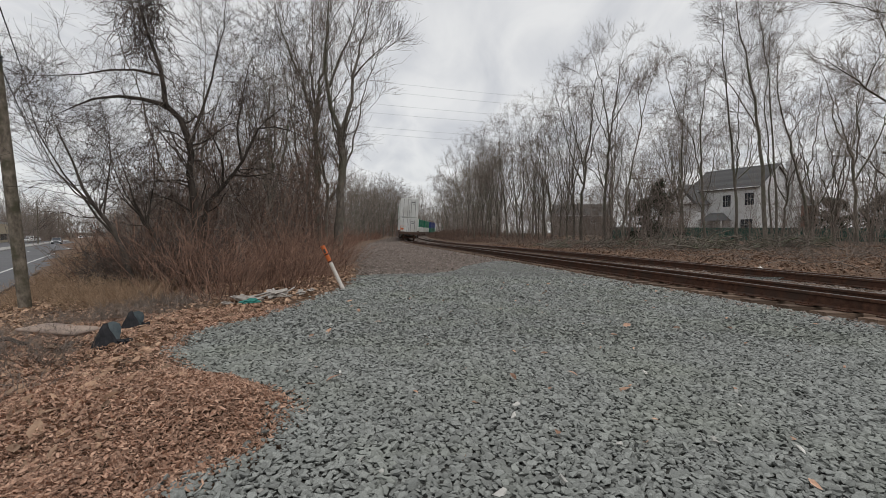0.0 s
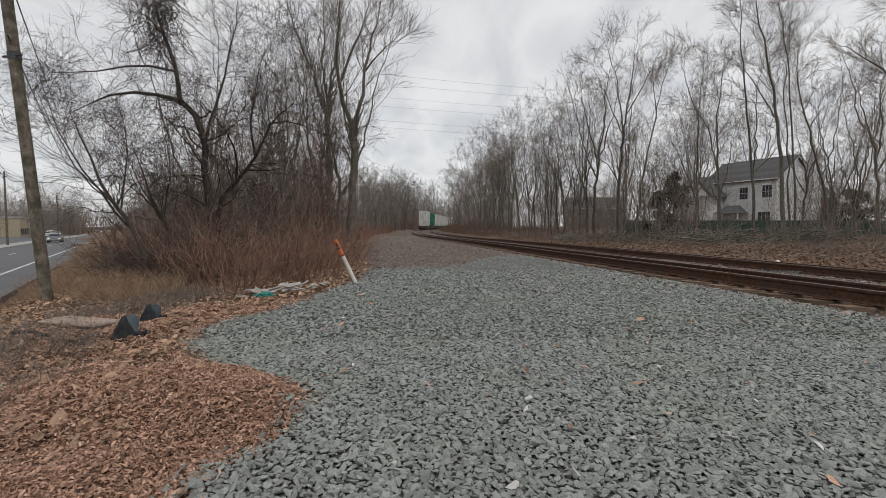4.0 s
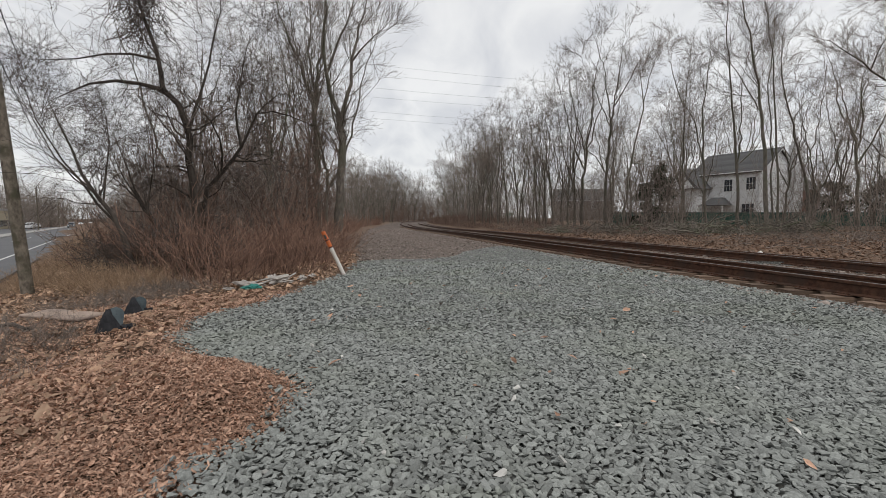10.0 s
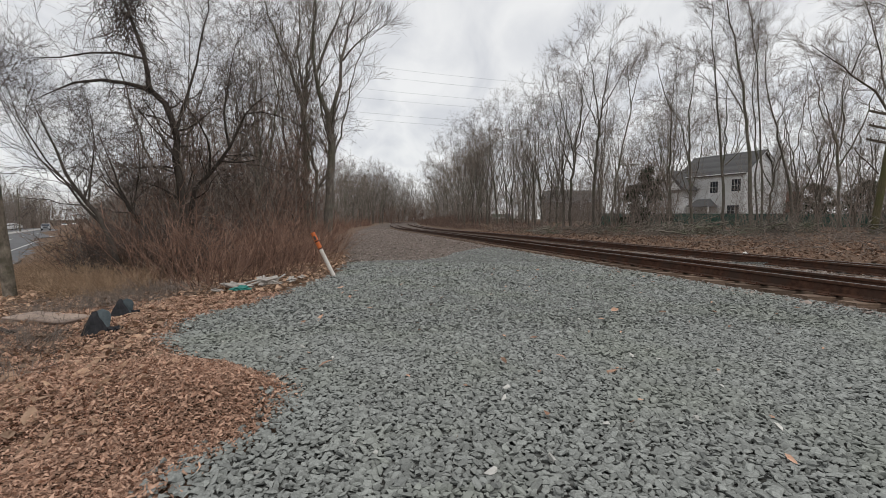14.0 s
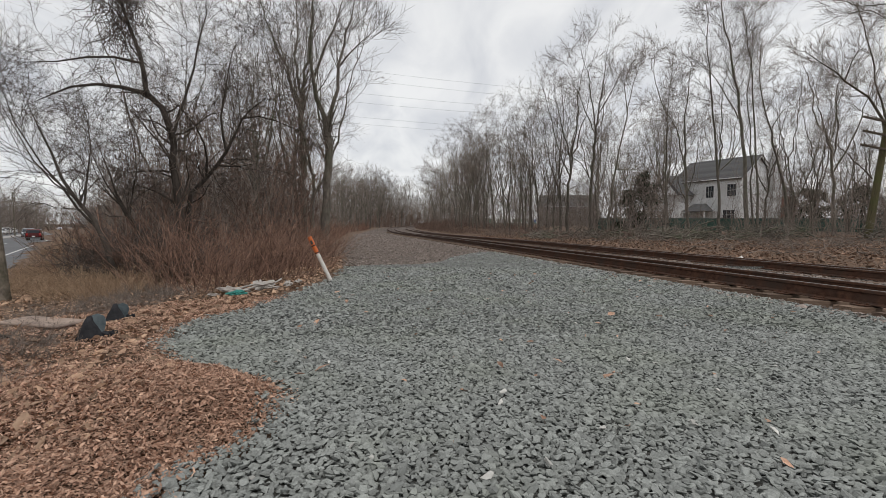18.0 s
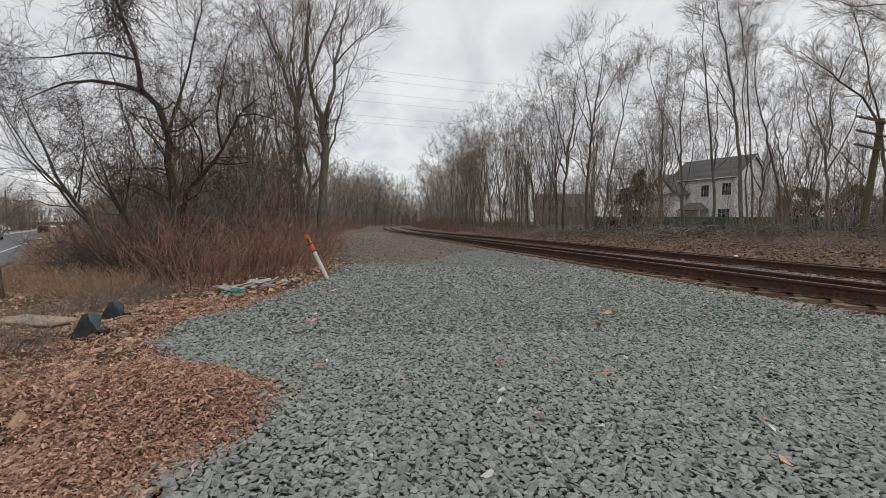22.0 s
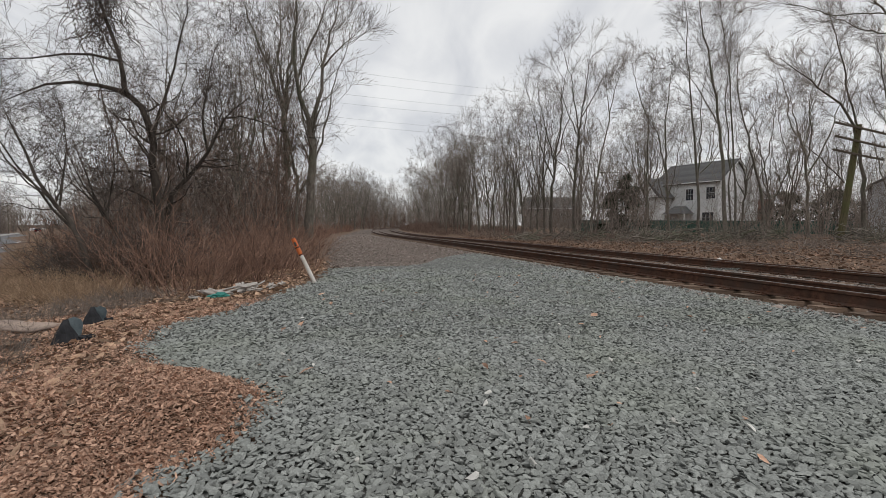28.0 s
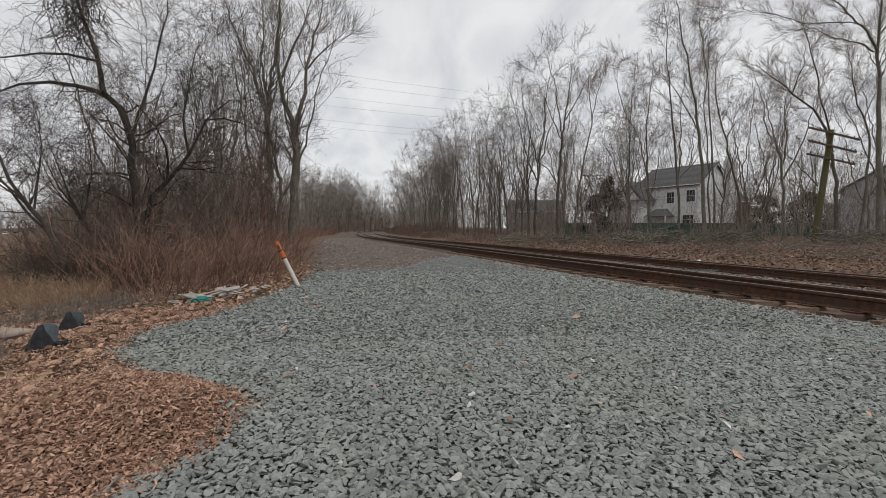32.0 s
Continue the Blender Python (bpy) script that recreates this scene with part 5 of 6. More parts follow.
wood_belt("woodland", 813, [(-55 + wrng.random() * 80, 272 + wrng.random() * 40) for _ in range(260)], 27.0, "bare woodland closing the far curve", 9, 0.05, 0.1, TWIG_HAZED)
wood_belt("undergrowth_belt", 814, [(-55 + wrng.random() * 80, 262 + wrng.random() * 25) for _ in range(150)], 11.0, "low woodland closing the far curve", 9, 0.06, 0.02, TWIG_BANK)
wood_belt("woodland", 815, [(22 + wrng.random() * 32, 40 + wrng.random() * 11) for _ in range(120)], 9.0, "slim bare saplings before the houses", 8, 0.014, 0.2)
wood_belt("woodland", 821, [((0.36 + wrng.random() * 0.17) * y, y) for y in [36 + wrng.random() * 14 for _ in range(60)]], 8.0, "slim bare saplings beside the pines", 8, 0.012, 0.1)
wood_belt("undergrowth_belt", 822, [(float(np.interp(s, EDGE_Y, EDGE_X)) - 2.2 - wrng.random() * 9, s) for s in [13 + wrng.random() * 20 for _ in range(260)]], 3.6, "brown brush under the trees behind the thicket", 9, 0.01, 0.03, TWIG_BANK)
wood_belt("woodland", 823, [(-40 + wrng.random() * 52, 330 + wrng.random() * 40) for _ in range(240)], 20.0, "woodland where the line bends out of sight", 9, 0.07, 0.01, TWIG_HAZED)
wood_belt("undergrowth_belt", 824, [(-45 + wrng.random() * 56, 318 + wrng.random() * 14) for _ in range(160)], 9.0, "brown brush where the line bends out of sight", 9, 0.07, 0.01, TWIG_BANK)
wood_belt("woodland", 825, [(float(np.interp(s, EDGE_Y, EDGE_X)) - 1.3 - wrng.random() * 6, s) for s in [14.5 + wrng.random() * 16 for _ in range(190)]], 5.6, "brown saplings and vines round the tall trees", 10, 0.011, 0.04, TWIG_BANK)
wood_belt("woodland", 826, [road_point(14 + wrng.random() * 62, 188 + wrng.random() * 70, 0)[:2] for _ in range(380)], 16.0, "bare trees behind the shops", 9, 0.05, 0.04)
wood_belt("woodland", 819, [((0.17 + wrng.random() * 0.2) * y, y) for y in [64 + wrng.random() * 24 for _ in range(130)]], 8.0, "bare saplings between the trees and the houses", 8, 0.014, 0.06, TWIG_HAZED)
wood_belt("undergrowth_belt", 820, [road_point(14 + wrng.random() * 20, 62 + wrng.random() * 90, 0)[:2] for _ in range(260)], 4.5, "low bare trees and brush across the road", 9, 0.018, 0.04, TWIG_HAZED)
wood_belt("woodland", 816, [road_point(15 + wrng.random() * 24, 95 + wrng.random() * 130, 0)[:2] for _ in range(210)], 9.0, "bare trees across the road", 8, 0.03, 0.1)
wood_belt("woodland", 817, [road_point(-1.0 - wrng.random() ** 1.4 * 25, 55 + wrng.random() * 220, 0)[:2] for _ in range(200)], 8.5, "bare trees along the road", 8, 0.028, 0.08)
wood_belt("woodland", 818, [road_point(-30 + wrng.random() * 70, 340 + wrng.random() * 60, 0)[:2] for _ in range(300)], 18.0, "bare woodland at the end of the road", 8, 0.06, 0.02)
TANGLE = [shrub_thing(690 + k, 3.0, 1.8, 22, 9, 0.011, TWIG_DARK, "dark tangle of leafless vines and saplings", "tangle under the leaning tree", 0.7, "vine_tangle", 0.34) for k in range(3)]
for k in range(22):
    y = 10.2 + wrng.random() * 3.5
    x = -(0.55 + 0.14 * wrng.random()) * y
    if road_side(x, y) < 0.6:
        plant_shrub(TANGLE, x, y, wrng.uniform(0.55, 0.95))
# more stems where the thin tree leans out, and brush at its foot
copy_thing(leaner, pose(-6.6, 11.2, 0, 0, 0, -14) @ Matrix.Scale(0.9, 4))
for k in range(56):
    y = 9.2 + wrng.random() * 9
    x = -(0.52 + 0.2 * wrng.random()) * y
    if road_side(x, y) < 0.2:
        plant_shrub(BRUSH if k % 3 else RED_SHRUBS, x, y, wrng.uniform(0.7, 1.25))


def brush_pile(x, y, size, seed):
    """Cut and fallen branches heaped on the bank."""
    rng = np.random.default_rng(seed)
    lines = []
    for _ in range(46):
        a, ln = rng.uniform(0, np.pi), size * rng.uniform(0.4, 1.1)
        c = rng.normal(size=2) * size * 0.4
        h = rng.uniform(0.02, 0.28) * size
        d = np.array((np.cos(a), np.sin(a), rng.normal(0, 0.28)))
        t = np.linspace(-0.5, 0.5, 5)[:, None]
        q = np.array((c[0], c[1], h)) + d * t * ln + rng.normal(size=(5, 3)) * 0.03 * size
        q[:, 2] = np.maximum(q[:, 2], 0.0)
        b = (q, np.linspace(rng.uniform(0.015, 0.04), 0.008, 5))
        lines.append(b)
        lines.append(sprout(rng, b, 3, size * 0.3, 0.7, 0.5, 0.02, 0.15, 3, 0.2, 0.006))
    v, f = tubes(lines, 4)
    ob = from_mesh("brush_pile", mesh_np("brush_pile", v, f), BARK)
    ob.matrix_basis = pose(x, y, float(land(x, y)))
    tagged(ob, "heap of fallen grey-brown branches on the bank", "branches", "heaps of branches", "stuff")


def fallen_twigs():
    """Sticks lying all over the bank."""
    rng = np.random.default_rng(88)
    n = 1500
    s_, w_ = 7 + 38 * rng.uniform(size=n) ** 0.8, 7.2 + 15 * rng.uniform(size=n)
    x, y, _ = on_track(s_, w_)
    a, ln = rng.uniform(0, np.pi, n), rng.uniform(0.3, 1.5, n)
    t = np.linspace(-0.5, 0.5, 4)[None, :, None]
    d = np.stack((np.cos(a), np.sin(a), rng.normal(0.1, 0.3, n)), -1)[:, None]
    q = np.stack((x, y, land(x, y) + rng.uniform(0.02, 0.2, n)), -1)[:, None] + d * t * ln[:, None, None] + rng.normal(size=(n, 4, 3)) * 0.05
    r = rng.uniform(0.006, 0.02, n)[:, None] * np.linspace(1, 0.4, 4)[None]
    v, f = tubes([(q, r), sprout(rng, (q, r), 2, 0.5, 0.8, 0.6, 0.05, 0.2, 4, 0.1, 0.005)], 3)
    ob = from_mesh("fallen_twigs", mesh_np("fallen_twigs", v, f), TWIG)
    tagged(ob, "grey-brown fallen sticks strewn over dead leaves", "branches", kind="stuff")


fallen_twigs()
brush_pile(13.6, 25.5, 2.4, 1)
brush_pile(17.5, 26.5, 2.6, 6)
brush_pile(20.5, 26.0, 2.2, 7)
brush_pile(11.0, 29.0, 2.2, 8)
brush_pile(27.0, 24.0, 2.4, 9)
brush_pile(32.0, 27.0, 2.4, 10)
brush_pile(16.0, 31.0, 2.6, 11)
brush_pile(22.5, 29.5, 2.6, 12)
brush_pile(15.6, 27.0, 1.8, 2)
brush_pile(24.0, 23.0, 2.0, 3)
brush_pile(29.5, 25.0, 2.2, 4)
brush_pile(8.5, 33.0, 1.6, 5)

# ---- roadside clutter ----


def rest(x, y, lift=0.0):
    return float(land(x, y)) + lift


def marker_post():
    x, y = -1.77, 8.56
    t = thing("marker_post", pose(x, y, -0.03, 2, -24.5, 4), "leaning white plastic marker post with an orange top", "marker post")
    bm = rod((0, 0, -0.25), (0, 0, 0.57), 0.035, sides=14)
    part("post", bm, POST_WHITE, t)
    bm = rod((0, 0, 0.57), (0, 0, 0.90), 0.039, sides=14)
    bmesh.ops.bevel(bm, geom=[e for e in bm.edges if min(v.co.z for v in e.verts) > 0.89], offset=0.01, segments=2, affect="EDGES")
    part("cap", bm, ORANGE, t, "orange plastic sleeve")
    for z in (0.575, 0.72):
        part("band", rod((0, 0, z), (0, 0, z + 0.022), 0.041, sides=14), BLACK_PLASTIC, t, "black band")
    part("sticker", block(0.04, 0.006, 0.08, (0, -0.038, 0.80), 0.002), DARK_METAL, t, "dark warning sticker")


def crumpled(seed, sx, sy, sz, rough=0.25, cuts=4):
    """A creased sack-like lump with a flat underside."""
    bm = bmesh.new()
    bmesh.ops.create_icosphere(bm, subdivisions=3, radius=1)
    r = random.Random(seed)
    off = Vector((r.uniform(0, 50), r.uniform(0, 50), r.uniform(0, 50)))
    for v in bm.verts:
        n = noise.noise(v.co * 1.6 + off) * rough * 1.4 + noise.noise(v.co * 4.5 + off) * rough * 0.7
        v.co *= 1 + n
        v.co = Vector((v.co.x * sx, v.co.y * sy, max(v.co.z, -0.35) * sz))
    return bm


def broken_bin(x, y, turn, size, label, front_side):
    """A torn bin: a dark folded corner like a small tent, with a weathered panel standing by it."""
    t = thing("plastic_scrap", pose(x, y, rest(x, y, 0.0), 0, 0, turn), label, "litter", "dumped plastic")
    bm = bmesh.new()
    foot = [bm.verts.new(Vector(p) * size) for p in ((-0.27, -0.14, 0), (0.05, -0.26, 0), (0.27, -0.1, 0), (0.1, 0.14, 0), (-0.2, 0.12, 0))]
    tip = [bm.verts.new(Vector(p) * size * 1.15) for p in ((-0.03, -0.02, 0.46), (0.05, 0.0, 0.47))]
    for a, b, c in ((0, 1, 0), (1, 2, 1), (2, 3, 1), (3, 4, 0), (4, 0, 0)):
        bm.faces.new((foot[a], foot[b], tip[c]))
    bm.faces.new((foot[1], tip[1], tip[0]))
    bm.faces.new((foot[3], tip[0], tip[1]))
    bmesh.ops.subdivide_edges(bm, edges=bm.edges[:], cuts=3, use_grid_fill=True)
    for v in bm.verts:
        if v.co.z > 0.01:
            v.co += noise.noise_vector(v.co * 16) * 0.035 * size
    bmesh.ops.solidify(bm, geom=bm.faces[:], thickness=0.006)
    part("shell", bm, BLACK_PLASTIC, t)
    outline = [(-0.15, 0), (0.17, 0), (0.19, 0.3)] + [(0.02 + 0.17 * math.cos(a), 0.36 + 0.16 * math.sin(a)) for a in (0.2, 0.8, 1.6, 2.4, 3.0)] + [(-0.16, 0.3)]
    bm = prism(outline, 0.03, pose(0.1 * size, front_side * size, 0.0, front_side * -60, 8, 0) @ Matrix.Scale(size * 1.0, 4), bevel=0.005)
    part("panel", bm, GREY_PLASTIC, t, "weathered blue-grey panel")
    bm = crumpled(int(size * 100), 0.11 * size, 0.08 * size, 0.09 * size, 0.6)
    bm.transform(pose(0.36 * size, -0.03, 0.03))
    part("scrap", bm, BLACK_PLASTIC, t)


def trash_pile():
    r = random.Random(8)
    for k, (x, y, sx, sy, sz) in enumerate(((-2.95, 7.15, 0.30, 0.16, 0.12), (-2.55, 7.35, 0.24, 0.14, 0.11), (-2.72, 7.55, 0.3, 0.12, 0.16), (-2.3, 7.65, 0.16, 0.1, 0.09), (-2.42, 7.25, 0.13, 0.08, 0.06), (-2.2, 7.9, 0.1, 0.07, 0.06), (-3.2, 7.0, 0.16, 0.1, 0.05))):
        ob = part("crumpled_sheet", crumpled(30 + k, sx * 0.6, sy * 0.55, sz * 0.55, 0.8), WHITE_PLASTIC, None)
        ob.matrix_basis = pose(x, y, rest(x, y, 0.02 + sz * 0.3), r.uniform(-10, 10), r.uniform(-10, 10), r.uniform(0, 180))
        tagged(ob, "crumpled dirty white plastic sheet among leaves", "litter", "dumped rubbish")
    for k, (x, y, ln, a) in enumerate(((-2.75, 7.3, 0.55, 25), (-2.45, 7.45, 0.4, 60), (-2.95, 7.4, 0.5, 5))):
        ob = part("pale_stick", rod((-ln / 2, 0, 0), (ln / 2, 0.04, 0.06), 0.018, 0.012, 7), WHITE_PLASTIC, None)
        ob.matrix_basis = pose(x, y, rest(x, y, 0.05), 0, -8, a)
        tagged(ob, "pale broken plastic strip lying on rubbish", "litter", "dumped rubbish")
    ob = part("plastic_cup", crumpled(91, 0.10, 0.07, 0.09, 0.3), POST_WHITE, None)
    ob.matrix_basis = pose(9.9, 14.0, rest(9.9, 14.0, 0.04), 0, 0, 40)
    tagged(ob, "small white plastic litter on the leafy bank", "litter", "dumped rubbish")
    ob = part("teal_bag", crumpled(55, 0.13, 0.07, 0.045, 0.5), TEAL, None)
    ob.matrix_basis = pose(-2.75, 6.72, rest(-2.75, 6.72, 0.03), 0, 0, 20)
    tagged(ob, "crumpled teal plastic bag among dead leaves", "litter", "dumped rubbish")
    for k, (x, y) in enumerate(((-2.36, 2.12), (-2.52, 2.3), (-3.2, 3.1))):
        ob = part("paper_scrap", crumpled(70 + k, 0.11 - 0.02 * k, 0.05, 0.03, 0.8), WHITE_PLASTIC, None)
        ob.matrix_basis = pose(x, y, rest(x, y, 0.03), 0, 0, 30 * k)
        tagged(ob, "flattened white paper scrap on dead leaves", "litter", "dumped rubbish")


def board():
    x, y = -4.12, 5.02
    ob = part("plywood_board", block(0.95, 0.34, 0.025, (0, 0, 0), 0.008), CARDBOARD, None)
    ob.matrix_basis = pose(x, y, rest(x, y, 0.025), 1, -1.0, -20)
    tagged(ob, "damp pale plywood board lying on the ground", "board")
    rng = np.random.default_rng(77)
    stem = (np.array([(-0.5 + 0.2 * k, 0.04 * math.sin(2.3 * k), 0.03 + 0.02 * math.sin(1.7 * k)) for k in range(6)]), np.linspace(0.024, 0.008, 6))
    v, f = tubes([stem, sprout(rng, stem, 7, 0.35, 0.7, 0.5, 0.02, 0.2, 4, 0.2, 0.004)], 6)
    ob = from_mesh("fallen_branch", mesh_np("fallen_branch", v, f, True), BARK_DARK)
    ob.matrix_basis = pose(-3.95, 4.5, rest(-3.95, 4.5, 0.0), 0, 0, -5)
    tagged(ob, "dark fallen branch lying among leaves", "branch")


marker_post()
broken_bin(-3.08, 4.24, 38, 0.42, "folded black plastic sheet with a grey panel, standing on leaves", 0.3)
broken_bin(-3.48, 5.2, 30, 0.38, "broken black plastic bin part beside a grey panel on leaves", 0.12)
trash_pile()
board()

# ---- poles and wires ----


def sag_wire(name, p, q, drop, r, label, group, material=None):
    cu = bpy.data.curves.new(name, "CURVE")
    cu.dimensions, cu.bevel_depth, cu.bevel_resolution = "3D", r, 1
    sp = cu.splines.new("POLY")
    sp.points.add(23)
    for k in range(24):
        t = k / 23
        v = Vector(p).lerp(Vector(q), t)
        sp.points[k].co = (v.x, v.y, v.z - drop * 4 * t * (1 - t), 1)
    cu.materials.append(material or DARK_METAL)
    return tagged(new(name, cu), label, "cable", group)


def utility_pole():
    x, y = -7.53, 8.42
    t = thing("utility_pole", pose(x, y, rest(x, y) - 0.1, 0, -5.2, 0), "weathered brown timber utility pole leaning slightly", "utility pole")
    part("pole", rod((0, 0, 0), (0, 0, 9.9), 0.1, 0.085, 18), POLE_WOOD, t)
    bm = rod((0, 0, 4.55), (0, 0, 4.68), 0.104, sides=16)
    part("bracket", bm, DARK_METAL, t, "dark steel band")
    part("anchor_bolt", rod((-0.16, -0.06, 4.6), (0.2, -0.06, 4.6), 0.02, sides=8), DARK_METAL, t)


utility_pole()
top = Vector((-7.8, 8.15, 4.4))
sag_wire("overhead_cable", top, road_point(3.0, 60, 4.7), 0.7, 0.014, "black overhead cable slung from a pole", "roadside cables")
sag_wire("overhead_cable", top + Vector((0, 0, 1.2)), road_point(3.0, 60, 6.6), 0.7, 0.012, "black overhead cable slung from a pole", "roadside cables")
for k, (z0, z1) in enumerate(((29.6, 24.6), (27.9, 22.8), (24.9, 21.0), (23.0, 19.6), (20.4, 16.6), (19.1, 15.4))):
    sag_wire("power_line", (-60, 80, z0 + 4.0), (80, 108, z1 + 5.4), 2.5, 0.013, "thin dark power line crossing high overhead", "power lines")


def telegraph_pole():
    t = thing("telegraph_pole", pose(25.97, 26.0, rest(25.97, 26.0) - 0.1, 4, 3.4, -4), "mossy old telegraph pole with three broken crossarms", "telegraph pole")
    part("pole", rod((0, 0, 0), (0, 0, 7.0), 0.2, 0.15, 16), POLE_MOSS, t)
    for k, (z, ln, tip) in enumerate(((6.75, 3.3, 9), (6.0, 3.1, 9), (5.25, 3.1, 8))):
        arm = part("crossarm", block(ln, 0.09, 0.115, (0.05, -0.2, z), 0.01, (0, tip, 0)), ARM_WOOD, t)
        for s in (-0.42, -0.28, 0.24, 0.38, 0.47):
            zz = z - math.sin(radians(tip)) * s * ln
            part("insulator_pin", rod((0.05 + s * ln, -0.2, zz + 0.05), (0.05 + s * ln, -0.2, zz + 0.16), 0.02, 0.03, 8), BARK_DARK, arm)
        part("brace", rod((-0.5, -0.22, z + 0.02), (-0.02, -0.2, z - 0.45), 0.014, sides=6), RUST, t)


telegraph_pole()

# ---- houses and fence ----


def window(parent, x, y, z, w, h):
    f = part("window_frame", block(w + 0.16, 0.08, h + 0.16, (x, y - 0.02, z), 0.012), TRIM_WHITE, parent, "white window frame")
    for k in (-1, 1):
        part("pane", block(w, 0.03, h / 2 - 0.04, (x, y - 0.055, z + k * h / 4), 0.004), GLASS_DARK, f)
    for k in range(2):
        part("glazing_bar", block(0.025, 0.02, h, (x - w / 6 + k * w / 3, y - 0.075, z)), TRIM_WHITE, f)
    return f


def gable_house(name, m, w, d, eave, ridge, wall_mat, label, windows, siding=True, along=True, roof_mat=None):
    t = thing(name, m, label, "house", "houses behind the fence")
    part("wall_front", block(w, 0.25, eave, (w / 2, 0.125, eave / 2)), wall_mat, t)
    part("wall_back", block(w, 0.25, eave, (w / 2, d - 0.125, eave / 2)), wall_mat, t)
    for x in (0.125, w - 0.125):
        bm = prism(((0, 0), (d - 0.5, 0), (d - 0.5, eave), ((d - 0.5) / 2, ridge - 0.15), (0, eave)), 0.25, pose(x, 0.25, 0, 0, 0, 90))
        part("wall_side", bm, wall_mat, t)
    if siding:
        for k in range(int(eave / 0.22)):
            part("siding_board", block(w + 0.02, 0.03, 0.2, (w / 2, -0.012, 0.11 + k * 0.22), 0.0, (4, 0, 0)), wall_mat, t)
    half = d / 2 + 0.4
    slope = math.atan2(ridge - eave, d / 2)
    ln = half / math.cos(slope)
    for s in (-1, 1):
        cy = d / 2 + s * half / 2
        cz = ridge - (half / 2) * math.tan(slope) + 0.08
        slab = part("roof", block(w + 0.8, ln, 0.14, (0, 0, 0), 0.01), roof_mat or SHINGLE, t)
        slab.matrix_basis = pose(w / 2, cy, cz, -s * math.degrees(slope), 0, 0)
        if s < 0:
            for k in range(int(ln / 0.3)):
                part("shingle_course", block(w + 0.78, 0.31, 0.03, (0, -ln / 2 + 0.16 + k * 0.3, 0.085), 0.0, (2, 0, 0)), roof_mat or SHINGLE, slab)
    part("gutter", block(w + 0.8, 0.12, 0.12, (w / 2, -0.42, eave - 0.12), 0.02), TRIM_WHITE, t)
    for x, z, ww, hh in windows:
        window(t, x, -0.02, z, ww, hh)
    return t


def corner_house():
    """Long side and roof slope seen obliquely, white gable end with its chimney towards the tracks."""
    ln, d, eave, ridge = 9.3, 7.5, 7.0, 9.9
    t = gable_house("house", pose(36.2, 65.6, 0.0, 0, 0, -66.5), ln, d, eave, ridge, WHITE_SIDING, "white two-storey house with a dark shingle roof and chimney",
                    ((5.35, 5.3, 1.05, 1.55), (8.3, 5.4, 1.15, 1.55), (8.0, 2.2, 1.5, 1.3)))
    part("chimney", block(0.9, 1.9, 10.4, (ln + 0.45, 6.5, 5.2), 0.02), WHITE_SIDING, t, "white boarded chimney")
    part("chimney_crown", block(0.8, 1.3, 0.5, (ln + 0.45, 6.5, 10.6), 0.03), WHITE_SIDING, t)
    part("chimney_pot", rod((ln + 0.45, 6.3, 10.8), (ln + 0.45, 6.3, 11.3), 0.16, 0.2, 10), DARK_METAL, t, "dark metal flue cap")
    for k in range(int(eave / 0.22)):
        part("siding_board", block(0.03, d - 0.3, 0.2, (ln + 0.012, d / 2, 0.11 + k * 0.22), 0.0, (0, -4, 0)), WHITE_SIDING, t)
    for sy in (0, 1):
        rake = block(0.12, math.hypot(d / 2 + 0.4, ridge - eave) + 0.3, 0.22, (0, 0, 0), 0.01)
        r_ = part("rake_board", rake, TRIM_WHITE, t)
        r_.matrix_basis = pose(ln + 0.3, d * (0.25 + 0.5 * sy), (eave + ridge) / 2 - 0.06, (1 - 2 * sy) * math.degrees(math.atan2(ridge - eave, d / 2)), 0, 0)
    part("wing_wall", block(4.2, 2.4, 5.0, (0.4, -1.2, 2.5), 0.02), WHITE_SIDING, t)
    wing = prism(((-0.4, 0), (5.0, 0), (2.3, 2.9)), 5.4, pose(-1.9, -0.1, 5.0))
    part("wing_roof", wing, SHINGLE, t)
    part("wing_gable", prism(((0.2, 0.05), (4.4, 0.05), (2.3, 2.35)), 0.1, pose(-1.9, -2.84, 5.0)), WHITE_SIDING, t)
    for x0 in (-2.2, 2.6):
        hip = bmesh.new()
        low = [hip.verts.new(p) for p in ((x0, -2.0, 2.7), (x0 + 3.4, -2.0, 2.7), (x0 + 3.4, -0.03, 2.7), (x0, -0.03, 2.7))]
        top_ = [hip.verts.new(p) for p in ((x0 + 1.1, -0.9, 3.75), (x0 + 2.3, -0.9, 3.75), (x0 + 2.3, -0.03, 3.75), (x0 + 1.1, -0.03, 3.75))]
        hip.faces.new(low[::-1])
        hip.faces.new(top_)
        for a in range(4):
            hip.faces.new((low[a], low[(a + 1) % 4], top_[(a + 1) % 4], top_[a]))
        part("porch_roof", hip, SHINGLE, t)
        for x in (x0 + 0.15, x0 + 3.25):
            part("porch_post", block(0.14, 0.14, 2.7, (x, -1.85, 1.35), 0.01), TRIM_WHITE, t)


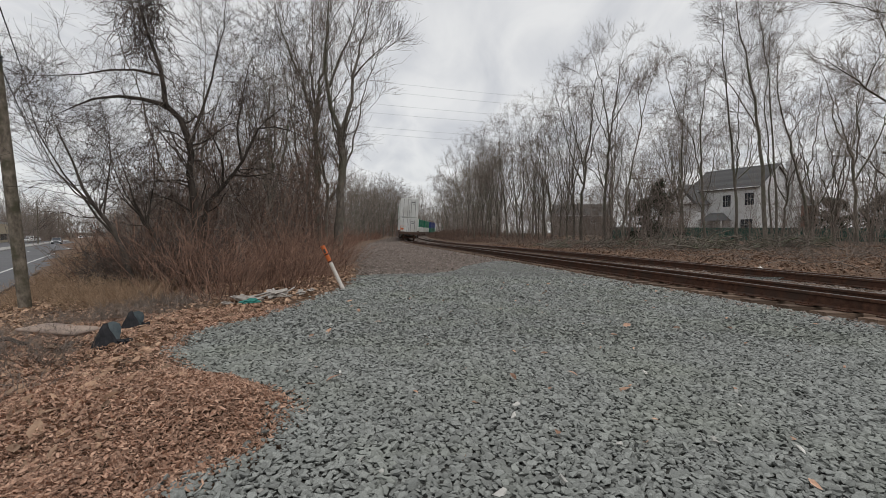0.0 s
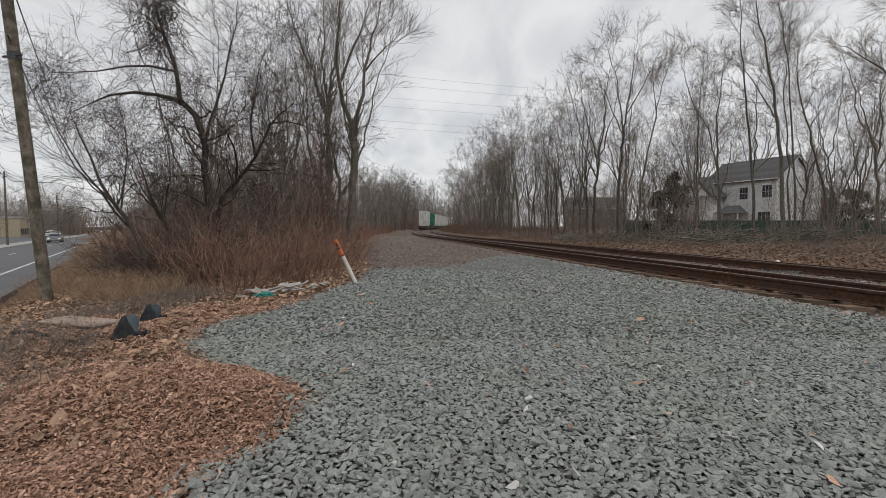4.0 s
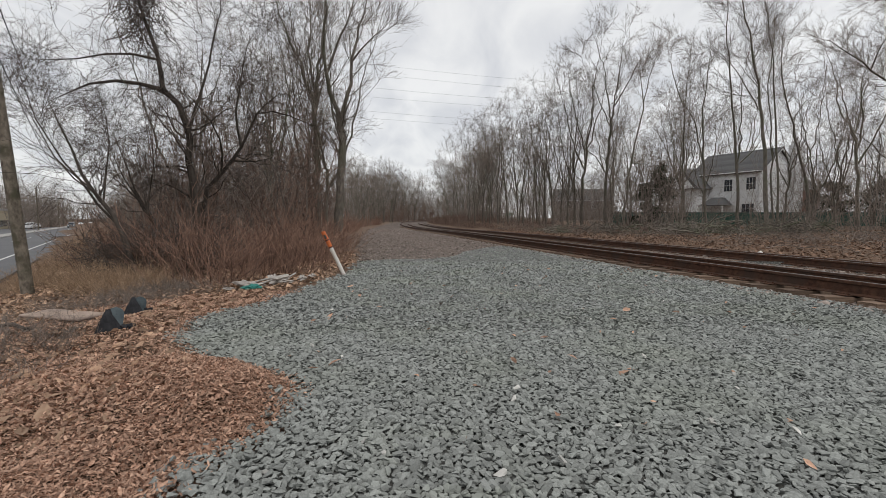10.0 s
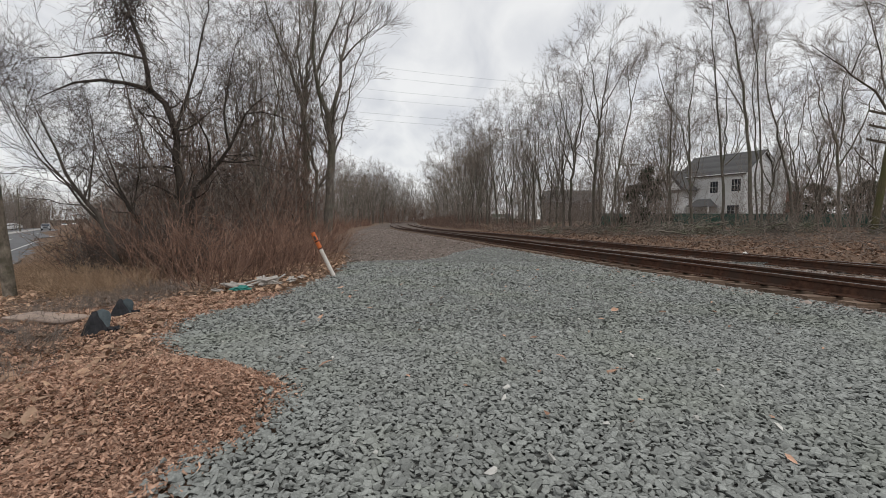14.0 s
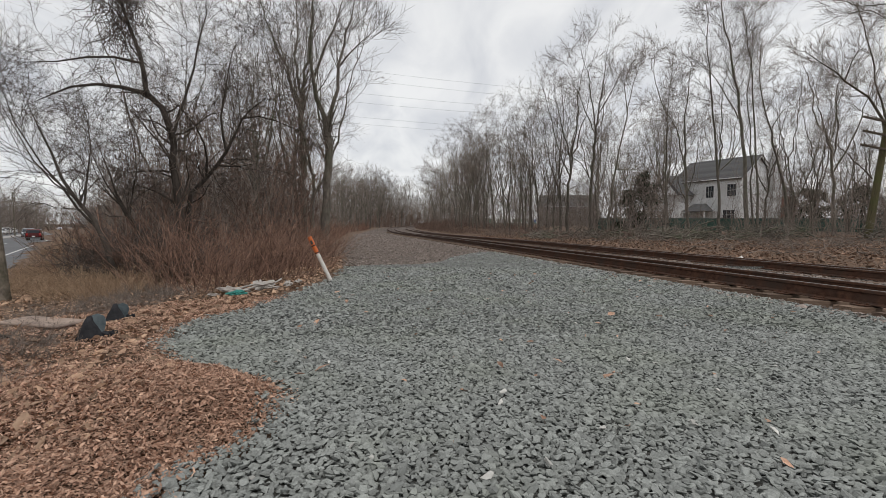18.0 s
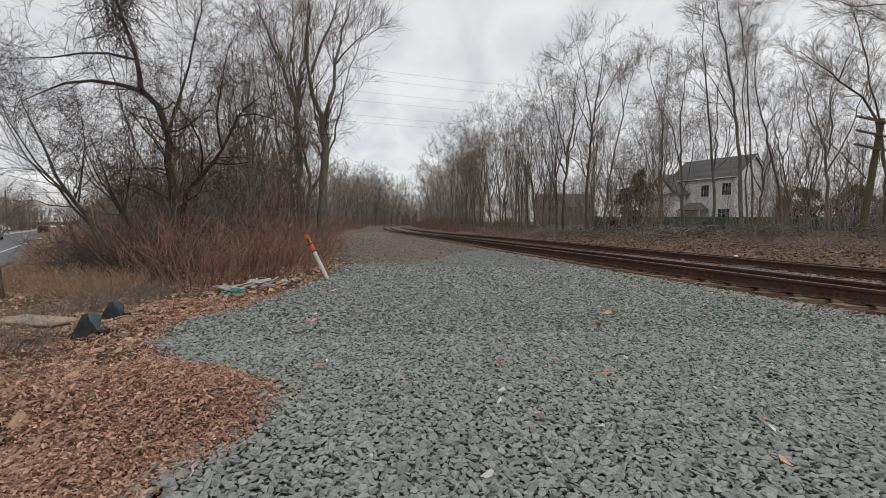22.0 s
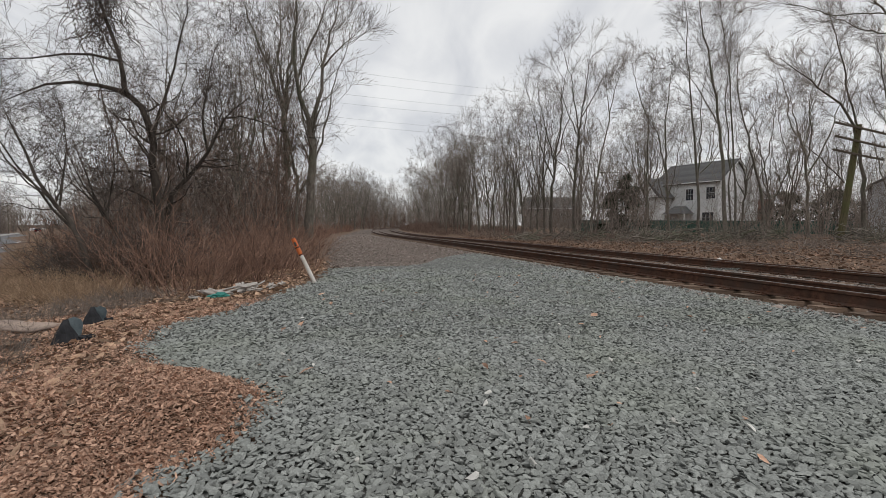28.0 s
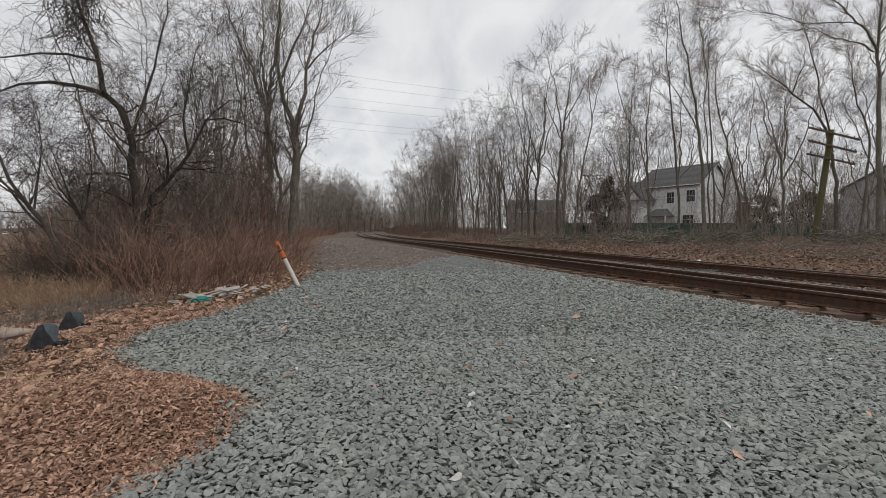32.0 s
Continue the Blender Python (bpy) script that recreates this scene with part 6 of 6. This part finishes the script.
corner_house()
gable_house("house", pose(50.5, 70.0, 0, 0, 0, 10), 9, 8, 5.6, 8.2, BRICK, "red-brown brick house seen through trees", ((2, 4.3, 1.0, 1.4), (5, 4.3, 1.0, 1.4), (3.4, 1.6, 1.6, 1.3)), False)
gable_house("house", pose(58.4, 37.9, 0, 0, 0, 45), 11, 12, 5.6, 9.6, GREY_SIDING, "pale grey house with a steep gable", ((3, 3, 1.0, 1.4), (7, 3, 1.0, 1.4)))
gable_house("house", pose(27.0, 104.0, 0, 0, 0, -6), 12, 8, 5.0, 7.6, BROWN_SIDING, "dull brown house far behind the trees", ((2, 3.9, 1, 1.4), (5, 3.9, 1, 1.4), (8, 3.9, 1, 1.4)), False)


def green_fence():
    t = thing("fence", pose(20.0, 52.5, -0.05), "dark green screened chain-link fence with a top rail", "fence")
    panel = None
    for k in range(30):
        x = k * 2.4
        y = -0.02 * x
        part("post", rod((x, y, -0.3), (x, y, 1.78), 0.035, sides=8), DARK_METAL, t)
        if panel is None:
            panel = part("screen", block(2.36, 0.02, 1.66, (0, 0, 0), 0.004), FENCE_GREEN, t)
            mesh = panel.data
        else:
            panel = new("screen", mesh)
            panel.parent = t
        panel.matrix_basis = pose(x + 1.2, y - 0.045, 0.87, 0.6 * math.sin(k * 2.1), 0, -1.1)
    part("top_rail", rod((0, 0, 1.72), (72, -1.44, 1.72), 0.025, sides=8), DARK_METAL, t)


green_fence()


def conifer(x, y, h, w, seed, label):
    rng = np.random.default_rng(seed)
    t = thing("conifer", pose(x, y, rest(x, y) - 0.05), label, "tree", "evergreens behind the tracks")
    v, f = tubes([(np.array(((0, 0, -0.2), (0.1, 0, h * 0.5), (0, 0.1, h * 0.97))), np.array((0.16, 0.1, 0.02)))], 8)
    from_mesh("trunk", mesh_np("trunk", v, f, True), BARK_DARK, t)
    n = 3000 if w < 2.5 else 5200
    zz = rng.uniform(0.08, 1, n)
    a = rng.uniform(0, 2 * np.pi, n)
    tufts = 30 if w < 2.5 else 90
    zt, at = rng.uniform(0.12, 1, tufts), rng.uniform(0, 2 * np.pi, tufts)
    rt = w * np.clip(1.03 - zt ** (1.1 if w < 2.5 else 2.6), 0, 1) ** 0.7 * rng.uniform(0.15, 1, tufts)
    own = rng.integers(0, tufts, n)
    zz = np.clip(zt[own] + rng.normal(0, 0.035, n), 0.05, 1)
    a = at[own] + rng.normal(0, 0.3, n)
    rr = np.abs(rt[own] + rng.normal(0, 0.22, n))
    needles = [leaf_shape(random.Random(k)) for k in range(4)]
    v, f = scatter(needles, np.cos(a) * rr, np.sin(a) * rr, zz * h + 0.12 * np.cos(3 * a), np.clip(rng.normal(0.13, 0.04, n), 0.05, 0.25), rng, 0.6)
    ob = from_mesh("crown", mesh_np("crown", v, f), EVERGREEN, t, kind="stuff")


conifer(22.4, 46.5, 6.6, 2.4, 1, "small dark green pine behind the fence line")
conifer(20.6, 45.5, 4.2, 2.0, 2, "small dark green pine behind the fence line")
conifer(49.5, 57.5, 5.2, 4.2, 3, "broad dark green yew by the houses")
conifer(56.5, 57.5, 5.6, 4.6, 4, "broad dark green yew by the houses")
conifer(62.5, 56.0, 5.0, 4.2, 5, "broad dark green yew by the houses")

# ---- across the road ----


def shop(name, u, s, w, d, h, material, label):
    x, y, z = road_point(u, s, ROAD_Z + 0.1)
    t = thing(name, pose(x, y, z, 0, 0, math.degrees(math.atan2(ROAD_DIR[1], ROAD_DIR[0]))), label, "building", "buildings across the road")
    part("wall", block(w, d, h, (0, 0, h / 2), 0.03), material, t)
    part("parapet", block(w + 0.3, d + 0.3, 0.5, (0, 0, h + 0.1), 0.04), CONCRETE, t)
    for k in range(int(w / 3)):
        part("shop_window", block(2.0, 0.1, 1.6, (-w / 2 + 1.8 + k * 3, -d / 2 - 0.03, 1.5), 0.02), GLASS_DARK, t)


shop("shop", 28, 170, 24, 12, 5.0, BEIGE, "low beige flat-roofed shop across the road")
shop("shop", 30, 214, 30, 12, 5.2, CONCRETE, "low pale flat-roofed building across the road")
for k in range(4):
    x, y, z = road_point(12.4, 80 + k * 55, ROAD_Z)
    t = thing("street_pole", pose(x, y, z), "slim timber street pole beside the road", "utility pole", "poles along the road")
    part("pole", rod((0, 0, 0), (0, 0, 9.5), 0.14, 0.09, 10), POLE_WOOD, t)
    part("crossarm", block(2.2, 0.1, 0.12, (0, 0, 8.8), 0.01, (0, 0, -35)), POLE_WOOD, t)
    if k:
        for z2 in (9.0, 8.0, 6.6):
            q = road_point(12.4, 80 + k * 55 - 55, ROAD_Z + z2)
            sag_wire("street_cable", q, (x, y, z + z2), 0.6, 0.014, "black cable between street poles", "roadside cables")

# ---- vehicles ----


def wheel(parent, x, y, r, w):
    c = 1 if x > 0 else -1
    a = part("wheel", rod((x - w / 2, y, r), (x + w / 2, y, r), r, sides=20), TYRE, parent)
    part("rim", rod((x + c * w * 0.42, y, r), (x + c * w * 0.54, y, r), r * 0.62, r * 0.5, 14), CHROME, a)


def motor_car(paint, suv, label, parked_at=None):
    """Nose towards +y, origin on the road below its middle."""
    t = thing("car", parked_at or Matrix.Identity(4), label, "car", "cars on the road")
    w = 1.86 if suv else 1.8
    if suv:
        low = ((-2.3, 0.32), (2.25, 0.32), (2.32, 0.6), (2.25, 0.95), (1.2, 1.08), (-2.25, 1.1), (-2.33, 0.7))
        cab = ((-2.2, 1.08), (1.15, 1.08), (0.45, 1.62), (-0.2, 1.72), (-1.8, 1.70), (-2.12, 1.5))
    else:
        low = ((-2.3, 0.26), (2.28, 0.26), (2.36, 0.5), (2.2, 0.74), (1.0, 0.9), (-1.7, 0.95), (-2.32, 0.9), (-2.38, 0.55))
        cab = ((-1.75, 0.92), (1.05, 0.9), (0.3, 1.34), (-0.2, 1.43), (-0.9, 1.42), (-1.35, 1.28))
    turn = pose(0, 0, 0, 0, 0, 90)
    part("body", prism(low, w, turn, bevel=0.07), paint, t)
    inner = [(x * 0.97, z) for x, z in cab]
    part("cabin", prism(inner, w - 0.26, turn, bevel=0.08), paint, t)
    h0, h1 = cab[0][1] + 0.06, max(z for _, z in cab) - 0.12
    for sx in (-1, 1):
        part("side_window", prism(((cab[0][0] * 0.82, h0), (cab[1][0] * 0.72, h0), (cab[2][0] * 0.8, h1), (cab[0][0] * 0.72, h1)), 0.02, pose(sx * (w / 2 - 0.128), 0, 0) @ turn), GLASS_DARK, t)
    part("windscreen", block(w - 0.5, 0.03, 0.62, (0, (cab[1][0] + cab[2][0]) / 2 * 0.97 + 0.03, (cab[1][1] + cab[2][1]) / 2), 0.01, (52, 0, 0)), GLASS_DARK, t)
    part("rear_window", block(w - 0.5, 0.03, 0.42, (0, (cab[0][0] + cab[-1][0]) / 2 * 0.97 - 0.05, (cab[0][1] + cab[-1][1]) / 2 + 0.05), 0.01, (-15 if suv else -48, 0, 0)), GLASS_DARK, t)
    for sx in (-1, 1):
        part("headlight", block(0.30, 0.08, 0.12, (sx * 0.70, 2.25, low[3][1] - 0.12), 0.02), LAMP_CLEAR, t)
        part("tail_light", block(0.22, 0.07, 0.3 if suv else 0.16, (sx * 0.74, -2.3, 0.9 if suv else 0.76), 0.02), LAMP_RED, t)
        part("mirror", block(0.16, 0.1, 0.12, (sx * (w / 2 + 0.06), 0.75, h0 + 0.06), 0.03), paint, t)
        for y in (-1.4, 1.42):
            wheel(t, sx * (w / 2 - 0.12), y, 0.36 if suv else 0.33, 0.22)
    part("grille", block(0.9, 0.06, 0.16, (0, 2.29, low[3][1] - 0.14), 0.02), BLACK_PLASTIC, t)
    part("bumper", block(w - 0.1, 0.12, 0.2, (0, 2.3, 0.42), 0.04), paint, t)
    part("bumper", block(w - 0.1, 0.12, 0.2, (0, -2.33, 0.42), 0.04), DARK_METAL, t)
    part("number_plate", block(0.32, 0.02, 0.16, (0, -2.4, 0.62), 0.004), TRIM_WHITE, t)
    return t


ROAD_TURN = math.degrees(math.atan2(-ROAD_DIR[0], ROAD_DIR[1]))


def on_road(u, s, away):
    x, y, z = road_point(u, s, ROAD_Z + 0.002)
    return pose(x, y, z, 0, 0, ROAD_TURN + (0 if away else 180))


SILVER = motor_car(CAR_SILVER, False, "silver saloon car driving on the road")
SUV_RED = motor_car(CAR_RED, True, "dark red sport utility car driving away")
SUV_SILVER = motor_car(CAR_SILVER, True, "silver sport utility car driving on the road")
for u, s, suv, away in ((17.0, 160, False, False), (17.0, 168, True, False), (17.6, 187, False, True), (9.4, 257, True, False), (6.8, 290, False, True)):
    motor_car(CAR_WHITE, suv, "white car standing far down the road", on_road(u, s, away) if u < 11 else on_road(u, s, away) @ pose(0, 0, 0.098))

# ---- freight train ----


def container(parent, z, ln, paint, label, doors):
    b = part("container", block(2.56, ln, 2.86, (0, 0, z + 1.44), 0.03), paint, parent, label)
    for k in range(int(ln / 0.9)):
        for sx in (-1, 1):
            part("side_rib", block(0.05, 0.12, 2.5, (sx * 1.29, -ln / 2 + 0.5 + k * 0.9, z + 1.44)), paint, b)
    for sx in (-1, 1):
        for y in (-ln / 2, ln / 2):
            part("corner_post", block(0.16, 0.16, 2.9, (sx * 1.22, y, z + 1.44), 0.01), paint, b)
    if doors:
        y = -ln / 2 - 0.02
        for sx in (-1, 1):
            part("door", block(1.14, 0.05, 2.6, (sx * 0.59, y, z + 1.44), 0.015), paint, b)
            for k in (0.25, 0.85):
                part("lock_bar", rod((sx * k, y - 0.05, z + 0.2), (sx * k, y - 0.05, z + 2.7), 0.025, sides=6), DARK_METAL, b)
        part("door_seam", block(0.03, 0.02, 2.6, (0, y - 0.03, z + 1.44)), DARK_METAL, b)
        part("marking", block(0.5, 0.012, 0.12, (0.55, y - 0.032, z + 2.3)), DARK_METAL, b, "dark lettering bars")
        part("marking", block(0.4, 0.012, 0.08, (0.55, y - 0.032, z + 2.05)), DARK_METAL, b, "dark lettering bars")
    return b


def well_car(label, low, high, detailed):
    """A double-stack container car, front towards +y, origin at rail-head height."""
    t = thing("container_car", Matrix.Identity(4), label, "railway wagon", "freight train")
    for sx in (-1, 1):
        part("side_sill", block(0.16, 17.5, 1.0, (sx * 1.38, 0, 0.85), 0.02), CAR_FRAME, t)
        part("sill_flange", block(0.26, 17.5, 0.08, (sx * 1.40, 0, 1.36), 0.01), CAR_FRAME, t)
    part("floor", block(2.6, 16.6, 0.12, (0, 0, 0.34), 0.01), CAR_FRAME, t)
    for sy in (-1, 1):
        y = sy * 9.2
        part("end_platform", block(2.7, 2.0, 0.18, (0, y, 1.12), 0.02), CAR_FRAME, t)
        part("end_beam", block(2.8, 0.2, 0.34, (0, y + sy * 1.0, 0.98), 0.02), CAR_FRAME, t)
        part("coupler", block(0.24, 0.8, 0.26, (0, y + sy * 1.35, 0.86), 0.04), RUST, t)
        bogie = part("bogie", block(2.1, 0.35, 0.3, (0, y - sy * 0.2, 0.5), 0.04), CAR_FRAME, t)
        for sx in (-1, 1):
            part("side_frame", block(0.16, 2.3, 0.28, (sx * 1.02, y - sy * 0.2, 0.52), 0.06), CAR_FRAME, bogie)
            for dy in (-0.85, 0.85):
                part("wheel", rod((sx * 0.69, y - sy * 0.2 + dy, 0.42), (sx * 0.83, y - sy * 0.2 + dy, 0.42), 0.42, 0.45, 18), RUST, bogie)
        for dy in (-0.85, 0.85):
            part("axle", rod((-0.8, y - sy * 0.2 + dy, 0.42), (0.8, y - sy * 0.2 + dy, 0.42), 0.08, sides=8), RUST, bogie)
    part("handrail", rod((-1.25, -10.1, 1.0), (-1.25, -10.1, 2.0), 0.03, sides=6), ORANGE, t, "orange grab rail")
    part("handrail", rod((-1.25, -10.1, 2.0), (-0.5, -10.1, 2.0), 0.03, sides=6), ORANGE, t, "orange grab rail")
    part("marker_plate", block(0.35, 0.04, 0.25, (-1.0, -10.12, 1.6), 0.01), ORANGE, t, "orange marker plate")
    container(t, 0.41, 16.0, low[0], low[1], detailed)
    container(t, 3.30, 16.1, high[0], high[1], detailed)
    return t


W, G, B = (BOX_WHITE, "white corrugated container"), (BOX_GREEN, "green corrugated container"), (BOX_BLUE, "blue corrugated container")
TRAIN = [well_car("double-stack container wagon on the near track", low, high, k < 2)
         for k, (low, high) in enumerate(((W, W), (G, G), (W, W), (W, W), (W, W), (W, G), (W, G), (G, B), (W, W), (W, G)))]
REAR = [(0, 67.0), (1, 90.0), (2, 112.0), (3, 133.0), (6, 191.0), (9, 247.0), (12, 303.0), (32, 676.0)]


def on_arc(d):
    """Pose on the near track, d metres of arc past the point abreast of the camera."""
    a0 = math.asin((0 - CY) / R_NEAR)
    a = a0 + d / R_NEAR
    r = R_NEAR - 0.755
    return pose(CX - r * math.cos(a), CY + r * math.sin(a), NEAR_TOP - CANT / 2 + float(grade(CY + r * math.sin(a))), 0, 3.0, math.degrees(-a))


def motions():
    times = [0.5 * k for k in range(65)]
    for k, wagon in enumerate(TRAIN):
        walk(wagon, [(t, on_arc(float(np.interp(t, [a for a, _ in REAR], [b for _, b in REAR])) + 10.2 + 21.8 * k)) for t in times])

    def drive(car_, u, rows, away):
        walk(car_, [(t, on_road(u, float(np.interp(t, [a for a, _ in rows], [b for _, b in rows])), away)) for t in times])

    drive(SILVER, 9.35, ((0, 137), (3, 109), (6, 74.5), (7, 67.3), (8, 60.7), (32, -100)), False)
    drive(SUV_RED, 6.4, ((0, -105), (17, 82.5), (18, 94), (19, 104.5), (20, 115), (22, 133), (25, 176), (32, 260)), True)
    drive(SUV_SILVER, 9.35, ((0, 270), (18.5, 119), (19.5, 113), (20, 107), (20.5, 101.5), (21, 96), (22, 85), (32, -20)), False)


motions()
